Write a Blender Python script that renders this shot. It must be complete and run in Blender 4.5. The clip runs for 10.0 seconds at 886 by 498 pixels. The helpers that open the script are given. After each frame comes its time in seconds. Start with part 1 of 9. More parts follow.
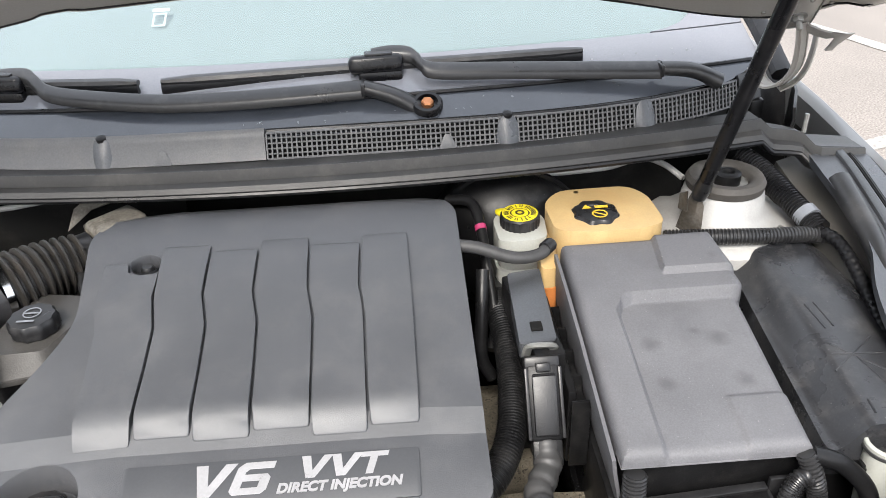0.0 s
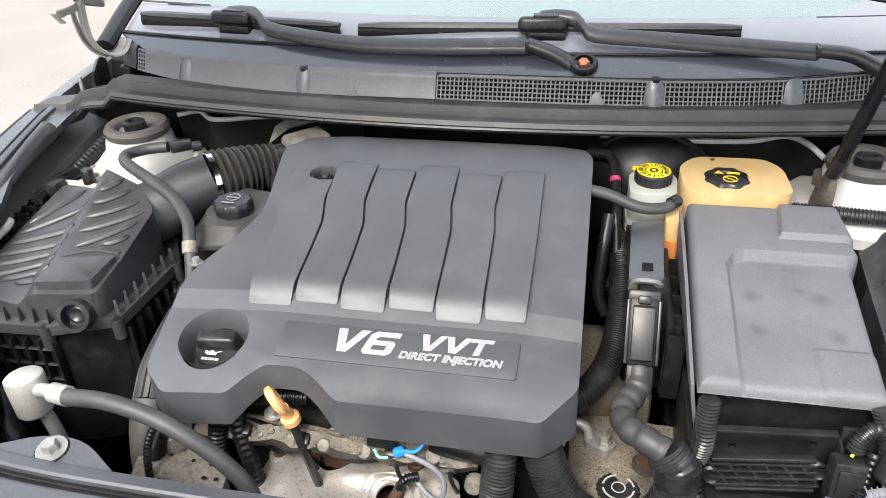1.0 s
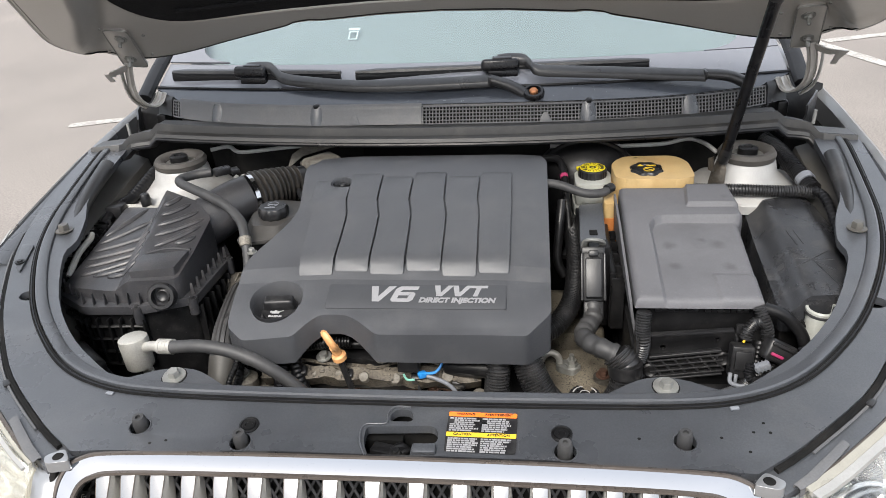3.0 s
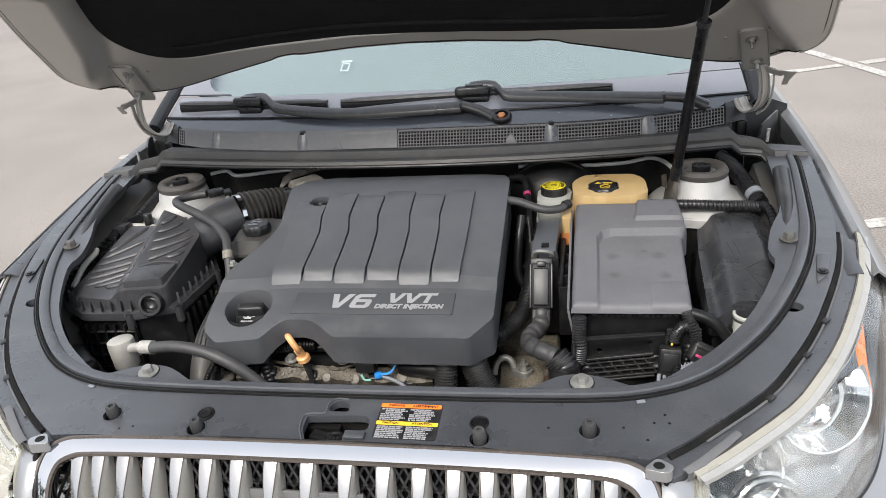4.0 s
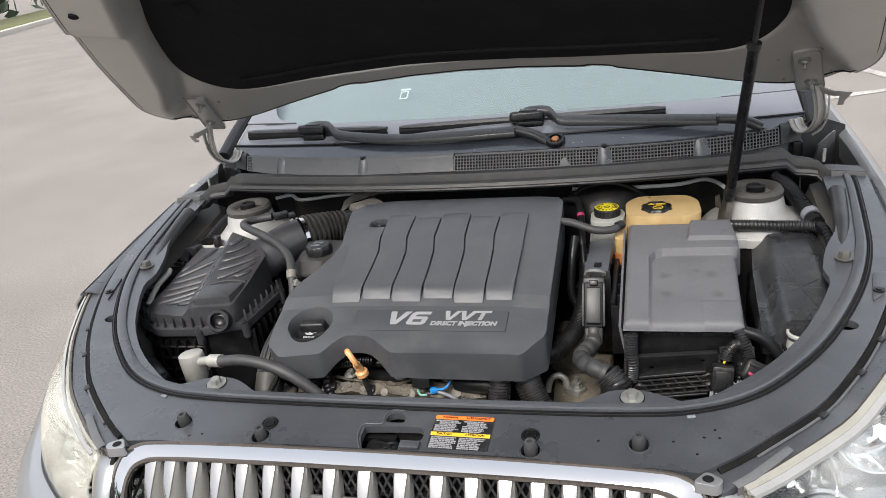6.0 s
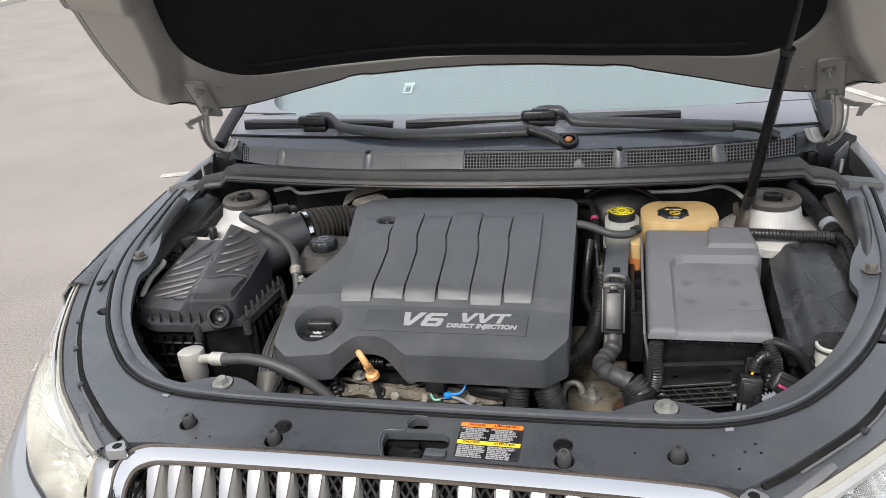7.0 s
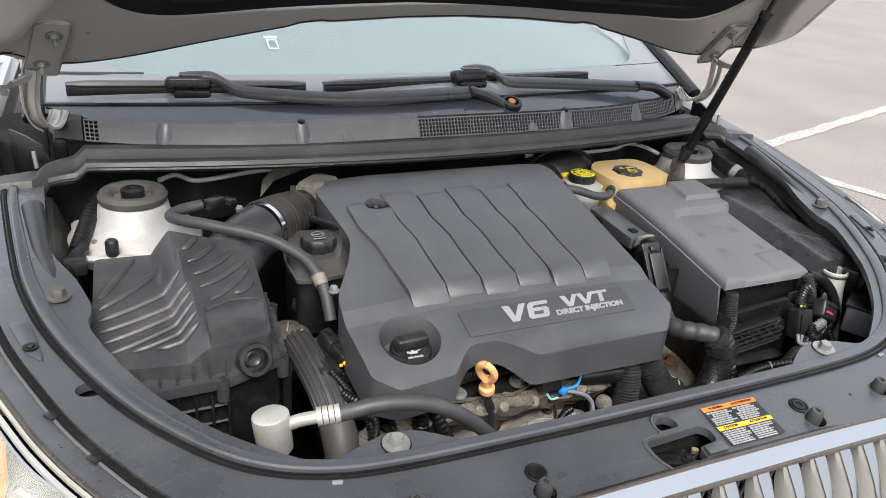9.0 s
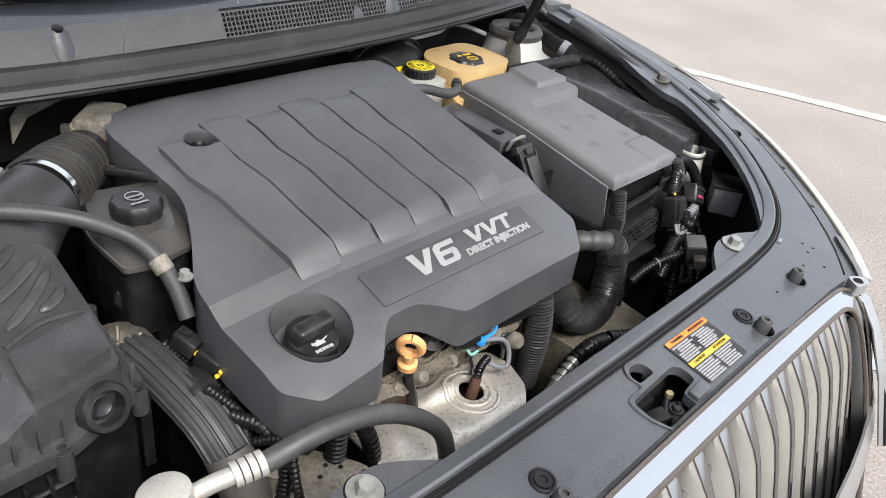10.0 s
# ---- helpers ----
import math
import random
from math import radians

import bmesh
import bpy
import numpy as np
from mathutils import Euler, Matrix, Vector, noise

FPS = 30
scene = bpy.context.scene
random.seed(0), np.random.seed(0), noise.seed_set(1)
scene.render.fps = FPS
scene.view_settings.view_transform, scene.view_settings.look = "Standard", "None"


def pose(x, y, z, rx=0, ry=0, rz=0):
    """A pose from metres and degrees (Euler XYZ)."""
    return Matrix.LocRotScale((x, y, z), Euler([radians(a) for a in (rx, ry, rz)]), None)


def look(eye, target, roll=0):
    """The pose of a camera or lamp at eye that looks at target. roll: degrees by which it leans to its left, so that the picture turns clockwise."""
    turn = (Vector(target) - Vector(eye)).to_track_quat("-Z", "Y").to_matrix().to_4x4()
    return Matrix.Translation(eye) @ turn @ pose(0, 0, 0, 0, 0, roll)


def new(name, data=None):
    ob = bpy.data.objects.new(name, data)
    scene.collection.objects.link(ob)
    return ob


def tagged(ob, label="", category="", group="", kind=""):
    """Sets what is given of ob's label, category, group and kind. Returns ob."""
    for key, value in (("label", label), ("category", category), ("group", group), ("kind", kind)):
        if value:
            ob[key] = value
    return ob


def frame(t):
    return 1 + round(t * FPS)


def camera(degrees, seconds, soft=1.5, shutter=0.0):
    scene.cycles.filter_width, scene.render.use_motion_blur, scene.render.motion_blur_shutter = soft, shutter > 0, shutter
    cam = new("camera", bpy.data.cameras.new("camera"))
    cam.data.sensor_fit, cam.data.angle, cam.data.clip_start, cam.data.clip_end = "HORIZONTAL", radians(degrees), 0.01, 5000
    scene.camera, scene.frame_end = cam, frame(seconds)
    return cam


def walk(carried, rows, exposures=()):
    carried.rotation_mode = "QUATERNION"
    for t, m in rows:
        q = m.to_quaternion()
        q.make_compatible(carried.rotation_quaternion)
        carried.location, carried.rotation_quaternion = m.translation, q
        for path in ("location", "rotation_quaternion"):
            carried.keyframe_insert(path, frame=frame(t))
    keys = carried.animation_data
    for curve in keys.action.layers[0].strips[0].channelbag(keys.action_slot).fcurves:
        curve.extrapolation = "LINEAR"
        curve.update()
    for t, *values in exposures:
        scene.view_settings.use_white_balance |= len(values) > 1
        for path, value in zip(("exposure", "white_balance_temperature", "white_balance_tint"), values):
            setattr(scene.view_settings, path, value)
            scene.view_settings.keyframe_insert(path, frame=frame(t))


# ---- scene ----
from mathutils.geometry import delaunay_2d_cdt

cam = camera(59.24, 10.0, soft=0.8)
ROWS = [
    (0, (0.1363, -0.9545, 1.4484), (0.1880, 0.3224, 0.6630), -2.61),
    (0.5, (0.1289, -0.9763, 1.4401), (0.0110, 0.2849, 0.6367), -3.29),
    (1, (0.1970, -1.1079, 1.4442), (-0.0807, 0.1394, 0.6586), -2.38),
    (1.5, (0.2489, -1.2156, 1.4666), (-0.0570, 0.0354, 0.6975), -2.08),
    (2, (0.2138, -1.3279, 1.4714), (-0.0399, -0.0512, 0.7260), -2.58),
    (2.5, (0.1716, -1.4284, 1.4828), (-0.0323, -0.1336, 0.7535), -3.28),
    (3, (0.1753, -1.4747, 1.5039), (-0.0065, -0.1549, 0.8147), -3.61),
    (3.2, (0.2088, -1.4873, 1.5095), (0.0185, -0.1612, 0.8348), -3.82),
    (4.3, (0.3926, -1.5856, 1.5150), (0.0641, -0.2587, 0.8974), -6.52),
    (4.5, (0.3988, -1.5948, 1.5171), (0.0485, -0.2692, 0.9087), -6.99),
    (5, (0.4051, -1.6036, 1.5193), (0.0241, -0.2790, 0.9275), -7.54),
    (5.5, (0.3929, -1.6098, 1.5196), (-0.0064, -0.2827, 0.9459), -7.77),
    (6.8, (0.3503, -1.5875, 1.5062), (-0.0245, -0.2532, 0.9324), -6.27),
    (7, (0.2747, -1.5819, 1.5036), (-0.0543, -0.2369, 0.9266), -4.58),
    (7.5, (0.0499, -1.5767, 1.4948), (-0.1091, -0.1929, 0.9380), -1.57),
    (8, (-0.1650, -1.5099, 1.4481), (-0.1329, -0.1037, 0.9268), 0.70),
    (8.5, (-0.4036, -1.4117, 1.4417), (-0.1160, -0.0447, 0.8955), 2.72),
    (9, (-0.6255, -1.2838, 1.4342), (-0.0349, -0.0561, 0.8066), 4.56),
    (9.5, (-0.6676, -1.0766, 1.3867), (0.1519, -0.0489, 0.6639), 6.46),
    (10, (-0.6630, -0.9300, 1.3745), (0.3136, -0.1105, 0.5843), 8.22),
]
walk(cam, [(t, look(eye, target, roll)) for t, eye, target, roll in ROWS],
     [(0.0, 1.56), (0.5, 1.80), (1.0, 1.70), (1.5, 1.60), (2.5, 1.12), (3.2, 1.08), (5.0, 0.90), (6.5, 0.90), (8.0, 1.20), (9.0, 1.16), (10.0, 1.33)])
# ---- light: a bright overcast sky ----
world = bpy.data.worlds.new("sky")
scene.world = world
world.use_nodes = True
wn = world.node_tree.nodes
wl = world.node_tree.links
sky = wn.new("ShaderNodeTexSky")
sky.sky_type = "NISHITA"
sky.sun_disc = False
sky.sun_elevation = radians(48)
sky.sun_rotation = radians(200)
sky.air_density = 1.0
sky.dust_density = 6.0
sky.ozone_density = 1.0
cloud = wn.new("ShaderNodeMixRGB")
cloud.inputs["Fac"].default_value = 0.7
cloud.inputs["Color2"].default_value = (8.7, 9.2, 10.0, 1)
wl.new(sky.outputs["Color"], cloud.inputs["Color1"])
wl.new(cloud.outputs["Color"], wn["Background"].inputs["Color"])
wn["Background"].inputs["Strength"].default_value = 0.100
sun = new("sun", bpy.data.lights.new("sun", "SUN"))
sun.data.energy = 2.4
sun.data.angle = radians(28)
sun.data.color = (1.0, 0.96, 0.9)
sun.matrix_world = look((-1.5, -6, 7.5), (0, 0, 0))


# ---- materials ----
def material(name, colour, rough=0.5, metal=0.0, vary=0.12, scale=6.0, grain=0.05, grain_scale=400.0, bump=0.0, bump_scale=600.0,
             rough_vary=0.1, coat=0.0, spec=0.5, stain=None, stain_amount=0.0, stain_scale=14.0, per_object=0.0, speck=0.0, pits=0.0, pit_scale=150.0):
    """A procedural surface: slow mottling, fine grain, dust or stain patches, and fine relief."""
    m = bpy.data.materials.new(name)
    m.use_nodes = True
    n, l = m.node_tree.nodes, m.node_tree.links
    b = n["Principled BSDF"]
    co = n.new("ShaderNodeTexCoord")
    slow = n.new("ShaderNodeTexNoise")
    slow.inputs["Scale"].default_value = scale
    slow.inputs["Detail"].default_value = 6
    slow.inputs["Roughness"].default_value = 0.6
    l.new(co.outputs["Object"], slow.inputs["Vector"])
    fine = n.new("ShaderNodeTexNoise")
    fine.inputs["Scale"].default_value = grain_scale
    fine.inputs["Detail"].default_value = 2
    l.new(co.outputs["Object"], fine.inputs["Vector"])
    v1 = n.new("ShaderNodeMapRange")
    v1.inputs["From Min"].default_value, v1.inputs["From Max"].default_value = 0.3, 0.7
    v1.inputs["To Min"].default_value, v1.inputs["To Max"].default_value = 1 - vary, 1 + vary
    l.new(slow.outputs["Fac"], v1.inputs["Value"])
    v2 = n.new("ShaderNodeMapRange")
    v2.inputs["From Min"].default_value, v2.inputs["From Max"].default_value = 0.3, 0.7
    v2.inputs["To Min"].default_value, v2.inputs["To Max"].default_value = 1 - grain, 1 + grain
    l.new(fine.outputs["Fac"], v2.inputs["Value"])
    mul = n.new("ShaderNodeMath")
    mul.operation = "MULTIPLY"
    l.new(v1.outputs["Result"], mul.inputs[0])
    l.new(v2.outputs["Result"], mul.inputs[1])
    last = mul.outputs["Value"]
    if per_object:
        info = n.new("ShaderNodeObjectInfo")
        v3 = n.new("ShaderNodeMapRange")
        v3.inputs["To Min"].default_value, v3.inputs["To Max"].default_value = 1 - per_object, 1 + per_object
        l.new(info.outputs["Random"], v3.inputs["Value"])
        m3 = n.new("ShaderNodeMath")
        m3.operation = "MULTIPLY"
        l.new(last, m3.inputs[0])
        l.new(v3.outputs["Result"], m3.inputs[1])
        last = m3.outputs["Value"]
    tint = n.new("ShaderNodeVectorMath")
    tint.operation = "SCALE"
    tint.inputs[0].default_value = colour
    l.new(last, tint.inputs["Scale"])
    colour_out = tint.outputs["Vector"]
    if stain:
        patch = n.new("ShaderNodeTexNoise")
        patch.inputs["Scale"].default_value = stain_scale
        patch.inputs["Detail"].default_value = 8
        patch.inputs["Roughness"].default_value = 0.7
        l.new(co.outputs["Object"], patch.inputs["Vector"])
        pr = n.new("ShaderNodeMapRange")
        pr.inputs["From Min"].default_value, pr.inputs["From Max"].default_value = 0.5, 0.72
        pr.inputs["To Min"].default_value, pr.inputs["To Max"].default_value = 0.0, stain_amount
        l.new(patch.outputs["Fac"], pr.inputs["Value"])
        mx = n.new("ShaderNodeMixRGB")
        mx.inputs["Color2"].default_value = (*stain, 1)
        l.new(pr.outputs["Result"], mx.inputs["Fac"])
        l.new(colour_out, mx.inputs["Color1"])
        colour_out = mx.outputs["Color"]
    if speck:
        dots = n.new("ShaderNodeTexNoise")
        dots.inputs["Scale"].default_value = 420
        dots.inputs["Detail"].default_value = 2
        l.new(co.outputs["Object"], dots.inputs["Vector"])
        dr = n.new("ShaderNodeMapRange")
        dr.inputs["From Min"].default_value, dr.inputs["From Max"].default_value = 0.71, 0.78
        dr.inputs["To Min"].default_value, dr.inputs["To Max"].default_value = 0.0, speck
        l.new(dots.outputs["Fac"], dr.inputs["Value"])
        dm = n.new("ShaderNodeMixRGB")
        dm.inputs["Color2"].default_value = (0.42, 0.41, 0.4, 1)
        l.new(dr.outputs["Result"], dm.inputs["Fac"])
        l.new(colour_out, dm.inputs["Color1"])
        colour_out = dm.outputs["Color"]
    if pits:
        holes = n.new("ShaderNodeTexNoise")
        holes.inputs["Scale"].default_value = pit_scale
        holes.inputs["Detail"].default_value = 3
        l.new(co.outputs["Object"], holes.inputs["Vector"])
        hr = n.new("ShaderNodeMapRange")
        hr.inputs["From Min"].default_value, hr.inputs["From Max"].default_value = 0.56, 0.66
        hr.inputs["To Min"].default_value, hr.inputs["To Max"].default_value = 0.0, pits
        l.new(holes.outputs["Fac"], hr.inputs["Value"])
        hm = n.new("ShaderNodeMixRGB")
        hm.inputs["Color2"].default_value = (0.012, 0.009, 0.007, 1)
        l.new(hr.outputs["Result"], hm.inputs["Fac"])
        l.new(colour_out, hm.inputs["Color1"])
        colour_out = hm.outputs["Color"]
    l.new(colour_out, b.inputs["Base Color"])
    r = n.new("ShaderNodeMapRange")
    r.inputs["From Min"].default_value, r.inputs["From Max"].default_value = 0.3, 0.7
    r.inputs["To Min"].default_value, r.inputs["To Max"].default_value = max(0.02, rough - rough_vary), min(1, rough + rough_vary)
    l.new(slow.outputs["Fac"], r.inputs["Value"])
    l.new(r.outputs["Result"], b.inputs["Roughness"])
    b.inputs["Metallic"].default_value = metal
    b.inputs["Coat Weight"].default_value = coat
    b.inputs["Coat Roughness"].default_value = 0.06
    b.inputs["Specular IOR Level"].default_value = spec
    if bump:
        bt = n.new("ShaderNodeTexNoise")
        bt.inputs["Scale"].default_value = bump_scale
        bt.inputs["Detail"].default_value = 3
        l.new(co.outputs["Object"], bt.inputs["Vector"])
        bn = n.new("ShaderNodeBump")
        bn.inputs["Strength"].default_value = bump
        bn.inputs["Distance"].default_value = 0.002
        l.new(bt.outputs["Fac"], bn.inputs["Height"])
        l.new(bn.outputs["Normal"], b.inputs["Normal"])
    return m


DUST = (0.22, 0.21, 0.2)
M_COVER = material("engine_cover_plastic", (0.056, 0.058, 0.064), 0.42, vary=0.12, scale=9, grain=0.2, grain_scale=1100, bump=0.22, bump_scale=1300,
                   stain=DUST, stain_amount=0.08, stain_scale=18, speck=0.12, spec=0.6)
M_COVER_WEAVE = material("woven_plastic", (0.066, 0.067, 0.072), 0.45, vary=0.08, grain=0.2, grain_scale=1400, bump=0.25, bump_scale=1400)
M_SHIELD = material("shield_plastic", (0.044, 0.047, 0.053), 0.32, vary=0.14, scale=6, grain=0.15, bump=0.12, bump_scale=900, rough_vary=0.14, spec=0.7,
                    stain=DUST, stain_amount=0.10, stain_scale=8, speck=0.10)
M_BATTERY = material("chalky_plastic", (0.100, 0.100, 0.108), 0.6, vary=0.1, scale=16, grain=0.1, grain_scale=500, bump=0.15, bump_scale=700,
                     stain=(0.06, 0.06, 0.065), stain_amount=0.35, stain_scale=13, speck=0.3)


def smudges(m, spots):
    """Soft dark round smudges with a place of their own (x, y, radius)."""
    n, l = m.node_tree.nodes, m.node_tree.links
    b = n["Principled BSDF"]
    source = b.inputs["Base Color"].links[0].from_socket
    co = n.new("ShaderNodeTexCoord")
    warp = n.new("ShaderNodeTexNoise")
    warp.inputs["Scale"].default_value = 60
    add = n.new("ShaderNodeVectorMath")
    add.operation = "MULTIPLY_ADD"
    add.inputs[1].default_value = (0.012, 0.012, 0.0)
    l.new(co.outputs["Object"], warp.inputs["Vector"])
    l.new(warp.outputs["Color"], add.inputs[0])
    l.new(co.outputs["Object"], add.inputs[2])
    for x, y, z, r in spots:
        d = n.new("ShaderNodeVectorMath")
        d.operation = "DISTANCE"
        d.inputs[1].default_value = (x + 0.006, y + 0.006, z)
        l.new(add.outputs["Vector"], d.inputs[0])
        k = n.new("ShaderNodeMapRange")
        k.inputs["From Min"].default_value, k.inputs["From Max"].default_value = 0.2 * r, r
        k.inputs["To Min"].default_value, k.inputs["To Max"].default_value = 0.62, 0.0
        l.new(d.outputs["Value"], k.inputs["Value"])
        mx = n.new("ShaderNodeMixRGB")
        mx.inputs["Color2"].default_value = (0.05, 0.05, 0.053, 1)
        l.new(k.outputs["Result"], mx.inputs["Fac"])
        l.new(source, mx.inputs["Color1"])
        source = mx.outputs["Color"]
    l.new(source, b.inputs["Base Color"])


smudges(M_BATTERY, ((0.395, -0.272, 0.884, 0.014), (0.397, -0.330, 0.875, 0.013), (0.475, -0.268, 0.885, 0.016), (0.482, -0.332, 0.875, 0.014), (0.507, -0.145, 0.912, 0.010), (0.45, -0.255, 0.886, 0.008)))
M_BLACK = material("black_plastic", (0.0065, 0.0065, 0.007), 0.36, vary=0.25, scale=20, grain=0.15, bump=0.12, bump_scale=500, spec=0.25,
                   stain=DUST, stain_amount=0.06, stain_scale=30, speck=0.15)
M_AIRBOX = material("air_box_plastic", (0.031, 0.031, 0.034), 0.40, vary=0.2, scale=12, grain=0.15, bump=0.12, bump_scale=700,
                    stain=(0.17, 0.15, 0.14), stain_amount=0.22, stain_scale=20, speck=0.25)
M_FUSE = material("fuse_box_plastic", (0.024, 0.025, 0.028), 0.30, vary=0.18, scale=10, grain=0.15, bump=0.14, bump_scale=900,
                  stain=DUST, stain_amount=0.16, stain_scale=25, speck=0.4)
M_RUBBER = material("rubber", (0.006, 0.006, 0.007), 0.34, spec=0.32, vary=0.18, scale=24, grain=0.1, stain=DUST, stain_amount=0.045, stain_scale=20)
M_SEAL = material("weatherstrip_rubber", (0.020, 0.0205, 0.022), 0.42, vary=0.2, scale=14, stain=DUST, stain_amount=0.12, stain_scale=16, speck=0.3)
M_CONDUIT = material("conduit_plastic", (0.017, 0.017, 0.018), 0.33, spec=0.5, vary=0.2, scale=24, stain=DUST, stain_amount=0.10, stain_scale=26)
M_TANK_GREY = material("dusty_tank_plastic", (0.040, 0.038, 0.036), 0.38, vary=0.15, scale=18, grain=0.1, bump=0.1, bump_scale=500, stain=DUST, stain_amount=0.12, stain_scale=14)
M_BRASS = material("dull_brass", (0.45, 0.38, 0.24), 0.45, metal=0.5, vary=0.15, scale=60)
M_LENS_EDGE = material("clear_lens_edge", (0.27, 0.27, 0.262), 0.2, vary=0.08, scale=18)
M_RIM = material("aged_lens_rim", (0.26, 0.25, 0.215), 0.35, vary=0.1, scale=18)
M_WIPER = material("wiper_black", (0.005, 0.005, 0.006), 0.28, spec=0.3, vary=0.15, scale=24, stain=DUST, stain_amount=0.06, stain_scale=40)
M_PITTED = material("pitted_casting", (0.098, 0.084, 0.064), 0.62, metal=0.25, vary=0.35, scale=30, grain=0.3, grain_scale=300, bump=0.6, bump_scale=220,
                    stain=(0.030, 0.022, 0.015), stain_amount=1.0, stain_scale=36, pits=0.95, pit_scale=230)
M_GRIME = material("grimy_casting", (0.150, 0.130, 0.098), 0.7, metal=0.15, vary=0.4, scale=22, grain=0.35, grain_scale=260, bump=0.6, bump_scale=180, stain=(0.045, 0.036, 0.025), stain_amount=0.9, stain_scale=26, pits=0.85, pit_scale=260)
M_OUTLINE = material("bronze_trim_line", (0.10, 0.085, 0.075), 0.3, metal=0.5, vary=0.05, scale=20)
M_SLAT = material("slat_chrome", (0.34, 0.345, 0.35), 0.16, metal=1.0, vary=0.01, scale=20, grain=0.0, rough_vary=0.0)
M_BOWL = material("lamp_bowl", (0.86, 0.87, 0.87), 0.12, metal=1.0, vary=0.04, scale=20, rough_vary=0.05)
M_COWL = material("cowl_plastic", (0.085, 0.086, 0.09), 0.5, vary=0.12, scale=9, grain=0.1, bump=0.1, bump_scale=700, stain=(0.2, 0.18, 0.16), stain_amount=0.25, stain_scale=12)
M_LEDGE = material("dusty_ledge_rubber", (0.022, 0.0215, 0.021), 0.46, vary=0.2, scale=10, grain=0.12, bump=0.1, bump_scale=500, stain=(0.20, 0.185, 0.165), stain_amount=0.16, stain_scale=10)
# near-black colour carries the deep shade of voids, gaps and holes; faint grime patches
M_VOID_SHADE = material("void_shade", (0.004, 0.004, 0.004), 0.8, vary=0.3, scale=12, spec=0.2, stain=(0.03, 0.027, 0.024), stain_amount=0.4, stain_scale=16)
M_LINER = material("hood_felt", (0.009, 0.009, 0.010), 0.95, vary=0.2, scale=5, grain=0.35, grain_scale=500, bump=0.5, bump_scale=260, spec=0.15,
                   stain=(0.05, 0.045, 0.042), stain_amount=0.12, stain_scale=12)
M_PAINT_IN = material("hood_primer_paint", (0.37, 0.355, 0.33), 0.35, metal=0.3, vary=0.06, scale=4, grain=0.04, rough_vary=0.06)
M_PAINT = material("silver_paint", (0.25, 0.255, 0.262), 0.30, metal=0.5, vary=0.04, scale=3, grain=0.04, grain_scale=2500, coat=0.6, rough_vary=0.04)
M_MOUNT = material("dusty_mount_rubber", (0.055, 0.050, 0.045), 0.7, vary=0.25, scale=22, stain=DUST, stain_amount=0.3, stain_scale=18)
M_HOSE = material("matt_hose_rubber", (0.032, 0.032, 0.033), 0.55, vary=0.12, scale=20, stain=DUST, stain_amount=0.12, stain_scale=15)
M_CHROME = material("chrome", (0.44, 0.45, 0.465), 0.05, metal=1.0, vary=0.03, scale=8, grain=0.0, rough_vary=0.03)
M_SATIN = material("satin_silver", (0.40, 0.39, 0.365), 0.40, metal=0.45, vary=0.05, scale=12, rough_vary=0.06)
M_ALU = material("cast_aluminium", (0.085, 0.078, 0.068), 0.5, metal=0.55, vary=0.25, scale=30, grain=0.25, grain_scale=260, bump=0.4, bump_scale=240,
                 stain=(0.07, 0.055, 0.04), stain_amount=0.8, stain_scale=34)
M_ALU_PALE = material("pale_cast_metal", (0.155, 0.142, 0.120), 0.62, metal=0.15, vary=0.25, scale=26, grain=0.25, grain_scale=300, bump=0.4, bump_scale=200,
                      stain=(0.05, 0.04, 0.028), stain_amount=0.85, stain_scale=55)
M_HEAT = material("heat_shield_steel", (0.55, 0.52, 0.47), 0.42, metal=0.55, vary=0.10, scale=20, bump=0.1, bump_scale=80, stain=(0.22, 0.15, 0.09), stain_amount=0.35, stain_scale=40, pits=0.35, pit_scale=180)
M_STEEL = material("zinc_bolt", (0.27, 0.27, 0.255), 0.42, metal=0.6, vary=0.15, scale=60)
M_RUST = material("rusty_iron", (0.085, 0.042, 0.027), 0.8, metal=0.2, vary=0.3, scale=50, bump=0.4, bump_scale=300)
M_TOWER = material("tower_paint", (0.36, 0.355, 0.345), 0.5, metal=0.1, vary=0.14, scale=14, coat=0.1, stain=(0.25, 0.23, 0.2), stain_amount=0.5, stain_scale=18)
M_APRON = material("apron_paint", (0.085, 0.081, 0.074), 0.5, metal=0.2, vary=0.2, scale=10, stain=(0.08, 0.07, 0.06), stain_amount=0.6, stain_scale=9)
M_TAN = material("aged_coolant_tank", (0.45, 0.315, 0.145), 0.4, vary=0.12, scale=14, grain=0.04, spec=0.4, stain=(0.45, 0.24, 0.08), stain_amount=0.35, stain_scale=10)
M_ORANGE_TANK = material("coolant_level", (0.42, 0.15, 0.04), 0.4, vary=0.15, scale=14)
M_MILK = material("milky_plastic", (0.37, 0.375, 0.345), 0.38, vary=0.06, scale=16, stain=(0.4, 0.4, 0.34), stain_amount=0.3, stain_scale=20)
M_CAP = material("cap_plastic", (0.013, 0.013, 0.014), 0.34, spec=0.35, vary=0.15, scale=40, stain=DUST, stain_amount=0.1, stain_scale=40)
M_YELLOW = material("yellow_print", (0.72, 0.60, 0.02), 0.45, vary=0.08, scale=40)
M_AMBER_PRINT = material("amber_print", (0.64, 0.42, 0.03), 0.5, vary=0.05, scale=40)
M_WHITE = material("white_print", (0.34, 0.34, 0.34), 0.45, vary=0.05, scale=40)
# white of the tag-shaped reflection in the windshield
M_TAG_REFLECTION = material("white_tag_reflection", (0.55, 0.58, 0.57), 0.4, vary=0.04, scale=40)
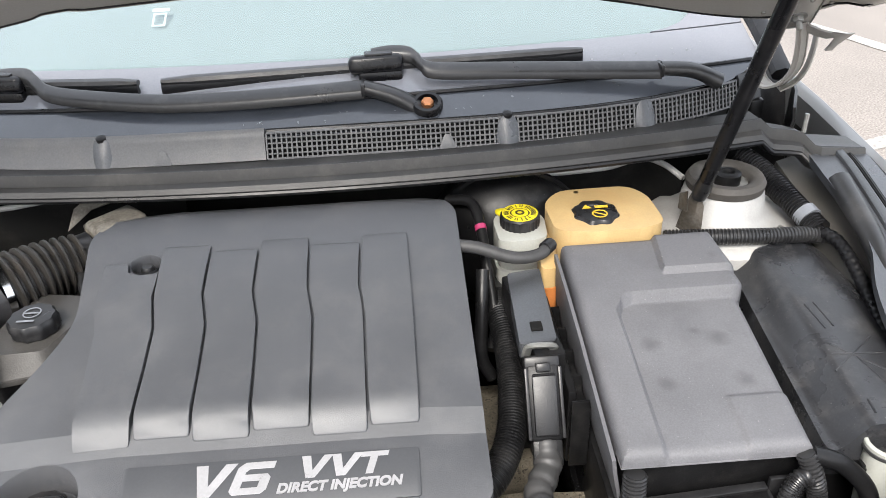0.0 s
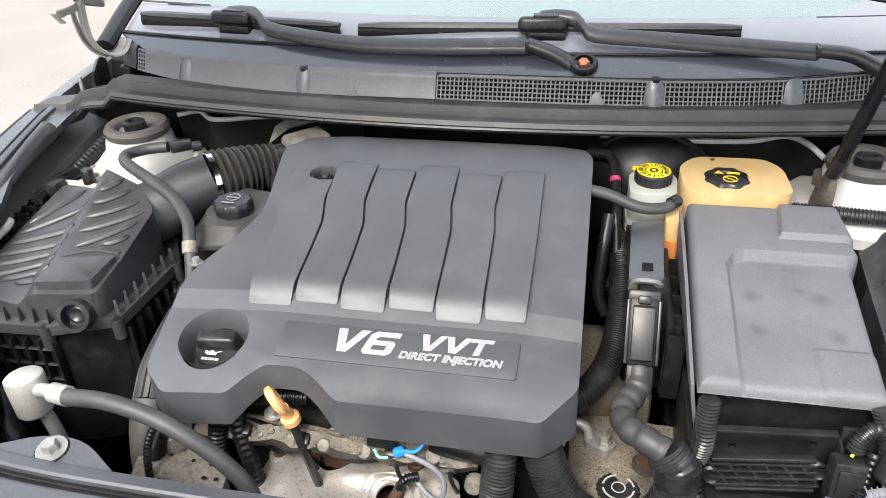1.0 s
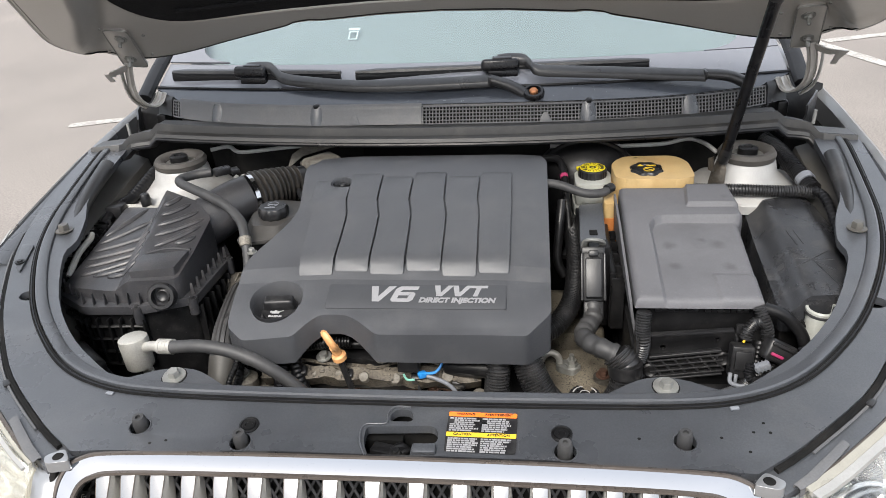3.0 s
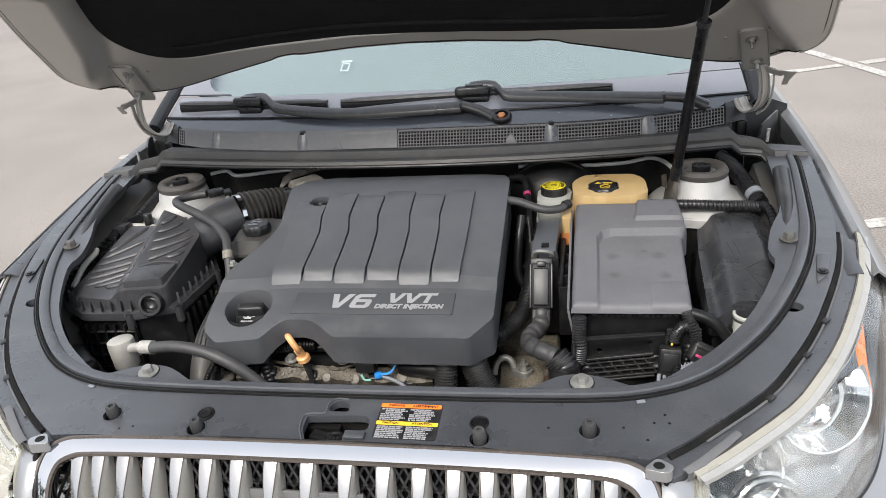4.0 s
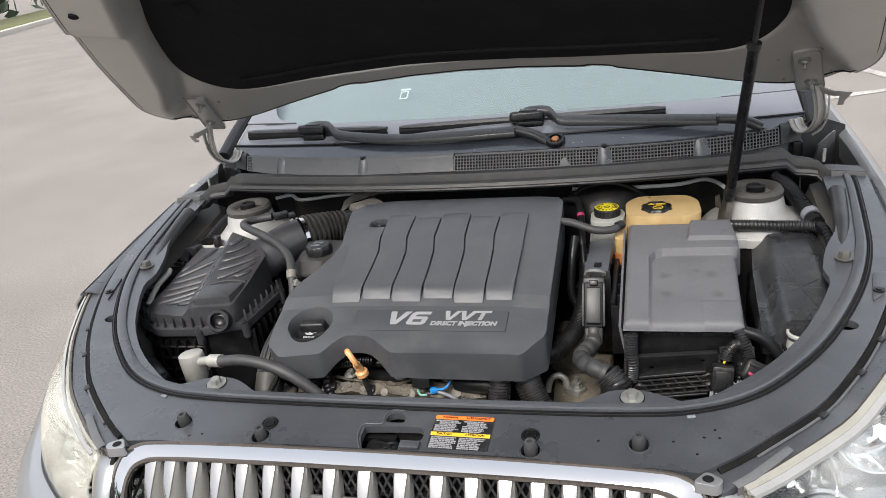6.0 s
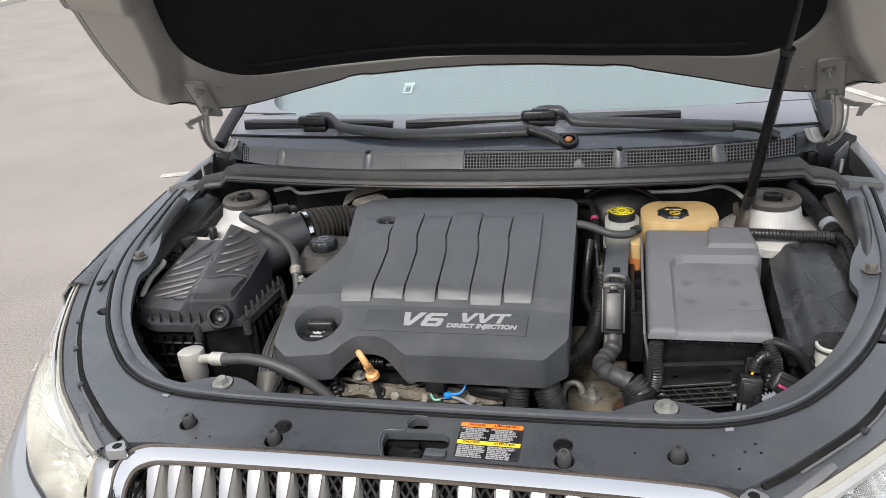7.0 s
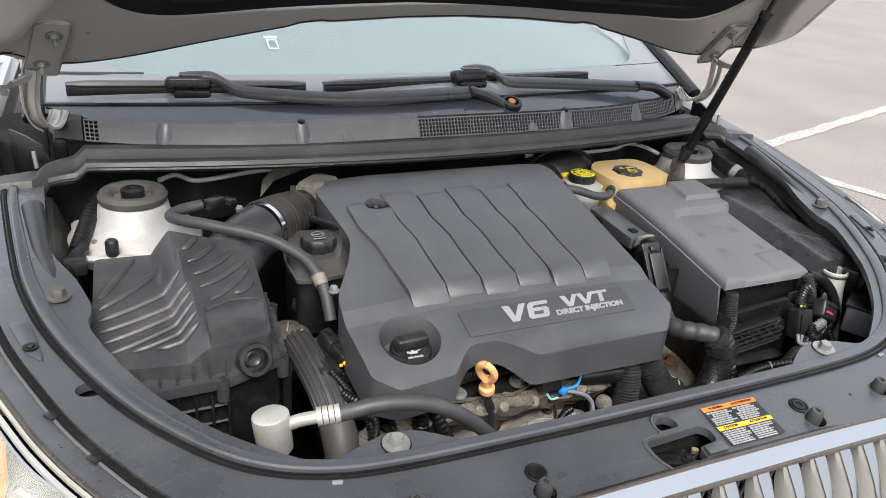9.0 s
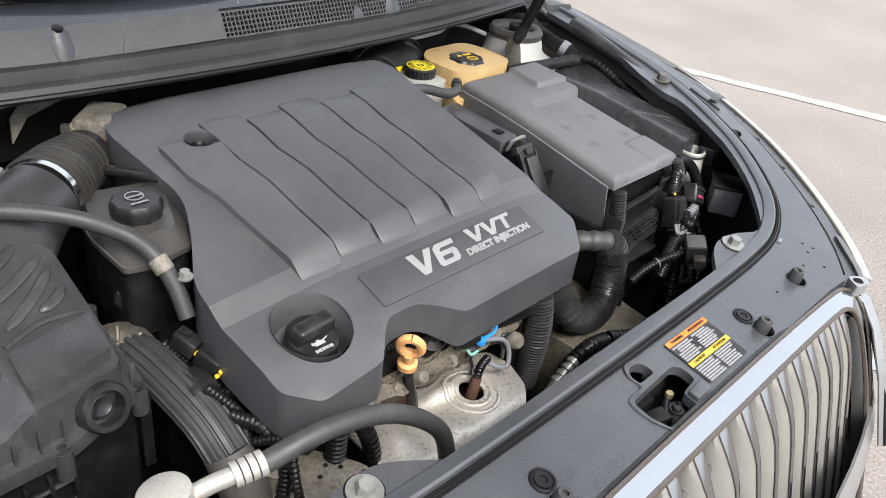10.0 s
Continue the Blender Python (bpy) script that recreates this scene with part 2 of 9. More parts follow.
M_BADGE = material("silver_badge_print", (0.30, 0.30, 0.31), 0.35, metal=0.2, vary=0.04, scale=40)
M_ORANGE = material("orange_print", (0.80, 0.17, 0.02), 0.5, vary=0.05, scale=40)
M_DIP = material("orange_handle", (0.66, 0.34, 0.14), 0.45, vary=0.08, scale=30)
M_BLUE = material("blue_clip", (0.02, 0.22, 0.6), 0.45, vary=0.1, scale=40)
M_PINK = material("red_connector", (0.33, 0.03, 0.10), 0.45, vary=0.1, scale=40)
M_GREENISH = material("pale_green_plastic", (0.18, 0.42, 0.34), 0.45, vary=0.1, scale=40)
M_GREYWIRE = material("grey_wire", (0.17, 0.18, 0.20), 0.5, vary=0.1, scale=30)
M_CANISTER = material("dull_aluminium", (0.40, 0.39, 0.36), 0.55, metal=0.5, vary=0.1, scale=25, grain=0.08)
M_COPPER = material("rusted_nut", (0.42, 0.18, 0.08), 0.5, metal=0.6, vary=0.2, scale=80)
M_BELLOWS = material("dusty_bellows_rubber", (0.022, 0.020, 0.018), 0.5, vary=0.25, scale=20, stain=(0.16, 0.135, 0.11), stain_amount=0.25, stain_scale=18)
M_CLAMP = material("bright_clamp_steel", (0.55, 0.55, 0.55), 0.16, metal=1.0, vary=0.05, scale=30)
M_TYRE = material("tyre_rubber", (0.018, 0.018, 0.018), 0.8)
M_FOOT = material("smooth_cowl_plastic", (0.045, 0.050, 0.060), 0.16, vary=0.2, scale=5, rough_vary=0.1, spec=0.6)
M_ARM = material("weathered_wiper_arm", (0.015, 0.015, 0.016), 0.36, vary=0.15, scale=16, stain=DUST, stain_amount=0.12, stain_scale=30)
# glass border; its pale grey base has the sky's reflection put into the colour
M_BORDER_SKY = material("border_sky_sheen", (0.150, 0.155, 0.172), 0.05, vary=0.05, scale=5, rough_vary=0.04, spec=0.6)
M_DUSTY = material("dusty_black_plastic", (0.013, 0.013, 0.014), 0.36, vary=0.15, scale=18, grain=0.1, bump=0.1, bump_scale=500, stain=DUST, stain_amount=0.09, stain_scale=20)
M_PLATE = material("badge_plate_plastic", (0.046, 0.048, 0.053), 0.5, vary=0.08, scale=9)
M_DASH = material("dashboard_vinyl", (0.185, 0.205, 0.20), 0.6, vary=0.06, scale=5)
M_RESIN = material("lamp_reflector", (0.42, 0.43, 0.43), 0.10, metal=1.0, vary=0.04, scale=20, rough_vary=0.05)
M_AMBER = material("amber_reflector", (0.85, 0.22, 0.03), 0.25, vary=0.05, scale=30)


def glass_like(name, tint, gloss_rough=0.03, base=0.04):
    """Clear tinted sheet: it lets light through and mirrors more at a grazing angle."""
    m = bpy.data.materials.new(name)
    m.use_nodes = True
    n, l = m.node_tree.nodes, m.node_tree.links
    out = n["Material Output"]
    n.remove(n["Principled BSDF"])
    tr = n.new("ShaderNodeBsdfTransparent")
    tr.inputs["Color"].default_value = (*tint, 1)
    gl = n.new("ShaderNodeBsdfGlossy")
    gl.inputs["Roughness"].default_value = gloss_rough
    lw = n.new("ShaderNodeLayerWeight")
    lw.inputs["Blend"].default_value = 0.5
    pw = n.new("ShaderNodeMath")
    pw.operation = "POWER"
    pw.inputs[1].default_value = 4.0
    l.new(lw.outputs["Facing"], pw.inputs[0])
    ad = n.new("ShaderNodeMath")
    ad.operation = "ADD"
    ad.use_clamp = True
    ad.inputs[1].default_value = base
    l.new(pw.outputs["Value"], ad.inputs[0])
    mx = n.new("ShaderNodeMixShader")
    l.new(ad.outputs["Value"], mx.inputs["Fac"])
    l.new(tr.outputs["BSDF"], mx.inputs[1])
    l.new(gl.outputs["BSDF"], mx.inputs[2])
    l.new(mx.outputs["Shader"], out.inputs["Surface"])
    return m


M_GLASS = glass_like("windshield_glass", (0.88, 0.93, 0.94), 0.02, 0.05)
M_LENS = glass_like("lamp_lens", (0.95, 0.95, 0.93), 0.06, 0.05)


def hazed(name, tint, haze, amount):
    """Clouded plastic: the clear sheet under a thin yellowed film."""
    m = glass_like(name, tint, 0.04, 0.05)
    n, l = m.node_tree.nodes, m.node_tree.links
    out = n["Material Output"]
    clear = out.inputs["Surface"].links[0].from_socket
    film = n.new("ShaderNodeBsdfDiffuse")
    film.inputs["Color"].default_value = (*haze, 1)
    cloud = n.new("ShaderNodeTexNoise")
    cloud.inputs["Scale"].default_value = 5
    cloud.inputs["Detail"].default_value = 3
    co = n.new("ShaderNodeTexCoord")
    l.new(co.outputs["Object"], cloud.inputs["Vector"])
    k = n.new("ShaderNodeMapRange")
    k.inputs["From Min"].default_value, k.inputs["From Max"].default_value = 0.35, 0.65
    k.inputs["To Min"].default_value, k.inputs["To Max"].default_value = amount - 0.15, amount + 0.15
    l.new(cloud.outputs["Fac"], k.inputs["Value"])
    mx = n.new("ShaderNodeMixShader")
    l.new(k.outputs["Result"], mx.inputs["Fac"])
    l.new(clear, mx.inputs[1])
    l.new(film.outputs["BSDF"], mx.inputs[2])
    l.new(mx.outputs["Shader"], out.inputs["Surface"])
    return m


M_LENS_MILK = hazed("yellowed_lens", (0.96, 0.95, 0.91), (0.62, 0.61, 0.55), 0.20)
M_LENS_CLEAR = hazed("clear_lens", (0.96, 0.96, 0.95), (0.6, 0.6, 0.59), 0.04)

# asphalt with pale worn aggregate
M_ASPHALT = material("worn_asphalt", (0.212, 0.191, 0.174), 0.9, vary=0.14, scale=0.9, grain=0.34, grain_scale=110, bump=0.22, bump_scale=120, spec=0.2,
                     stain=(0.17, 0.152, 0.142), stain_amount=0.5, stain_scale=0.5, speck=0.5)
M_LINE = material("road_paint", (0.34, 0.325, 0.30), 0.8, vary=0.25, scale=3, grain=0.4, grain_scale=60, stain=(0.24, 0.215, 0.20), stain_amount=1.0, stain_scale=7)
M_KERB = material("kerb_concrete", (0.45, 0.42, 0.37), 0.9, vary=0.1, scale=2)
M_GRASS = material("dry_grass", (0.12, 0.12, 0.045), 0.9, vary=0.3, scale=2)
M_HEDGE = material("hedge_leaves", (0.035, 0.05, 0.03), 0.8, vary=0.4, scale=3)


# ---- building helpers ----
def finish(bm, name, mat, angle=40):
    bmesh.ops.recalc_face_normals(bm, faces=bm.faces)
    me = bpy.data.meshes.new(name)
    bm.to_mesh(me)
    bm.free()
    me.materials.append(mat)
    me.polygons.foreach_set("use_smooth", [True] * len(me.polygons))
    me.set_sharp_from_angle(angle=radians(angle))
    return me


def thing(name, label, category, group="", kind="", at=(0, 0, 0)):
    ob = new(name)
    ob.location = at
    ob.empty_display_size = 0.02
    return tagged(ob, label, category, group, kind)


def part(name, bm, mat, parent, label="", angle=40):
    me = finish(bm, name, mat, angle) if isinstance(bm, bmesh.types.BMesh) else bm
    ob = new(name, me)
    if parent is not None:
        ob.parent = parent
        if parent.data is None:
            ob.matrix_parent_inverse = Matrix.Translation(-parent.location)
    return tagged(ob, label)


def lone(name, bm, mat, label, category, group="", kind="", angle=40):
    return tagged(new(name, finish(bm, name, mat, angle)), label, category, group, kind)


def lerp(table, x):
    """Piecewise-linear value in rows of (x, value)."""
    if x <= table[0][0]:
        return table[0][1]
    for (a, va), (b, vb) in zip(table, table[1:]):
        if x <= b:
            return va + (vb - va) * (x - a) / (b - a)
    return table[-1][1]


def ease(t):
    t = min(1.0, max(0.0, t))
    return t * t * (3 - 2 * t)


def rounded(poly, r, n=4):
    """Fillet the corners of a closed outline; r may be one radius or one for each corner."""
    out = []
    k = len(poly)
    for i, p in enumerate(poly):
        rr = r[i] if isinstance(r, (list, tuple)) else r
        a, p, c = Vector(poly[i - 1]), Vector(p), Vector(poly[(i + 1) % k])
        da, dc = (a - p), (c - p)
        d = min(rr, da.length * 0.45, dc.length * 0.45)
        if d < 1e-5:
            out.append(tuple(p))
            continue
        s, e = p + da.normalized() * d, p + dc.normalized() * d
        for j in range(n + 1):
            t = j / n
            out.append(tuple(s * (1 - t) ** 2 + p * 2 * t * (1 - t) + e * t * t))
    return out


def smooth_curve(pts, per=6, closed=False):
    """Catmull-Rom points through pts."""
    P = [Vector(p) for p in pts]
    n = len(P)
    out = []
    for i in range(n if closed else n - 1):
        p0 = P[i - 1] if (closed or i > 0) else P[0] * 2 - P[1]
        p1, p2 = P[i], P[(i + 1) % n]
        p3 = P[(i + 2) % n] if (closed or i + 2 < n) else P[-1] * 2 - P[-2]
        for j in range(per):
            t = j / per
            out.append(0.5 * ((2 * p1) + (p2 - p0) * t + (2 * p0 - 5 * p1 + 4 * p2 - p3) * t * t + (3 * p1 - p0 - 3 * p2 + p3) * t ** 3))
    if not closed:
        out.append(P[-1])
    return out


def inside(p, loop):
    """Whether a point of the plan lies within a closed loop."""
    odd = False
    for a, b in zip(loop, loop[1:] + loop[:1]):
        if (a[1] > p[1]) != (b[1] > p[1]) and p[0] < a[0] + (b[0] - a[0]) * (p[1] - a[1]) / (b[1] - a[1]):
            odd = not odd
    return odd


def shell(loops, top, bottom, cuts=(), cuts_x=(), bevel=0.003, seg=2, flare=0.0, bm=None, sharp_sides=True):
    """A solid with the plan of the loops (the first is the outline, the rest are holes), its top and underside
    given as functions of x and y (or numbers); the top edge is rounded."""
    own = bmesh.new()
    flat, rims = [], []
    for loop in loops:
        k = len(flat)
        flat += [Vector((p[0], p[1])) for p in loop]
        rims += [(k + i, k + (i + 1) % len(loop)) for i in range(len(loop))]
    vs, _, tris, _, _, _ = delaunay_2d_cdt(flat, rims, [], 1, 1e-5)
    tris = [t for t in tris if not any(inside((vs[t[0]] + vs[t[1]] + vs[t[2]]) / 3, h) for h in loops[1:])]
    made = [own.verts.new((v.x, v.y, 0)) for v in vs]
    for t in tris:
        own.faces.new([made[i] for i in t])
    for c in cuts:
        bmesh.ops.bisect_plane(own, geom=own.verts[:] + own.edges[:] + own.faces[:], plane_co=(0, c, 0), plane_no=(0, 1, 0))
    for c in cuts_x:
        bmesh.ops.bisect_plane(own, geom=own.verts[:] + own.edges[:] + own.faces[:], plane_co=(c, 0, 0), plane_no=(1, 0, 0))
    ft = top if callable(top) else (lambda x, y: top)
    fb = bottom if callable(bottom) else (lambda x, y: bottom)
    for f in own.faces:
        if f.normal.z < 0:
            f.normal_flip()
    own.normal_update()
    rim = [e for e in own.edges if e.is_boundary]
    ext = bmesh.ops.extrude_edge_only(own, edges=rim)["geom"]
    low = [v for v in ext if isinstance(v, bmesh.types.BMVert)]
    lowset = set(low)
    for v in own.verts:
        if v not in lowset:
            v.co.z = ft(v.co.x, v.co.y)
    if flare:
        centre = sum((v.co for v in low), Vector()) / len(low)
    for v in low:
        v.co.z = fb(v.co.x, v.co.y)
        if flare:
            d = (v.co - centre)
            d.z = 0
            v.co += d.normalized() * flare
    if bevel:
        bmesh.ops.bevel(own, geom=rim, offset=bevel, offset_type="OFFSET", segments=seg, profile=0.5, affect="EDGES", clamp_overlap=True)
    under = [own.verts.new((v.x, v.y, fb(v.x, v.y))) for v in vs]
    for t in tris:
        own.faces.new([under[i] for i in reversed(t)])
    return join(bm, own)


def join(bm, other, m=None):
    """Add the bmesh other (moved by m) to bm."""
    if m is not None:
        bmesh.ops.transform(other, matrix=m, verts=other.verts)
    if bm is None:
        return other
    me = bpy.data.meshes.new("tmp")
    other.to_mesh(me)
    other.free()
    bm.from_mesh(me)
    bpy.data.meshes.remove(me)
    return bm


def block(size, m=None, bevel=0.003, seg=2, bm=None, taper=1.0):
    own = bmesh.new()
    bmesh.ops.create_cube(own, size=1)
    for v in own.verts:
        k = taper if v.co.z > 0 else 1
        v.co = Vector((v.co.x * size[0] * k, v.co.y * size[1] * k, v.co.z * size[2]))
    if bevel:
        bmesh.ops.bevel(own, geom=own.edges[:], offset=bevel, segments=seg, profile=0.5, affect="EDGES", clamp_overlap=True)
    return join(bm, own, m)


def lathe(profile, n=24, m=None, bm=None, lobes=0, lobe_depth=0.0):
    """A body of revolution round z from (radius, z) rows; lobes scallop it like a grip cap."""
    own = bmesh.new()
    rings = []
    for r, z in profile:
        if r < 1e-6:
            rings.append([own.verts.new((0, 0, z))])
        else:
            ring = []
            for i in range(n):
                a = 2 * math.pi * i / n
                k = r * (1 - lobe_depth * (0.5 + 0.5 * math.cos(lobes * a))) if lobes else r
                ring.append(own.verts.new((k * math.cos(a), k * math.sin(a), z)))
            rings.append(ring)
    for a, b in zip(rings, rings[1:]):
        if len(a) == 1 and len(b) == 1:
            continue
        for i in range(n):
            j = (i + 1) % n
            if len(a) == 1:
                own.faces.new((a[0], b[i], b[j]))
            elif len(b) == 1:
                own.faces.new((a[i], a[j], b[0]))
            else:
                own.faces.new((a[i], a[j], b[j], b[i]))
    return join(bm, own, m)


def tube(pts, radius, n=12, per=6, ridge=0.0, pitch=0.006, bm=None, flat=1.0, caps=True, step=None, straight=False):
    """A hose or rod along a smooth curve. ridge and pitch corrugate it; radius may be a function of 0..1."""
    line = [Vector(p) for p in pts] if straight else smooth_curve(pts, per)
    if ridge or step:
        gap = step or pitch / 4
        total, dense = 0.0, [line[0]]
        lengths = [0.0]
        for a, b in zip(line, line[1:]):
            total += (b - a).length
            lengths.append(total)
        k = max(4, int(total / gap))
        dense = []
        j = 0
        for i in range(k + 1):
            s = total * i / k
            while j < len(lengths) - 2 and lengths[j + 1] < s:
                j += 1
            f = (s - lengths[j]) / max(1e-9, lengths[j + 1] - lengths[j])
            dense.append(line[j].lerp(line[j + 1], f))
        line = dense
    own = bmesh.new()
    rings = []
    up = None
    s = 0.0
    count = len(line)
    for i, p in enumerate(line):
        d = (line[min(i + 1, count - 1)] - line[max(i - 1, 0)]).normalized()
        if up is None:
            up = d.orthogonal().normalized() if abs(d.z) > 0.95 else (Vector((0, 0, 1)) - d * d.z).normalized()
        up = (up - d * up.dot(d)).normalized()
        side = d.cross(up)
        if i:
            s += (p - line[i - 1]).length
        r = radius(i / (count - 1)) if callable(radius) else radius
        if ridge:
            r += ridge * (1 if (i // 2) % 2 else -1) * 0.5
        rings.append([own.verts.new(p + side * (r * math.cos(2 * math.pi * q / n)) + up * (r * flat * math.sin(2 * math.pi * q / n))) for q in range(n)])
    for a, b in zip(rings, rings[1:]):
        for q in range(n):
            own.faces.new((a[q], a[(q + 1) % n], b[(q + 1) % n], b[q]))
    if caps:
        own.faces.new(rings[0])
        own.faces.new(list(reversed(rings[-1])))
    return join(bm, own)


def skin(sections, closed=False, thickness=0.0, bm=None):
    """A sheet through rows of points, each of one length; thickness adds a second face along the normals."""
    own = bmesh.new()
    grid = [[own.verts.new(p) for p in row] for row in sections]
    for a, b in zip(grid, grid[1:]):
        for i in range(len(a) - (0 if closed else 1)):
            j = (i + 1) % len(a)
            own.faces.new((a[i], a[j], b[j], b[i]))
    if thickness:
        own.normal_update()
        bmesh.ops.solidify(own, geom=own.faces[:], thickness=thickness)
    return join(bm, own)


def orient(at, axis, spin=0.0):
    """A matrix that puts the origin at a point and z along axis."""
    q = Vector(axis).to_track_quat("Z", "Y")
    return Matrix.Translation(at) @ q.to_matrix().to_4x4() @ Matrix.Rotation(radians(spin), 4, "Z")


def bolt(m, r=0.009, washer=0.014, h=0.008, bm=None):
    bm = lathe([(0, 0.002), (washer, 0.002), (washer, 0), (0, 0)][::-1], 20, m, bm)
    bm = lathe([(r, 0.002), (r, h * 0.8), (r * 0.85, h), (0, h)], 6, m, bm)
    return bm


def letters(name, text, size, m, mat, parent, shear=0.0, wide=1.0, depth=0.0006, bold=0.0):
    cu = bpy.data.curves.new(name, "FONT")
    cu.body, cu.size, cu.shear, cu.extrude, cu.offset = text, size, shear, depth, bold
    cu.align_x, cu.align_y = "CENTER", "CENTER"
    tmp = bpy.data.objects.new("tmp", cu)
    me = bpy.data.meshes.new_from_object(tmp)
    bpy.data.objects.remove(tmp)
    me.transform(m @ Matrix.Diagonal((wide, 1, 1, 1)))
    me.name = name
    me.materials.clear()
    me.materials.append(mat)
    return part(name, me, mat, parent)


def mirror_x(pts):
    return [(-p[0], *p[1:]) for p in pts]
# ---- the car park ----
bm = bmesh.new()
bmesh.ops.create_grid(bm, x_segments=40, y_segments=40, size=300)
lone("ground", bm, M_ASPHALT, "pale worn grey asphalt of a car park", "ground", kind="structure")

ALONG = Vector((math.cos(radians(18)), math.sin(radians(18)), 0))
SPINE, BAY = Vector((3.2, 2.37, 0)), Vector((-0.91, 2.47, 0))


def stripe(a, b, width, seed):
    """A worn painted line with an uneven edge, 4 mm proud."""
    rnd = random.Random(seed)
    d = (b - a).normalized()
    s = Vector((-d.y, d.x, 0))
    n = max(4, int((b - a).length / 0.12))
    left = [a.lerp(b, i / n) + s * (width / 2 + rnd.uniform(-0.008, 0.008)) for i in range(n + 1)]
    right = [a.lerp(b, i / n) - s * (width / 2 + rnd.uniform(-0.008, 0.008)) for i in range(n + 1)]
    own = bmesh.new()
    for z in (0.004,):
        L = [own.verts.new((p.x, p.y, z)) for p in left]
        R = [own.verts.new((p.x, p.y, z)) for p in right]
        for i in range(n):
            own.faces.new((L[i], R[i], R[i + 1], L[i + 1]))
    return own


lines = thing("parking_lines", "worn white painted parking bay lines on the asphalt", "road marking", kind="structure")
for k in range(-1, 4):
    mid = SPINE + BAY * k
    part("bay_line", stripe(mid - ALONG * 5.45, mid - ALONG * 0.08, 0.085, k), M_LINE, lines)
    part("bay_line", stripe(mid + ALONG * 0.08, mid + ALONG * 5.45, 0.1, k + 20), M_LINE, lines)
part("centre_line", stripe(SPINE - BAY * 2.0, SPINE + BAY * 3.4, 0.1, 50), M_LINE, lines)

FAR = Vector((-20.6, 22.4, 0))
kerb_m = Matrix.Translation(FAR) @ Matrix.Rotation(radians(108 + 3), 4, "Z")
lone("kerb", block((120, 0.3, 0.3), kerb_m, 0.03), M_KERB, "pale concrete kerb along the far edge of the car park", "kerb", kind="structure")
lone("grass_verge", block((120, 3.0, 0.34), kerb_m @ Matrix.Translation((0, 1.66, 0)), 0.05), M_GRASS, "dry grass verge behind the far kerb", "grass", kind="stuff")
bm = bmesh.new()
rnd = random.Random(4)
for i in range(2600):
    p = Vector((rnd.uniform(-60, 60), rnd.uniform(3.2, 5.2), rnd.uniform(0.1, 3.6) + rnd.random() * 1.2))
    q = Euler((rnd.uniform(0, 6), rnd.uniform(0, 6), rnd.uniform(0, 6))).to_matrix()
    s = rnd.uniform(0.25, 0.6)
    c = [bm.verts.new(p + q @ Vector((x * s, y * s * 0.6, 0.06 * s * (x * y)))) for x, y in ((-1, 0), (0, -1), (1, 0), (0, 1))]
    bm.faces.new(c)
bmesh.ops.transform(bm, matrix=kerb_m, verts=bm.verts)
lone("hedge", bm, M_HEDGE, "dark green leafy hedge behind the far verge", "hedge", kind="stuff")

# ---- plan of the engine bay: half outlines, mirrored about x = 0 ----
SHIELD_Z = [(-0.80, 0.822), (-0.764, 0.826), (-0.68, 0.840), (-0.615, 0.847), (-0.45, 0.882), (-0.27, 0.913), (0.0, 0.955), (0.1, 0.968)]


def shield_z(x, y):
    return lerp(SHIELD_Z, y)


SEAL_HALF = [(0.0, -0.647), (0.18, -0.646), (0.34, -0.642), (0.43, -0.630), (0.51, -0.596), (0.575, -0.539), (0.635, -0.462), (0.692, -0.350), (0.724, -0.245),
             (0.738, -0.145), (0.750, -0.015), (0.751, 0.030)]
OUTER_HALF = [(0.0, -0.748), (0.40, -0.748), (0.432, -0.752), (0.497, -0.706), (0.590, -0.622), (0.640, -0.558), (0.676, -0.502), (0.704, -0.447), (0.744, -0.352), (0.766, -0.270), (0.780, -0.180), (0.787, -0.010), (0.787, 0.032)]
INNER_HALF = [(0.706, 0.032), (0.705, -0.010), (0.700, -0.150), (0.668, -0.235), (0.652, -0.300), (0.655, -0.345), (0.605, -0.455), (0.548, -0.530), (0.488, -0.582), (0.428, -0.618),
              (0.378, -0.604), (0.344, -0.598), (0.308, -0.604), (0.262, -0.632), (0.0, -0.634)]

# ---- the car: body shell round the bay ----
car = thing("car", "silver car with its hood raised, parked on asphalt", "car", at=(0, 0, 0))


def fender(side):
    rows = []
    #        y     inner x  inner z  crown x crown z  side x
    for y, xi, zi, xc, zc, xs in ((-0.34, 0.806, 0.880, 0.824, 0.876, 0.866), (-0.26, 0.803, 0.900, 0.822, 0.896, 0.868), (-0.16, 0.801, 0.918, 0.820, 0.914, 0.872), (0.0, 0.802, 0.942, 0.818, 0.938, 0.876),
                                  (0.2, 0.794, 0.965, 0.814, 0.960, 0.878), (0.45, 0.780, 0.985, 0.806, 0.980, 0.874), (0.8, 0.765, 1.0, 0.798, 0.995, 0.870)):
        rows.append([(side * x, y, z) for x, z in ((xi, zi - 0.05), (xi, zi - 0.006), (xi + 0.006, zi), ((xi + xc) / 2, zi + 0.003), (xc, zc), (xc + 0.02, zc - 0.02), (xs - 0.012, zc - 0.10), (xs, zc - 0.22), (xs - 0.005, 0.5), (xs - 0.03, 0.26))])
    return skin(rows, thickness=-0.004)


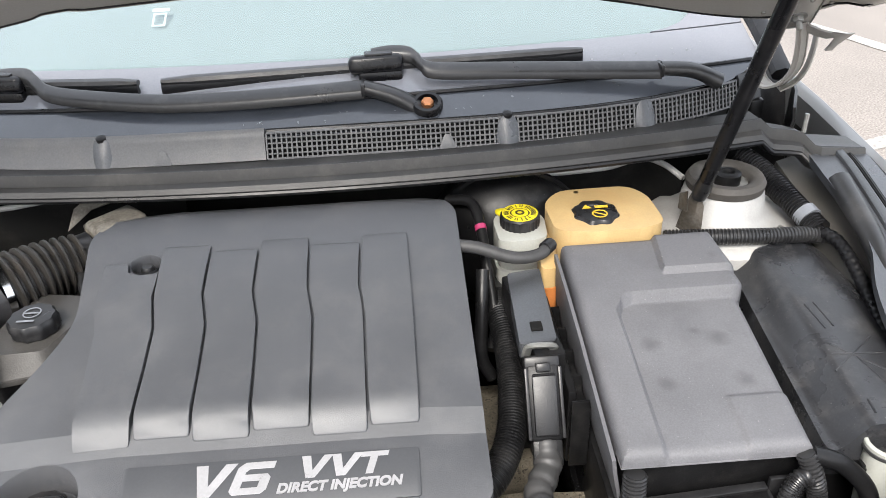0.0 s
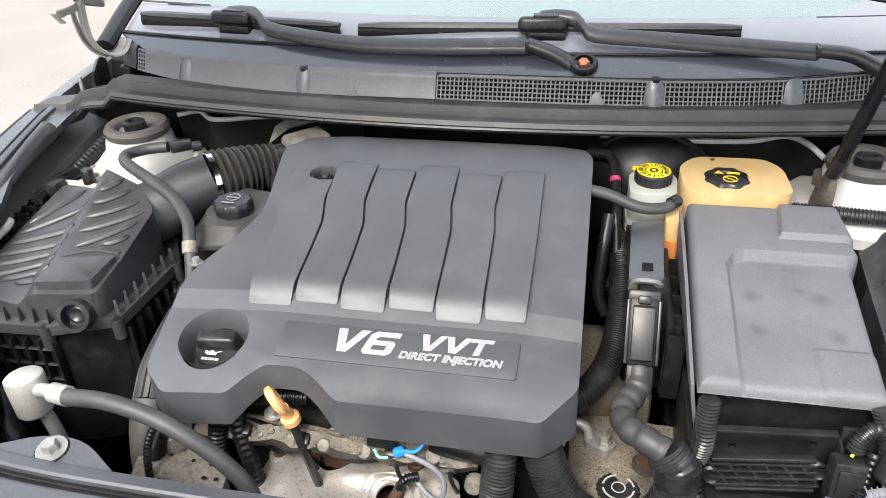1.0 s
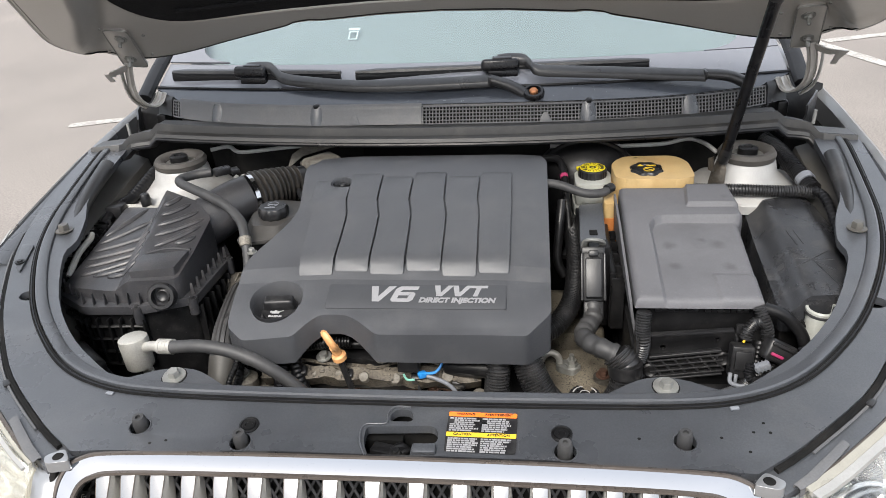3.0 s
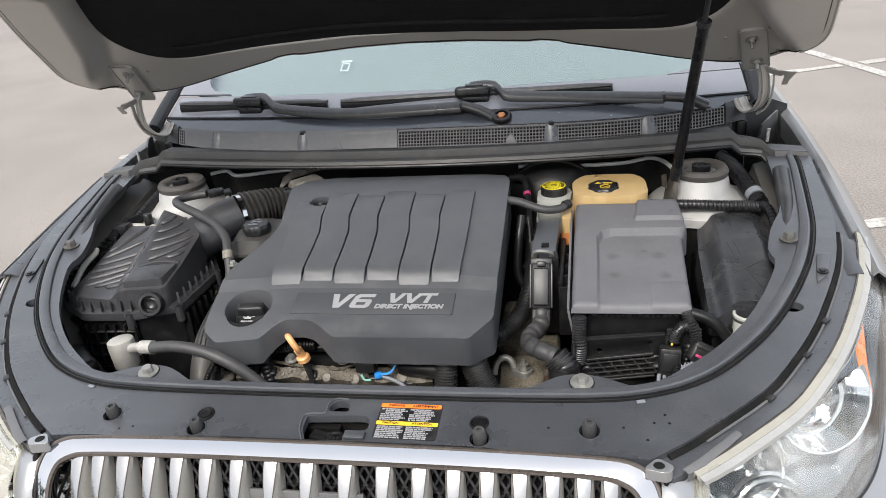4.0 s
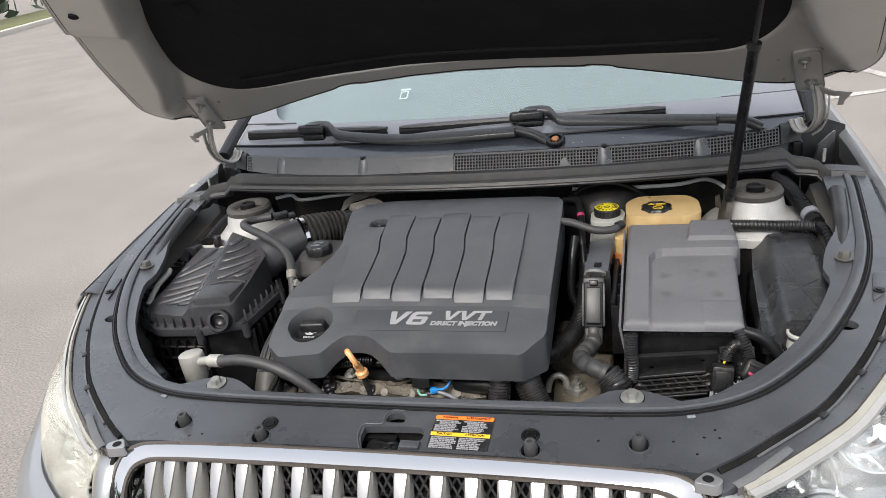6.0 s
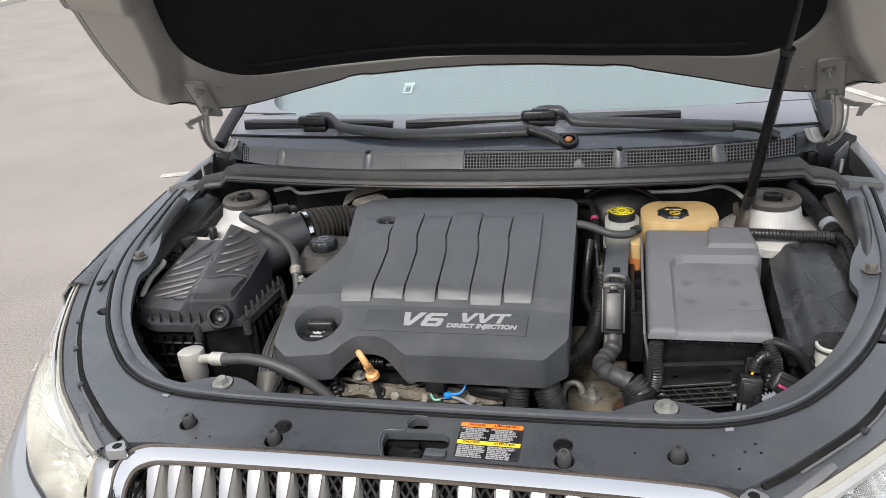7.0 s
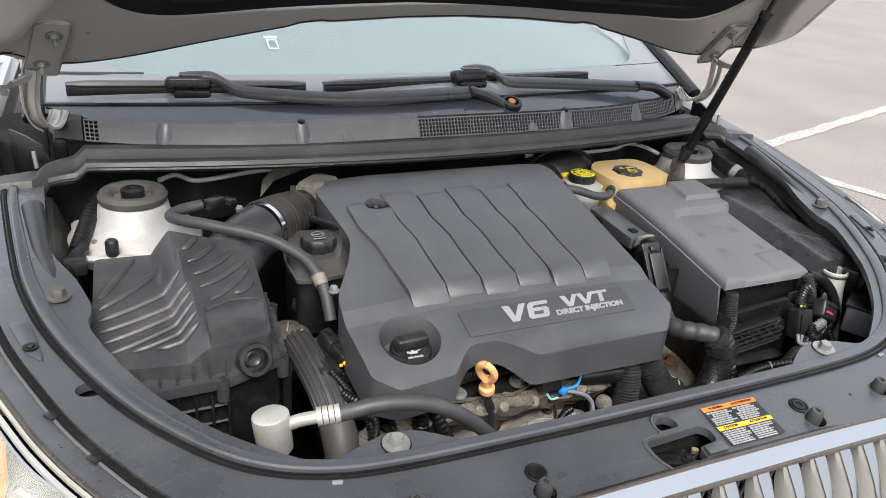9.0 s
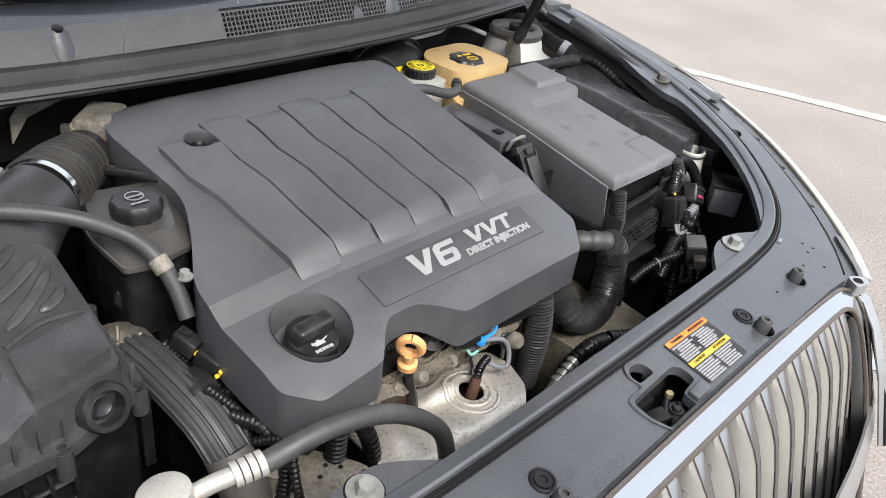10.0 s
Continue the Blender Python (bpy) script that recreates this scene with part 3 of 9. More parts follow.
for side in (-1, 1):
    part("fender", fender(side), M_PAINT, car, "silver painted front fender")
    part("door", skin([[(side * x, y, z) for x, z in ((0.775, 1.0), (0.830, 0.985), (0.870, 0.8), (0.868, 0.5), (0.85, 0.24))] for y in (0.803, 1.4, 2.2)], thickness=-0.01), M_PAINT, car)
    # windshield pillar, from the fender's end up to the roof
    rows = [[(side * x, y, z) for x, z in ((0.74, lerp(SHIELD_Z, y) - 0.03), (0.752, lerp(SHIELD_Z, y) - 0.012), (0.776, lerp(SHIELD_Z, y) - 0.0045), (0.786, lerp(SHIELD_Z, y) - 0.0045), (0.789, lerp(SHIELD_Z, y) - 0.012), (0.793, lerp(SHIELD_Z, y) - 0.013), (0.797, lerp(SHIELD_Z, y) - 0.008), (lerp([(-0.40, 0.803), (-0.26, 0.801), (0.0, 0.801), (0.3, 0.796)], y), lerp(SHIELD_Z, y) - 0.012))] for y in (-0.36, -0.2, -0.1, 0.0, 0.03)]
    part("fender_rail", skin(rows, thickness=0.004), M_SHIELD, car, "dark rail inside the fender")
    rows = [[(side * (x0 + 0.004), y, z0 - 0.012), (side * (x0 - 0.002), y, z0 - 0.05), (side * 0.775, y, 0.90), (side * 0.75, y, 0.80)] for y, x0, z0 in ((0.004, 0.803, 0.942), (0.1, 0.800, 0.953), (0.2, 0.797, 0.965), (0.32, 0.792, 0.974), (0.45, 0.785, 0.985))]
    part("inner_fender", skin(rows, thickness=0.003), M_BLACK, car, "black inner fender sheet")
    rows = [[(side * 0.80, 0.30, 0.99), (side * 0.76, 0.30, 1.005), (side * 0.70, 0.26, 1.02)], [(side * 0.80, 0.26, 0.85), (side * 0.76, 0.24, 0.85), (side * 0.70, 0.20, 0.85)]]
    part("hinge_pocket", skin(rows, thickness=0.003), M_BLACK, car)
    pillar = tube([(side * 0.778, 0.43, 1.105), (side * 0.765, 0.48, 1.13), (side * 0.71, 0.75, 1.27), (side * 0.64, 1.2, 1.43)], lambda t: 0.014 + 0.014 * min(1.0, 4 * t), 10, flat=0.7)
    part("windshield_pillar", pillar, M_PAINT, car)
    trim = tube([(side * 0.715, 0.17, 1.03), (side * 0.71, 0.33, 1.10), (side * 0.655, 0.75, 1.29), (side * 0.59, 1.2, 1.45)], 0.018, 8, flat=0.7)
    part("pillar_trim", trim, M_RUBBER, car, "black rubber trim beside the glass")
part("roof", skin([[(x, y, z - 0.09 * x * x) for x in (-0.64, -0.4, 0, 0.4, 0.64)] for y, z in ((1.2, 1.47), (1.6, 1.52), (2.3, 1.5))], thickness=0.02), M_PAINT, car)
for x in (-0.745, 0.745):
    for y in (-0.18, 2.62):
        wheel = part("wheel", lathe([(0.0, 0.10), (0.21, 0.10), (0.235, 0.11), (0.32, 0.11), (0.345, 0.08), (0.345, -0.08), (0.32, -0.11), (0.235, -0.11), (0, -0.1)], 32,
                                    Matrix.Translation((x, y, 0.345)) @ Matrix.Rotation(radians(90), 4, "Y")), M_TYRE, car)
        part("rim", lathe([(0, 0.115), (0.06, 0.118), (0.18, 0.105), (0.215, 0.118), (0.22, 0.10)], 24, Matrix.Translation((x, y, 0.345)) @ Matrix.Rotation(radians(90 if x > 0 else -90), 4, "Y")), M_SATIN, wheel)
part("underbody", block((1.6, 4.0, 0.14), Matrix.Translation((0, 1.3, 0.27)), 0.03), M_VOID_SHADE, car)
part("rear_body", block((1.70, 1.0, 0.7), Matrix.Translation((0, 2.75, 0.66)), 0.12, 4), M_PAINT, car)

# bumper skin round the nose
rows = []
NOSE = [(-0.868, -0.36), (-0.845, -0.50), (-0.74, -0.70), (-0.55, -0.84), (-0.3, -0.905), (0, -0.925), (0.3, -0.905), (0.55, -0.84), (0.74, -0.70), (0.845, -0.50), (0.868, -0.36)]
nose = smooth_curve([(x, y, 0) for x, y in NOSE], 4)
for z, inset in ((0.655, 0.035), (0.63, 0.012), (0.56, 0.0), (0.45, 0.0), (0.36, 0.015), (0.25, 0.06)):
    rows.append([(p.x * (1 - inset * 0.5), p.y + inset * (1 - abs(p.x)), z) for p in nose])
part("bumper", skin(rows, thickness=-0.004), M_PAINT, car, "silver painted front bumper")

# ---- engine bay tub ----
tub = thing("bay_tub", "dirty sheet metal of the engine bay, blackened for its deep shade", "car body", kind="structure")
# floor, firewall and supports take the near-black that stands for shade down here
part("floor_pan", block((1.36, 0.80, 0.03), Matrix.Translation((0, -0.27, 0.42)), 0.0), M_VOID_SHADE, tub)
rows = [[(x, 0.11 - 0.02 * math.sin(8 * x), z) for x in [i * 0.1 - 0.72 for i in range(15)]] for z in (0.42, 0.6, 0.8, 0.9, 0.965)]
part("firewall", skin(rows, thickness=0.02), M_VOID_SHADE, tub)
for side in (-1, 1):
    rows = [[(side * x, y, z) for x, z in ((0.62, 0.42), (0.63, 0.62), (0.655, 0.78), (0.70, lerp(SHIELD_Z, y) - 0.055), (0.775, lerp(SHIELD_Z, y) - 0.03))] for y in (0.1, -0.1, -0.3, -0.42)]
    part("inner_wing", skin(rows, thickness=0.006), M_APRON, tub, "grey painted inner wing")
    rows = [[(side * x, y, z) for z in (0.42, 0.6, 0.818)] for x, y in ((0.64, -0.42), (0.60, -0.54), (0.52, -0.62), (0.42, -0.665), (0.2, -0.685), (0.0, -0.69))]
    part("radiator_support", skin(rows, thickness=0.012), M_VOID_SHADE, tub)
    part("support_shelf", block((0.46, 0.10, 0.006), Matrix.Translation((side * 0.231, -0.715, 0.768)), 0.0), M_VOID_SHADE, tub)
    # dark disc under the oval hole, so that it looks shaded inside
    part("hole_backing", lathe([(0.03, 0), (0.03, 0.002), (0, 0.002)], 16, Matrix.Translation((side * 0.660, -0.450, 0.860))), M_VOID_SHADE, tub)

# ---- radiator shield panel ----
right = smooth_curve([(x, y, 0) for x, y in OUTER_HALF[2:]], 3)
outer = [(p.x, p.y) for p in right]
inner_c = smooth_curve([(x, y, 0) for x, y in INNER_HALF[:-1]], 3)
inner = [(p.x, p.y) for p in inner_c]
half = [(0.38, -0.748)] + outer + inner
outline = half + mirror_x(half)[::-1]
holes = []


def round_hole(cx, cy, r, n=16, k=1.0):
    return [(cx + r * math.cos(2 * math.pi * i / n), cy + r * k * math.sin(2 * math.pi * i / n)) for i in range(n)][::-1]


latch = rounded([(-0.036, -0.7475), (-0.047, -0.722), (-0.047, -0.698), (0.040, -0.694), (0.049, -0.703), (0.048, -0.721), (0.016, -0.724), (0.016, -0.7475)], 0.006, 3)
holes.append(latch)
holes.append(rounded([(-0.018, -0.688), (-0.018, -0.676), (-0.010, -0.667), (0.005, -0.667), (0.012, -0.674), (0.013, -0.688)], 0.006, 3))
for side in (-1, 1):
    holes.append(round_hole(side * 0.355, -0.7085, 0.0138))
    holes.append(round_hole(side * 0.2085, -0.7290, 0.0138))
    holes.append(round_hole(side * 0.660, -0.450, 0.017, 16, 0.7))
shield = thing("radiator_shield", "dark grey plastic shield panel behind the grille, with holes and clips", "panel", at=(0, -0.7, 0.83))
part("panel", shell([outline] + holes, shield_z, lambda x, y: shield_z(x, y) - 0.012, cuts=(-0.72, -0.68, -0.64, -0.6, -0.55, -0.5, -0.45, -0.4, -0.34, -0.27, -0.2, -0.1), bevel=0.003), M_SHIELD, shield)
for side in (-1, 1):
    # lower trim strip between the panel and the lamp
    strip_o = [(side * (p.x + 0.027), p.y - 0.020) for p in right if p.y < -0.22]
    strip_i = [(side * (p.x - 0.004), p.y) for p in right if p.y < -0.22]
    part("side_trim", shell([strip_o + strip_i[::-1]], lambda x, y: shield_z(x, y) - 0.009, lambda x, y: shield_z(x, y) - 0.030, cuts=(-0.7, -0.6, -0.5, -0.4, -0.3), bevel=0.003), M_SHIELD, shield)
    gap = [(side * (p.x + 0.003), p.y - 0.002, shield_z(0, p.y) - 0.0075) for p in right if -0.745 < p.y < -0.22]
    part("trim_gap", tube(gap, 0.0048, 6, 1, straight=True), M_VOID_SHADE, shield)
    crease = [(side * (p.x + 0.0085), p.y - 0.0065, shield_z(0, p.y) - 0.0075) for p in right if -0.72 < p.y < -0.24]
    part("trim_bead", tube(crease, 0.0020, 6, 1, straight=True), M_COWL, shield, "thin bright bead")
    for k in (3, 7, 11):
        if k < len(crease):
            part("trim_clip", block((0.010, 0.016, 0.004), Matrix.Translation(Vector(crease[k]) + Vector((0, 0, 0.001))) @ Matrix.Rotation(radians(-side * 38), 4, "Z"), 0.0015), M_CAP, shield)
    # pin holes are near-black discs on the surface, shade by colour only
    for dx, dy, k in ((0.018, -0.012, 6), (0.019, -0.010, 9), (0.017, -0.014, 9)):
        if k < len(crease):
            part("pin_hole", lathe([(0.0024, 0.0), (0.002, 0.0006), (0, 0.0006)], 8, Matrix.Translation((crease[k][0] + side * (dx - 0.008), crease[k][1] + dy + 0.006, shield_z(0, crease[k][1] + dy) - 0.0085))), M_VOID_SHADE, shield)
    for k, (cx, cy) in enumerate(((side * 0.355, -0.7085), (side * 0.2085, -0.7290))):
        z = shield_z(0, cy)
        part("rubber_stop", lathe([(0.0095, -0.012), (0.0098, 0.003), (0.0085, 0.013), (0.0072, 0.0155), (0.0035, 0.0155), (0.003, 0.012), (0, 0.012)], 18, Matrix.Translation((cx, cy + 0.003, z)) @ Matrix.Rotation(radians(8), 4, "X")), M_HOSE, shield, "worn rubber hood stop")
        part("hole_rim", lathe([(0.0138, -0.006), (0.0138, 0.0010), (0.0150, 0.0012), (0.0160, -0.001)], 24, Matrix.Translation((cx, cy, z)) @ Matrix.Rotation(radians(9), 4, "X")), M_SHIELD, shield)
    z = shield_z(0, -0.7015)
    clip = part("push_clip", lathe([(0.0138, -0.001), (0.0134, 0.0016), (0.0112, 0.0022), (0.0102, 0.0008), (0.0092, 0.0008), (0.0086, 0.0024), (0.0048, 0.0024), (0.0042, 0.0010), (0, 0.0010)], 24,
                                    Matrix.Translation((side * 0.205, -0.7015, z)) @ Matrix.Rotation(radians(9), 4, "X")), M_BLACK, shield)
    zb = shield_z(0, -0.615) + 0.001
    part("shield_bolt", bolt(Matrix.Translation((side * 0.344, -0.615, zb)) @ Matrix.Rotation(radians(8), 4, "X"), 0.0090, 0.0168, 0.012), M_STEEL, shield, "zinc hex bolt")
    part("bolt_hole", lathe([(0.0185, -0.003), (0.0185, 0.0008), (0.0, 0.0008)], 24, Matrix.Translation((side * 0.344, -0.615, zb - 0.0005)) @ Matrix.Rotation(radians(8), 4, "X")), M_VOID_SHADE, shield)
    zb = shield_z(0, -0.272) + 0.001
    part("wing_bolt", bolt(Matrix.Translation((side * 0.690, -0.272, zb)), 0.0098, 0.0155, 0.013), M_APRON, shield, "zinc hex bolt")
    part("bracket_pad", shell([rounded([(side * 0.708, -0.395), (side * 0.728, -0.375), (side * 0.748, -0.315), (side * 0.724, -0.315)], 0.008)], lambda x, y: shield_z(x, y) + 0.004, lambda x, y: shield_z(x, y) - 0.003, bevel=0.002), M_SHIELD, shield)
    part("pad_screw", bolt(Matrix.Translation((side * 0.722, -0.368, shield_z(0, -0.368) + 0.004)), 0.005, 0.009, 0.004), M_BLACK, shield)
    # white clip under the seal
    part("seal_clip", block((0.012, 0.006, 0.003), Matrix.Translation((side * 0.425, -0.651, shield_z(0, -0.651) + 0.001)) @ Matrix.Rotation(radians(side * 12), 4, "Z"), 0.0012), M_GREYWIRE, shield, "small pale plastic clip")
# more pin holes drawn as near-black discs
for cx, cy in ((0.40, -0.70), (0.44, -0.69), (0.455, -0.675), (0.46, -0.69), (0.30, -0.705), (-0.33, -0.735), (-0.31, -0.73), (0.43, -0.72)):
    part("pin_hole", lathe([(0.0022, 0.0), (0.0018, 0.0006), (0, 0.0006)], 8, Matrix.Translation((cx, cy, shield_z(cx, cy)))), M_VOID_SHADE, shield)

# latch below the opening
lt = thing("hood_latch", "dark greasy hood latch in the shield opening, its tray near-black as shade", "latch", at=(0, -0.72, 0.8))
part("latch_plate", block((0.07, 0.03, 0.05), Matrix.Translation((-0.02, -0.725, 0.785)) @ Matrix.Rotation(radians(20), 4, "X"), 0.003), M_BLACK, lt)
part("latch_hook", tube([(-0.02, -0.735, 0.79), (-0.015, -0.725, 0.815), (0.0, -0.715, 0.822), (0.012, -0.715, 0.81)], 0.004, 8), M_BLACK, lt)
part("latch_spring", tube([(-0.03 + 0.004 * math.cos(i), -0.735 + 0.002 * i / 3, 0.80 + 0.004 * math.sin(i)) for i in range(30)], 0.0012, 5, 3), M_BLACK, lt)
part("latch_lever", block((0.05, 0.012, 0.008), Matrix.Translation((-0.018, -0.74, 0.815)) @ Matrix.Rotation(radians(35), 4, "Z") @ Matrix.Rotation(radians(-20), 4, "Y"), 0.002), M_BLACK, lt)
part("latch_nut", lathe([(0.005, 0), (0.005, 0.006), (0, 0.006)], 6, Matrix.Translation((0.030, -0.706, 0.806))), M_BRASS, lt)
# tray and wall close the opening; near-black colour stands for the shade inside
part("latch_tray", block((0.13, 0.10, 0.004), Matrix.Translation((0, -0.705, 0.772)), 0.0), M_VOID_SHADE, lt)
part("latch_wall", block((0.13, 0.004, 0.05), Matrix.Translation((0, -0.655, 0.80)), 0.001), M_VOID_SHADE, lt)
part("latch_tower", block((0.05, 0.02, 0.045), Matrix.Translation((-0.014, -0.722, 0.800)) @ Matrix.Rotation(radians(-15), 4, "Z"), 0.004), M_BLACK, lt)
part("latch_rod", tube([(-0.036, -0.745, 0.80), (-0.02, -0.738, 0.812), (0.006, -0.728, 0.822), (0.014, -0.72, 0.815)], 0.0035, 8), M_BLACK, lt)
part("latch_screw", bolt(Matrix.Translation((-0.004, -0.730, 0.823)), 0.005, 0.008, 0.005), M_BLACK, lt)
part("opening_step", block((0.030, 0.014, 0.006), Matrix.Translation((0.033, -0.734, 0.8345)) @ Matrix.Rotation(math.atan(0.165), 4, "X"), 0.002), M_SHIELD, lt)
part("opening_lip", tube([(-0.041, -0.744, 0.8305), (-0.051, -0.722, 0.8340), (-0.050, -0.696, 0.8380), (-0.022, -0.6925, 0.8388), (-0.021, -0.675, 0.8418), (-0.012, -0.6635, 0.8430), (0.007, -0.6635, 0.8424)], 0.0014, 8), M_SHIELD, lt, "raised edge of the opening")

# caution label
label = thing("caution_label", "black, orange and yellow caution sticker on the shield panel", "label", at=(0.104, -0.704, 0.84))
LM = Matrix.Translation((0.1035, -0.7035, shield_z(0, -0.7035) + 0.001)) @ Matrix.Rotation(radians(-1), 4, "Z") @ Matrix.Rotation(math.atan(0.165), 4, "X")


def flat_rect(x0, y0, x1, y1, z, r=0.0):
    own = bmesh.new()
    pts = rounded([(x0, y0), (x1, y0), (x1, y1), (x0, y1)], r, 3) if r else [(x0, y0), (x1, y0), (x1, y1), (x0, y1)]
    low = [own.verts.new((p[0], p[1], z - 0.0004)) for p in pts]
    vs = [own.verts.new((p[0], p[1], z)) for p in pts]
    own.faces.new(vs)
    for i in range(len(vs)):
        own.faces.new((low[i], low[(i + 1) % len(vs)], vs[(i + 1) % len(vs)], vs[i]))
    return own


part("sticker", join(None, flat_rect(-0.045, -0.0325, 0.045, 0.0325, 0.0006, 0.004), LM), M_CAP, label)
part("orange_band", join(None, flat_rect(-0.0445, 0.0245, 0.0445, 0.0320, 0.0012, 0.002), LM), M_ORANGE, label)
part("yellow_band", join(None, flat_rect(-0.0445, -0.0085, 0.0445, -0.0015, 0.0012), LM), M_AMBER_PRINT, label)
rnd = random.Random(9)
for col in (0, 1):
    x0 = -0.042 if col == 0 else 0.0
    bars = bmesh.new()
    for row in range(17):
        y = 0.0215 - row * 0.0033
        if -0.0105 < y < 0.001:
            continue
        x = x0 + (0.006 if row in (1, 2) else 0)
        end = x0 + 0.0395 - rnd.uniform(0, 0.012)
        while x < end:
            w = rnd.uniform(0.0025, 0.008)
            join(bars, flat_rect(x, y - 0.0011, min(x + w, end), y + 0.0011, 0.0012))
            x += w + 0.0009
    part("text_bar", join(None, bars, LM), M_BADGE, label)
letters("caution_words", "CAUTION", 0.0052, LM @ Matrix.Translation((-0.024, -0.005, 0.0014)), M_CAP, label)
letters("warning_words", "WARNING", 0.0050, LM @ Matrix.Translation((-0.022, 0.0283, 0.0014)), M_CAP, label)
letters("avertissement_words", "AVERTISSEMENT", 0.0050, LM @ Matrix.Translation((0.021, 0.0283, 0.0014)), M_CAP, label)
letters("attention_words", "ATTENTION", 0.0052, LM @ Matrix.Translation((0.022, -0.005, 0.0014)), M_CAP, label)

# ---- weatherstrip along the bay ----
seal_r = smooth_curve([(x, y, shield_z(0, y) + 0.007) for x, y in SEAL_HALF], 5)
seal_pts = [(-p.x, p.y, p.z) for p in seal_r[::-1]] + [tuple(p) for p in seal_r[1:]]
seal = thing("weatherstrip", "black rubber weatherstrip round the engine bay edge", "seal", at=(0, -0.67, 0.85))
rows = []
for i, p in enumerate(seal_pts):
    a, b = Vector(seal_pts[max(0, i - 1)]), Vector(seal_pts[min(len(seal_pts) - 1, i + 1)])
    t = (b - a).normalized()
    out = Vector((t.y, -t.x, 0)).normalized()
    k = 1.0 - 0.35 * max(0.0, min(1.0, (p[1] + 0.30) / 0.25))
    base = Vector((p[0], p[1], shield_z(0, p[1])))
    rows.append([base + out * (d * k) + Vector((0, 0, h)) for d, h in ((-0.0135, -0.006), (-0.0135, 0.002), (-0.0120, 0.0048), (-0.0085, 0.0062), (0.0020, 0.0066), (0.0050, 0.0050), (0.0062, -0.001))])
part("flat_band", skin(rows, thickness=0.0015), M_SHIELD, seal, "flat raised rubber band", 30)
for d, h, r, mat in ((0.0085, 0.0004, 0.0022, M_VOID_SHADE), (0.0116, 0.0012, 0.0018, M_RUBBER), (0.0142, 0.0002, 0.0012, M_VOID_SHADE)):
    line = []
    for i, p in enumerate(seal_pts):
        t = (Vector(seal_pts[min(len(seal_pts) - 1, i + 1)]) - Vector(seal_pts[max(0, i - 1)])).normalized()
        line.append(Vector((p[0], p[1], shield_z(0, p[1]) + h)) + Vector((t.y, -t.x, 0)).normalized() * d)
    part("groove_line", tube(line, r, 6, straight=True), mat, seal)
# padded roll inside each wing edge
for side in (-1, 1):
    part("wing_roll", tube([(side * 0.722, -0.030, 0.945), (side * 0.716, -0.09, 0.936), (side * 0.708, -0.16, 0.922), (side * 0.694, -0.225, 0.908)], lambda t: 0.017 - 0.005 * t, 12), M_SEAL, seal, "padded black roll")
# ---- windshield ----
def glass_point(x, s):
    """A point of the windshield, s metres up from its lower edge."""
    y0 = 0.062 + 0.20 * x * x
    z0 = 1.028
    return Vector((x * (1 - 0.10 * s), y0 + s * 0.90, z0 + s * 0.435 - 0.02 * x * x))


XS = [i * 0.07 - 0.70 for i in range(21)]
screen = thing("windshield", "windshield with a black border and a pale tinted pane", "windshield", at=(0, 0.3, 1.1))
def glass_foot(x):
    """How far up the glass its visible foot lies, just behind the cowl."""
    return (0.056 + 0.05 * x * x + 0.52 * x ** 4 - 0.062 - 0.20 * x * x) / 0.90


def band(s0, s1, lift=0.0):
    return skin([[glass_point(x, s0(x) + (s1 - s0(x)) * f) + Vector((0, 0, lift)) for x in XS] for f in (0, 0.25, 0.5, 0.75, 1.0)], thickness=0.005)


part("foot_panel", band(glass_foot, 0.0535, 0.002), M_FOOT, screen, "smooth dark panel along the foot of the glass", 60)
part("foot_seal", tube([glass_point(x, 0.0535) + Vector((0, 0, 0.004)) for x in XS], 0.0030, 6, straight=True), M_RUBBER, screen, "thin black rubber lip")
part("border", band(lambda x: 0.054, 0.14), M_BORDER_SKY, screen, "glossy glass border, its grey holding the sky reflection", 60)
rows = []
for s in (0.143, 0.148, 0.158, 0.175, 0.20, 0.26, 0.32, 0.42, 0.6, 0.8, 1.0, 1.22):
    k = lerp([(0.143, 0.535), (0.148, 0.565), (0.158, 0.592), (0.175, 0.612), (0.20, 0.625), (0.26, 0.65)], s) / 0.70
    rows.append([glass_point(x * k, s) for x in XS])
pane = part("pane", skin(rows, thickness=0.005), M_GLASS, screen, "pale blue-green tinted glass", 60)
pane.visible_shadow = False
for side in (-1, 1):
    rows = []
    for s in (0.143, 0.148, 0.158, 0.175, 0.20, 0.26, 0.32, 0.42, 0.6, 0.8, 1.0, 1.22):
        k = lerp([(0.143, 0.535), (0.148, 0.565), (0.158, 0.592), (0.175, 0.612), (0.20, 0.625), (0.26, 0.65)], s)
        rows.append([glass_point(side * (k + (0.70 - k) * i / 3), s) for i in range(4)])
    part("side_border", skin(rows, thickness=0.005), M_BORDER_SKY, screen, "", 60)
lone("dashboard", skin([[(x, 0.36 + 0.16 * x * x + d, z) for x in [i * 0.13 - 0.65 for i in range(11)]] for d, z in ((-0.20, 1.03), (-0.10, 1.055), (0.0, 1.085), (0.25, 1.13), (0.45, 1.13), (0.55, 1.05), (0.58, 0.8))], thickness=-0.02), M_DASH, "pale vinyl dashboard top under the windshield", "dashboard")
# a reflection in the glass, built as white strips just above the dashboard
tagm = Matrix.Translation((-0.262, 0.372, 1.112)) @ Matrix.Rotation(radians(25), 4, "X")
tag = thing("dash_tag", "small white outlined tag-shaped reflection, built as strips over the dashboard", "tag", at=(-0.262, 0.372, 1.105))
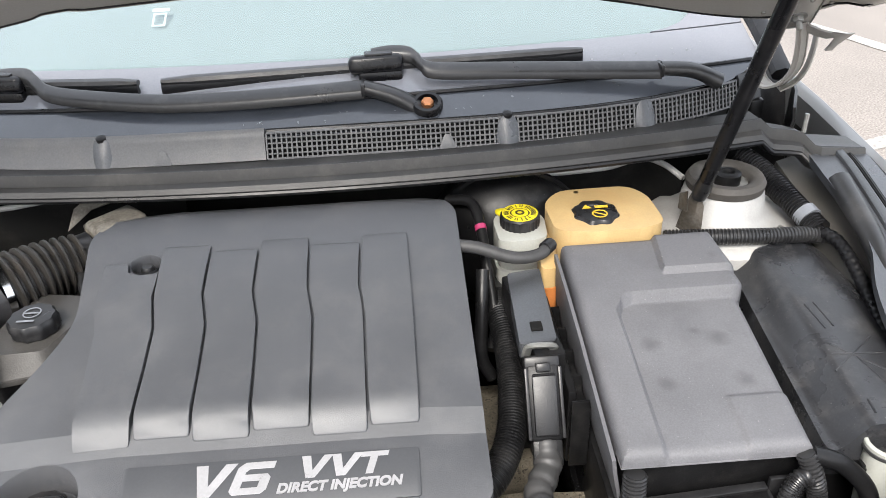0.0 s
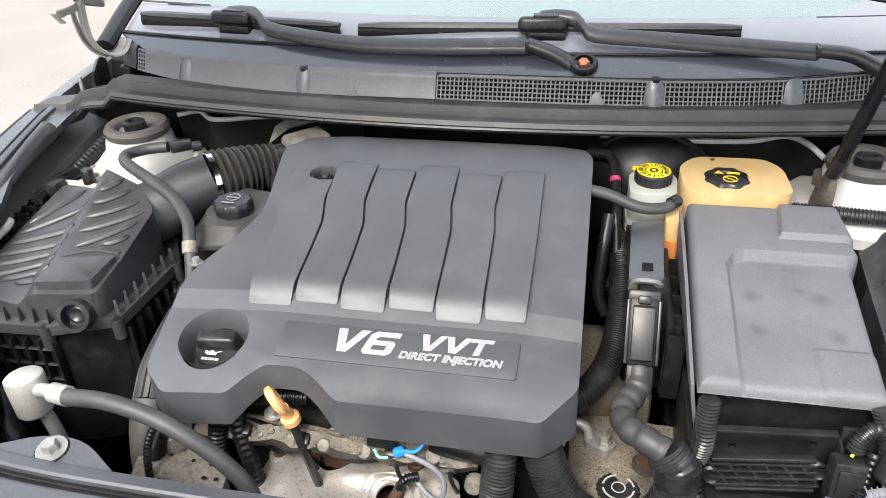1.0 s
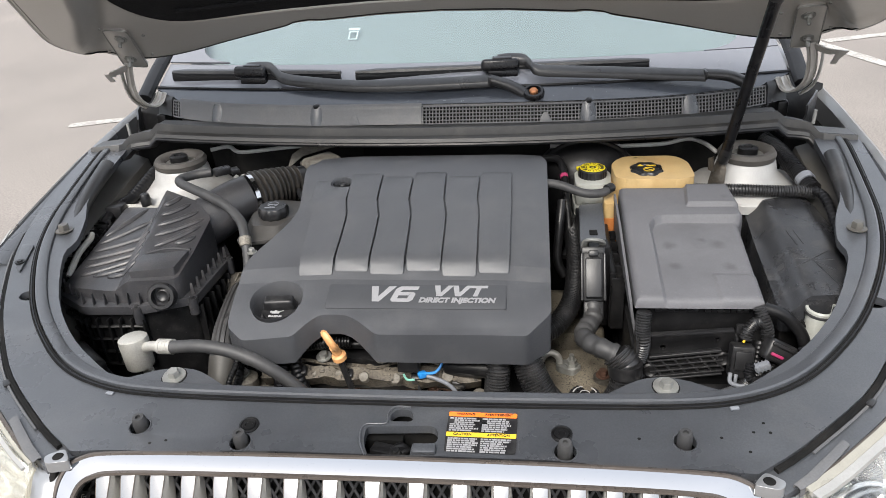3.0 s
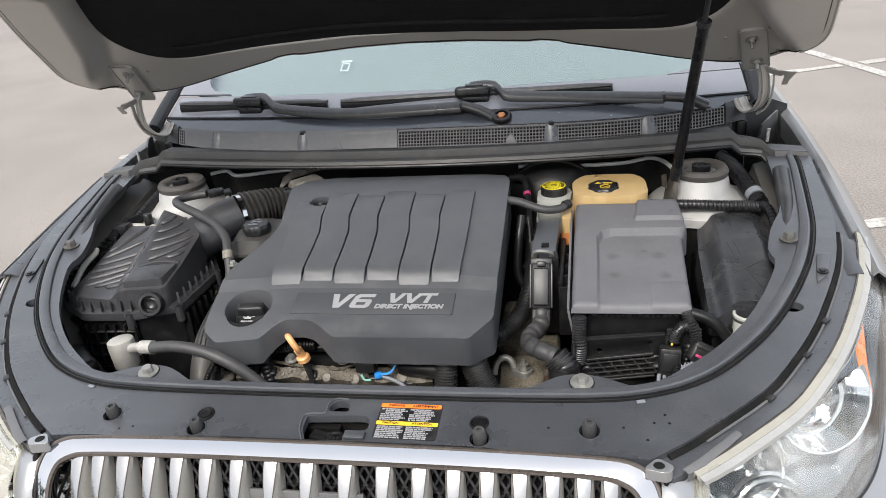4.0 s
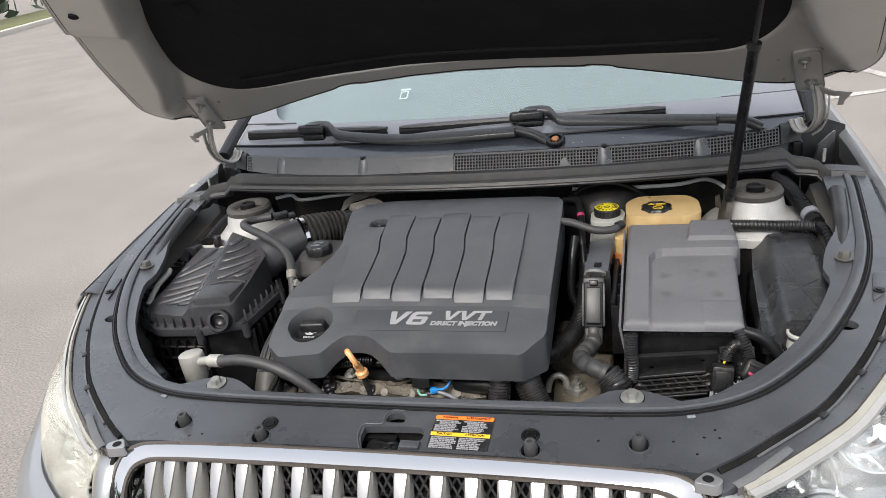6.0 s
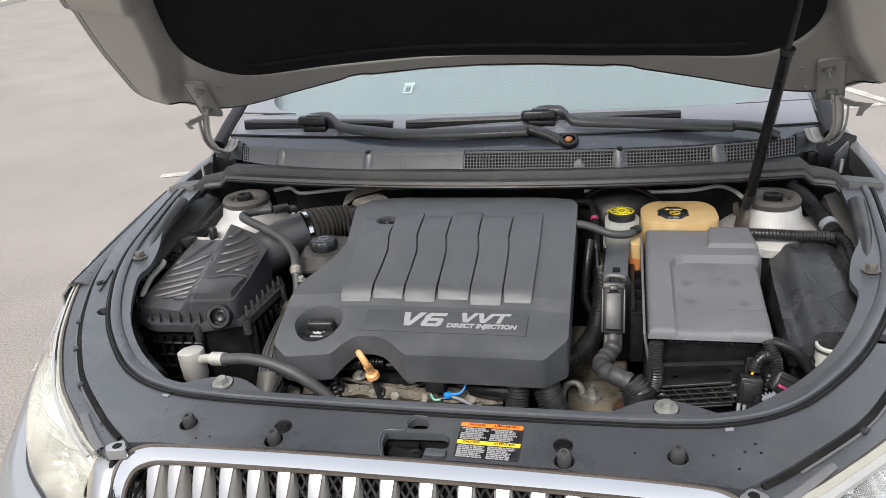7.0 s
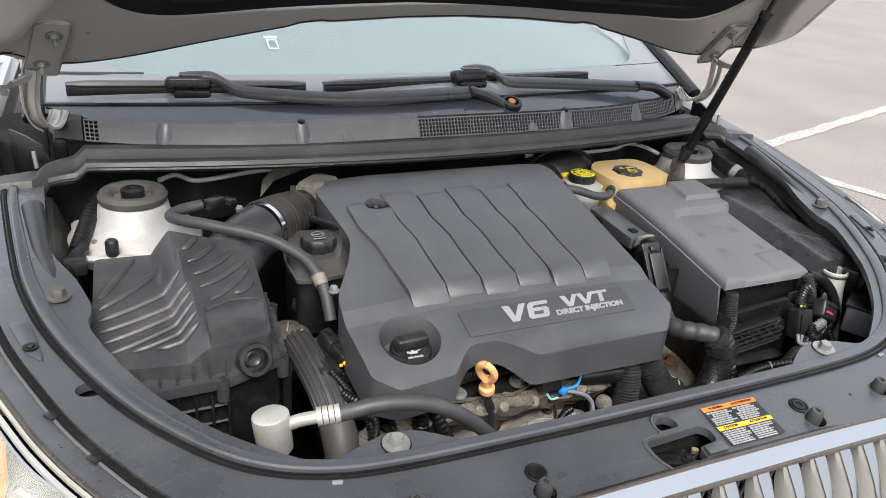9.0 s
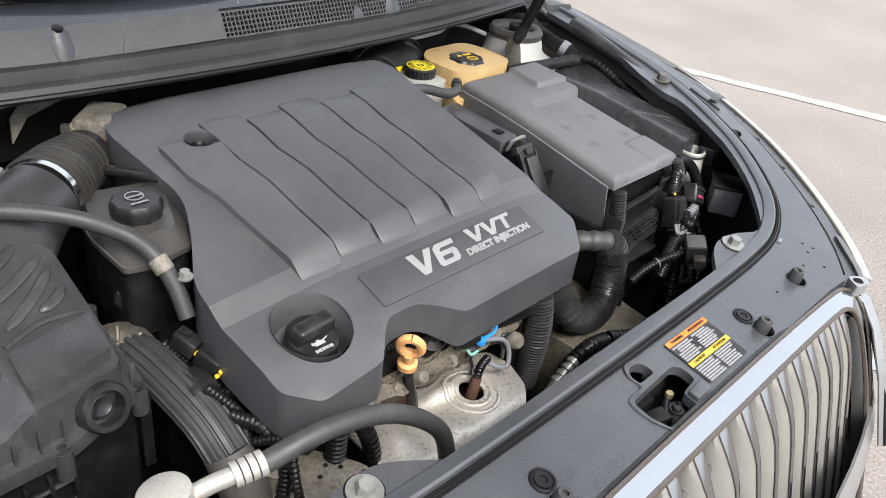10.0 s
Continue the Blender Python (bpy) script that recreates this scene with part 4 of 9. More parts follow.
for k, (a, b, c, d) in enumerate(((-0.011, -0.016, -0.008, 0.016), (0.008, -0.016, 0.011, 0.016), (-0.008, -0.016, 0.008, -0.013), (-0.008, 0.013, 0.008, 0.016), (-0.014, 0.020, 0.014, 0.028))):
    part("tag_line", join(None, flat_rect(a, b, c, d, 0.003), tagm), M_TAG_REFLECTION, tag)

# ---- cowl ----
cowl = thing("cowl_panel", "dusty dark grey plastic cowl panel with an air grille", "cowl", at=(0, 0.05, 1.0))


def cowl_face_point(x, u, out=0.0):
    """A point of the steep cowl face: u runs from its foot (0) to its top edge (1), out stands proud of it."""
    ax = x * x
    foot = Vector((x, 0.036 + 0.05 * ax + 0.52 * ax * ax, 1.001 - 0.014 * ax))
    top = Vector((x, 0.053 + 0.05 * ax + 0.52 * ax * ax, 1.034 - 0.012 * ax))
    return foot.lerp(top, u) + Vector((0, -0.89, 0.46)) * out


def cowl_face(x0, x1, n=14, sink=0.0):
    xs = [x0 + (x1 - x0) * i / n for i in range(n + 1)]
    back = Vector((0, 0.010, -0.004))
    rows = [[cowl_face_point(x, 1.0, -sink) + back for x in xs], [cowl_face_point(x, 1.06, 0.0005 - sink) for x in xs]]
    rows += [[cowl_face_point(x, u, o - sink) for x in xs] for u, o in ((0.95, 0.0022), (0.85, 0.0015), (0.4, 0.0), (0.0, 0.001))]
    return skin(rows, thickness=0.004)


part("face_plain", cowl_face(-0.615, -0.060), M_COWL, cowl)
part("face_end", cowl_face(0.640, 0.685, 3), M_DUSTY, cowl)
part("face_end", cowl_face(-0.685, -0.640, 3), M_DUSTY, cowl)
# sunken sheets behind the grid; their near-black colour is the shade in the openings
part("grille_recess", cowl_face(-0.060, 0.640, 14, 0.012), M_VOID_SHADE, cowl)
part("grille_recess", cowl_face(-0.640, -0.615, 2, 0.012), M_VOID_SHADE, cowl)


def grille_bars(x0, x1):
    own = bmesh.new()
    n = int((x1 - x0) / 0.0068)
    for i in range(n + 1):
        x = x0 + (x1 - x0) * i / n
        a, b = cowl_face_point(x, 0.96, 0.001), cowl_face_point(x, 0.04, 0.001)
        mid = (a + b) / 2
        block((0.0019, (a - b).length, 0.004), Matrix.Translation(mid) @ Matrix.Rotation(math.atan2(a.z - b.z, a.y - b.y), 4, "X"), 0, bm=own)
    for j in range(6):
        pts = [cowl_face_point(x0 + (x1 - x0) * i / 12, 0.98 - 0.96 * j / 5, 0.0014) for i in range(13)]
        tube(pts, 0.0021 if j in (0, 5) else 0.0014, 4, straight=True, bm=own)
    return own


tagged(part("air_grille", grille_bars(-0.058, 0.638), M_COWL, cowl, "fine plastic grid"), kind="stuff")
tagged(part("air_grille", grille_bars(-0.638, -0.616), M_COWL, cowl), kind="stuff")
for x in (-0.513, -0.282, 0.275, 0.477):
    slope = radians(62.6)
    turn = math.atan(0.10 * x + 2.08 * x ** 3)
    m = Matrix.Translation(cowl_face_point(x, 0.48, 0.0)) @ Matrix.Rotation(turn, 4, "Z") @ Matrix.Rotation(slope, 4, "X")
    own = shell([rounded([(-0.018, -0.021), (0.018, -0.021), (0.0135, 0.012), (0.0085, 0.021), (-0.0085, 0.021), (-0.0135, 0.012)], 0.006)], lambda u, v: 0.009 - 26 * u * u - 0.10 * max(0, -v), -0.006, cuts=(-0.01,), cuts_x=(-0.009, 0.0, 0.009), bevel=0.003)
    tab = part("cowl_tab", join(None, own, m), M_SHIELD, cowl)
    if x in (-0.282, 0.275):
        part("tab_clip", lathe([(0.0075, 0), (0.007, 0.006), (0.004, 0.008), (0, 0.008)], 12, Matrix.Translation(cowl_face_point(x, 1.0, 0.002)) @ Matrix.Rotation(radians(15), 4, "X")), M_BLACK, tab)
for x in (-0.20, 0.19):
    own = shell([rounded([(-0.013, -0.010), (0.013, -0.010), (0.004, 0.010), (-0.004, 0.010)], 0.004)], 0.006, -0.006, bevel=0.002)
    part("cowl_rib", join(None, own, Matrix.Translation(cowl_face_point(x, 0.26, 0.0)) @ Matrix.Rotation(radians(62.6), 4, "X")), M_COWL, cowl)
# ledge and rubber front edge, stepping down to a tongue at each end
def ledge_point(x, d, z):
    ax = abs(x)
    drop = lerp([(0.0, 0.0), (0.640, 0.0), (0.658, 0.016), (0.698, 0.018), (0.716, 0.036), (0.785, 0.040)], ax)
    y = 0.012 + 0.115 * x * x + 0.035 * x * x + d
    if ax > 0.64:
        back = lerp([(0.64, 0.085), (0.70, 0.062), (0.785, 0.052)], ax)
        front = lerp([(0.64, 0.045), (0.70, 0.038), (0.723, 0.004), (0.785, 0.002)], ax)
        y = front + (back - front) * max(0.0, min(1.6, (d + 0.030) / 0.036))
    return Vector((x, y, z - drop))


LX = [-0.785, -0.75, -0.723, -0.716, -0.70, -0.685, -0.66, -0.655, -0.64] + [i * 0.04 - 0.60 for i in range(31)] + [0.64, 0.655, 0.66, 0.685, 0.70, 0.716, 0.723, 0.75, 0.785]
part("ledge", skin([[ledge_point(x, d, z) for x in LX] for d, z in ((0.030, 0.999), (0.006, 1.001), (-0.006, 1.002), (-0.011, 1.0035), (-0.013, 0.998), (-0.015, 0.990), (-0.024, 0.986), (-0.027, 0.981), (-0.024, 0.974), (0.0, 0.968))], thickness=0.002), M_LEDGE, cowl, "dusty rubber-edged ledge", 22)
part("ledge_bead", tube([ledge_point(x, -0.010, 1.0045) for x in LX], 0.0018, 6, straight=True), M_DUSTY, cowl, "worn dusty bead")
part("front_seal", tube([ledge_point(x, -0.028, 0.976) for x in LX[3:-3]], 0.0042, 8, straight=True), M_RUBBER, cowl)
for side in (-1, 1):
    part("end_stud", tube([(side * 0.715, 0.075, 0.975), (side * 0.717, 0.078, 1.002)], 0.0035, 8, straight=True), M_STEEL, cowl, "bare metal stud")
    part("end_wall", skin([[(side * 0.705, 0.10, 1.004), (side * 0.735, 0.16, 1.006), (side * 0.76, 0.22, 1.000)], [(side * 0.70, 0.085, 0.99), (side * 0.735, 0.15, 0.97), (side * 0.76, 0.22, 0.96)], [(side * 0.69, 0.075, 0.975), (side * 0.73, 0.14, 0.90), (side * 0.76, 0.22, 0.90)]], thickness=0.004), M_BLACK, cowl)
part("glass_seal", tube([cowl_face_point(x, 1.05, -0.010) for x in [i * 0.07 - 0.70 for i in range(21)]], 0.0045, 6, straight=True), M_RUBBER, cowl)

# pale painted lip of the firewall behind the engine
for n, pts in enumerate(([(-0.53, 0.06, 0.945), (-0.50, 0.085, 0.943), (-0.465, 0.068, 0.936), (-0.38, 0.085, 0.938), (-0.32, 0.090, 0.940), (-0.20, 0.088, 0.942)],
                         [(0.20, 0.07, 0.938), (0.30, 0.07, 0.936), (0.42, 0.075, 0.937), (0.48, 0.095, 0.94), (0.51, 0.075, 0.938), (0.53, 0.04, 0.93)])):
    lip = thing("firewall_lip", "pale painted edge of the firewall sheet", "body panel", at=pts[0])
    part("edge", tube(pts, 0.0045, 8), M_TOWER, lip)
    curve = smooth_curve(pts, 4)
    # sheet below the lip is near-black: the shade there is in its colour
    part("sheet", skin([[p for p in curve], [p + Vector((0, 0.01, -0.08)) for p in curve]], thickness=0.003), M_VOID_SHADE, lip)

# ---- wipers ----
def wiper(name, pivot, arm_line, head, blade_a, blade_b, nut):
    """Pivot and joint, an arm that runs before the blade and bends up over the head, and the blade behind it."""
    w = thing(name, "black windshield wiper with its arm and blade", "wiper", "windshield wipers", at=pivot)
    P, H, A, B = (Vector(v) for v in (pivot, head, blade_a, blade_b))
    J = Vector(arm_line[0])
    path = smooth_curve(arm_line, 5)
    rows = []
    for i, p in enumerate(path):
        k = 0.0115 - 0.0030 * i / (len(path) - 1)
        rows.append([p + Vector((0, u * k, 0.45 * u * k + h)) for u, h in ((-1, -0.011), (-1.05, -0.003), (-0.7, 0.001), (0.5, 0.002), (1, -0.001), (1, -0.008))])
    part("arm", skin(rows, closed=True), M_ARM, w, "weathered flat arm", 50)
    part("arm_base", tube([P, P.lerp(J, 0.45) + Vector((0, 0, 0.006)), J + Vector((0, 0, -0.003))], lambda t: 0.0165 - 0.003 * t, 12, flat=0.75), M_ARM, w)
    part("joint_pin", block((0.006, 0.028, 0.018), Matrix.Translation(J - Vector((0, 0, 0.004))), 0.002), M_CAP, w)
    if nut:
        m = Matrix.Translation(P + Vector((0, -0.002, 0.014))) @ Matrix.Rotation(radians(22), 4, "X")
        part("pivot_cup", lathe([(0.021, -0.02), (0.0225, 0.006), (0.020, 0.010), (0.015, 0.010), (0.014, 0.003), (0, 0.003)], 20, m), M_WIPER, w)
        part("pivot_nut", lathe([(0.009, 0.003), (0.009, 0.010), (0.007, 0.012), (0, 0.012)], 6, m), M_COPPER, w, "rust-brown pivot nut")
    d = (B - A).normalized()
    n = 14
    line = [A.lerp(B, i / n) + Vector((0, 0.02 * math.sin(math.pi * i / n), 0.012 * math.sin(math.pi * i / n))) * bend(A, B, H) for i in range(n + 1)]
    blade = part("blade", tube([p + Vector((0, 0, 0.002)) for p in line], lambda t: 0.0095 if 0.03 < t < 0.97 else 0.006, 8, flat=0.75, straight=True), M_ARM, w, "weathered blade spine")
    part("rubber", tube([p + Vector((0, -0.004, -0.009)) for p in line], 0.0042, 6, flat=2.2, straight=True), M_RUBBER, blade)
    turn = Matrix.Rotation(math.atan2(d.y, d.x), 4, "Z")
    part("head_cover", block((0.080, 0.030, 0.026), Matrix.Translation(H) @ turn @ Matrix.Rotation(radians(-12), 4, "X"), 0.009, 4), M_WIPER, w, "rounded head cover")
    part("head_foot", block((0.064, 0.020, 0.020), Matrix.Translation(H + Vector((0.006, -0.004, -0.018))) @ turn, 0.005), M_RUBBER, w)
    part("head_cap", block((0.040, 0.018, 0.004), Matrix.Translation(H + Vector((0.004, 0.002, 0.0145))) @ turn, 0.0015), M_CAP, w)
    return w


def bend(a, b, h):
    """How far the blade bows, so that it passes under the head."""
    t = (h.x - a.x) / (b.x - a.x)
    return max(0.0, min(1.0, (h.y - a.lerp(b, t).y) / 0.02))


rnd = random.Random(31)
drops = bmesh.new()
for i in range(90):
    x, s0 = rnd.uniform(-0.1, 0.62), rnd.uniform(0.0, 0.13)
    p, q = glass_point(x, s0), glass_point(x, s0 + 0.01)
    up = (q - p).cross(Vector((-1, 0, 0))).normalized()
    r = rnd.uniform(0.0012, 0.0032)
    lathe([(r, 0), (r * 0.8, r * 0.35), (0, r * 0.5)], 8, orient(p + up * 0.0055, up), drops)
lone("water_drops", drops, M_LENS, "small clear water drops on the glass border", "water", kind="stuff")


wiper("wiper", (0.166, 0.097, 1.028), [(0.077, 0.109, 1.074), (-0.070, 0.102, 1.0715), (-0.197, 0.109, 1.070), (-0.298, 0.128, 1.074), (-0.372, 0.150, 1.079), (-0.398, 0.170, 1.090), (-0.414, 0.184, 1.0965), (-0.442, 0.192, 1.0965), (-0.470, 0.197, 1.094)], (-0.457, 0.186, 1.080), (-0.660, 0.228, 1.072), (-0.248, 0.157, 1.0785), True)
wiper("wiper", (0.600, 0.132, 1.040), [(0.512, 0.138, 1.066), (0.390, 0.139, 1.073), (0.270, 0.1375, 1.080), (0.178, 0.138, 1.0855), (0.158, 0.152, 1.096), (0.145, 0.166, 1.1025), (0.116, 0.170, 1.1045), (0.090, 0.168, 1.1025)], (0.096, 0.158, 1.088), (-0.214, 0.154, 1.079), (0.405, 0.185, 1.0795), False)

# ---- hood, raised ----
HM = Matrix(((1, 0, 0, 0), (0, -0.762, -0.648, 0.0538), (0, 0.648, -0.762, 1.1941), (0, 0, 0, 1)))
hood = thing("hood", "raised silver hood with a black felt liner underneath", "hood", at=(0, 0.1, 1.1))


def hv(y):
    return (0.046 - y) * 1.3124


REAR = [(0.0, -0.002), (0.12, 0.002), (0.28, 0.020), (0.42, 0.056), (0.57, 0.100), (0.66, 0.114), (0.715, 0.100), (0.760, 0.066), (0.780, 0.010), (0.770, -0.090), (0.750, -0.165), (0.715, -0.255), (0.670, -0.35), (0.60, -0.46), (0.48, -0.58), (0.3, -0.66), (0.0, -0.69)]
half = [(x, hv(y)) for x, y in REAR]
full = [(p.x, p.y) for p in smooth_curve([(x, y, 0) for x, y in half[1:-1]], 8)]
full = [(x, v + 0.007 * ease((abs(x) - 0.238) / 0.020) * ease((0.318 - abs(x)) / 0.020)) for x, v in full]
full = [(0, hv(-0.002))] + full + [(0, hv(-0.69))] + mirror_x(full)[::-1]
LIN = [(0.0, -0.032), (0.12, -0.030), (0.34, -0.014), (0.49, 0.000), (0.56, -0.012), (0.603, -0.050), (0.615, -0.105), (0.585, -0.20), (0.545, -0.27), (0.50, -0.36), (0.44, -0.46), (0.30, -0.55), (0.0, -0.58)]
lin = [(p.x, p.y) for p in smooth_curve([(x, hv(y), 0) for x, y in LIN[1:-1]], 4)]
lin = [(0, hv(LIN[0][1]))] + lin + [(0, hv(-0.58))] + mirror_x(lin)[::-1]


CREASE = [(-0.12, 0.790), (-0.06, 0.765), (0.02, 0.728), (0.16, 0.655), (0.29, 0.61), (0.40, 0.575), (0.9, 0.36)]


def inner_height(x, v):
    """The wing steps up from the pressed frame round the liner, then falls away to its edge; a ledge crosses it."""
    c = lerp(CREASE, v)
    step = ease((abs(x) - c + 0.030) / 0.040)
    return 0.004 + step * (0.052 + 0.016 * ease((v - 0.36) / 0.035)) * ease((v + 0.11) / 0.20) - 0.20 * max(0.0, abs(x) - c - 0.012)


def evenly(loop, n):
    """n points spread evenly along a closed loop."""
    P = [Vector((p[0], p[1])) for p in loop]
    P.append(P[0])
    run = [0.0]
    for p, q in zip(P, P[1:]):
        run.append(run[-1] + (q - p).length)
    out, j = [], 0
    for i in range(n):
        w = run[-1] * i / n
        while run[j + 1] < w:
            j += 1
        out.append(P[j].lerp(P[j + 1], (w - run[j]) / max(1e-9, run[j + 1] - run[j])))
    return out


VCUT = [-0.10 + 0.02 * k for k in range(36)] + [0.66, 0.72, 0.8]
rim_in, rim_out = evenly(lin, 240), evenly(full, 240)
rows = [[(p.x, p.y, -0.008) for p in rim_in]]
for k in range(29):
    row = []
    for p, q in zip(rim_in, rim_out):
        w = p.lerp(q, k / 28)
        row.append((w.x, w.y, inner_height(w.x, w.y) - (0.004 if k == 0 else 0.0)))
    rows.append(row)
edge_h = [z for _, _, z in rows[-1]]
rows.append([(x * 1.004, v, z - 0.008) for x, v, z in rows[-1]])
part("inner_panel", join(None, skin(rows, closed=True), HM), M_PAINT_IN, hood, "grey-beige painted steel underside", 70)
rows = []
for k in range(13):
    f = k / 12
    rows.append([(q.x * f * 1.006, hv(-0.3) + (q.y - hv(-0.3)) * f, -0.052 + (z + 0.044) * f ** 12) for q, z in zip(rim_out, edge_h)])
part("outer_skin", join(None, skin(rows[1:], closed=True), HM), M_PAINT, hood, "", 70)
own = bmesh.new()
own.faces.new([own.verts.new(p) for p in rows[1]])
part("crown", join(None, own, HM), M_PAINT, hood)
edge = [(q.x * 1.003, q.y, z - 0.004) for q, z in zip(rim_out, edge_h)]
part("hem", join(None, tube(edge + edge[:1], 0.0048, 6, straight=True), HM), M_PAINT_IN, hood)
edge = [(q.x * 0.988, q.y + 0.004, z + 0.0005) for q, z in zip(rim_out, edge_h)]
part("hem_line", join(None, tube(edge + edge[:1], 0.0016, 5, straight=True), HM), M_RUBBER, hood, "dark sealer line")
part("liner", join(None, shell([lin], lambda x, v: 0.004 + 0.006 * math.sin(7 * x) * math.sin(9 * v), -0.012, cuts=VCUT, cuts_x=[i * 0.1 - 0.5 for i in range(11)], bevel=0.003), HM), M_LINER, hood, "black felt liner")
for side in (-1, 1):
    # the hole's shade is a near-black disc on the panel
    part("side_recess", join(None, lathe([(0.010, -0.002), (0.009, 0.002), (0, 0.001)], 14, Matrix.Translation((side * 0.645, hv(-0.30), inner_height(0.645, hv(-0.30)) + 0.001)) @ Matrix.Diagonal((1.2, 0.8, 1, 1))), HM), M_VOID_SHADE, hood)
    for x, v in ((0.616, 0.010), (0.637, -0.070), (0.690, 0.044), (0.722, -0.048)):
        own = lathe([(0.0036, -0.001), (0.0032, 0.0014), (0, 0.0014)], 10, Matrix.Translation((side * x, v, inner_height(x, v) + 0.0008)))
        part("weld_nut", join(None, own, HM), M_STEEL, hood)
crease = [(x, lerp([(0.0, 0.102), (0.12, 0.100), (0.34, 0.079), (0.49, 0.062), (0.55, 0.085)], abs(x)) + 0.042, 0.0075 + 0.006 * math.sin(7 * x) * math.sin(0.9)) for x in [0.05 * i - 0.5 for i in range(21)]]
part("liner_crease", join(None, tube(crease, 0.0045, 8), HM), M_LINER, hood, "pressed crease of the felt")
plug = lathe([(0.022, 0), (0.020, 0.004), (0.008, 0.006), (0, 0.004)], 16, Matrix.Translation((-0.475, hv(-0.235), 0.006)))
part("liner_plug", join(None, plug, HM), M_LINER, hood)

# hinges
def ribbon(pts, wide, across, thick=0.0035):
    """A bent sheet strip with a pressed bead along its middle."""
    line = smooth_curve(pts, 6)
    w = Vector(across).normalized()
    return skin([[p + w * (wide * u) + Vector((0, -h, 0)) for u, h in ((-1, 0.004), (-0.8, 0), (-0.45, 0), (-0.25, 0.004), (0.25, 0.004), (0.45, 0), (0.8, 0), (1, 0.004))] for p in line], thickness=thick)


for side in (-1, 1):
    plate = rounded([(side * 0.636, 0.040), (side * 0.685, 0.046), (side * 0.719, -0.108), (side * 0.668, -0.118)], 0.013)
    hinge = part("hinge", join(None, shell([plate], 0.010, 0.004, bevel=0.002), HM), M_PAINT_IN, hood, "grey painted steel hinge with zinc bolts")
    rim_line = [Vector((x, v, 0.0103)) for x, v in plate]
    part("plate_edge", join(None, tube(rim_line + rim_line[:1], 0.0013, 6, straight=True), HM), M_STEEL, hinge, "pale worn plate edge")
    for x, v in ((0.663, 0.010), (0.688, -0.076)):
        m = Matrix.Translation((side * x, v, 0.0102))
        nut = part("hinge_nut", join(None, bolt(m, 0.0076, 0.0125, 0.008), HM), M_STEEL, hinge, "zinc nut")
        part("stud_end", join(None, lathe([(0.0036, 0.006), (0.0036, 0.018), (0.0026, 0.020), (0, 0.020)], 10, m), HM), M_STEEL, nut)
    part("hinge_arm", ribbon([(side * 0.701, 0.118, 1.126), (side * 0.709, 0.124, 1.090), (side * 0.711, 0.130, 1.056), (side * 0.704, 0.142, 1.032), (side * 0.692, 0.158, 1.020), (side * 0.682, 0.172, 1.024), (side * 0.674, 0.182, 1.042)], 0.0135, (1, 0.45 * side, 0.0)), M_PAINT_IN, hinge)
    edge = smooth_curve([(side * 0.722, 0.116, 1.118), (side * 0.7245, 0.120, 1.085), (side * 0.7235, 0.127, 1.054), (side * 0.716, 0.138, 1.030), (side * 0.702, 0.152, 1.014)], 6)
    part("arm_flange", skin([[p + Vector((0, -0.008, 0)), p + Vector((side * 0.002, 0.006, 0))] for p in edge], thickness=0.003), M_PAINT_IN, hinge)
    hook = [Vector((side * x, y, z)) for x, y, z in ((0.706, 0.114, 1.118), (0.720, 0.103, 1.112), (0.734, 0.097, 1.109), (0.748, 0.095, 1.107), (0.7485, 0.1045, 1.096), (0.748, 0.114, 1.085))]
    part("stop_hook", skin([[p + Vector((0, -0.006, 0.0055)), p + Vector((0, 0.006, -0.0055))] if i < 3 else [p + Vector((-side * 0.007, 0, 0)), p + Vector((side * 0.004, 0, 0))] for i, p in enumerate(hook)], thickness=0.003), M_PAINT_IN, hinge, "small angled stop")
    base = thing("hinge_base", "black bracket at the foot of the hood hinge", "bracket", "hinge brackets", at=(side * 0.70, 0.15, 0.95))
    part("bracket", block((0.022, 0.07, 0.08), Matrix.Translation((side * 0.680, 0.195, 0.955)), 0.005), M_BLACK, base)
    part("base_nut", bolt(Matrix.Translation((side * 0.680, 0.175, 0.994)), 0.004, 0.006, 0.010), M_STEEL, base)

gas = thing("gas_strut", "black gas strut that holds the hood up", "gas strut", at=(0.523, -0.047, 0.95))
g0, g1 = Vector((0.523, -0.047, 0.955)), Vector((0.549, -0.153, 1.262))
gd = (g1 - g0).normalized()
part("cylinder", tube([g0 + gd * 0.02, g1], 0.0100, 14, straight=True), M_WIPER, gas)
part("collar", tube([g1 - gd * 0.004, g1 + gd * 0.006], 0.0125, 14, straight=True), M_CAP, gas)
part("rod", tube([g1, g1 + gd * 0.155], 0.0048, 10, straight=True), M_CAP, gas, "thin dark rod")
part("lower_socket", lathe([(0, -0.016), (0.010, -0.012), (0.012, 0.004), (0.010, 0.02), (0, 0.022)], 14, orient(g0, gd)), M_CAP, gas)
part("upper_socket", lathe([(0, -0.014), (0.009, -0.01), (0.010, 0.01), (0, 0.012)], 12, orient(g1 + gd * 0.155, gd)), M_CAP, gas)

# ---- grille ----
grille = thing("front_grille", "chrome-framed grille with satin vertical slats", "grille", at=(0, -0.78, 0.7))


def grille_y(x):
    return -0.772 - 0.004 * (1 - (x / 0.42) ** 2)


HALF_OUT = [(0.0, -0.747, 0.8295), (0.2, -0.748, 0.829), (0.36, -0.751, 0.827), (0.412, -0.757, 0.823), (0.438, -0.772, 0.806), (0.447, -0.800, 0.765), (0.449, -0.845, 0.66), (0.432, -0.900, 0.50)]
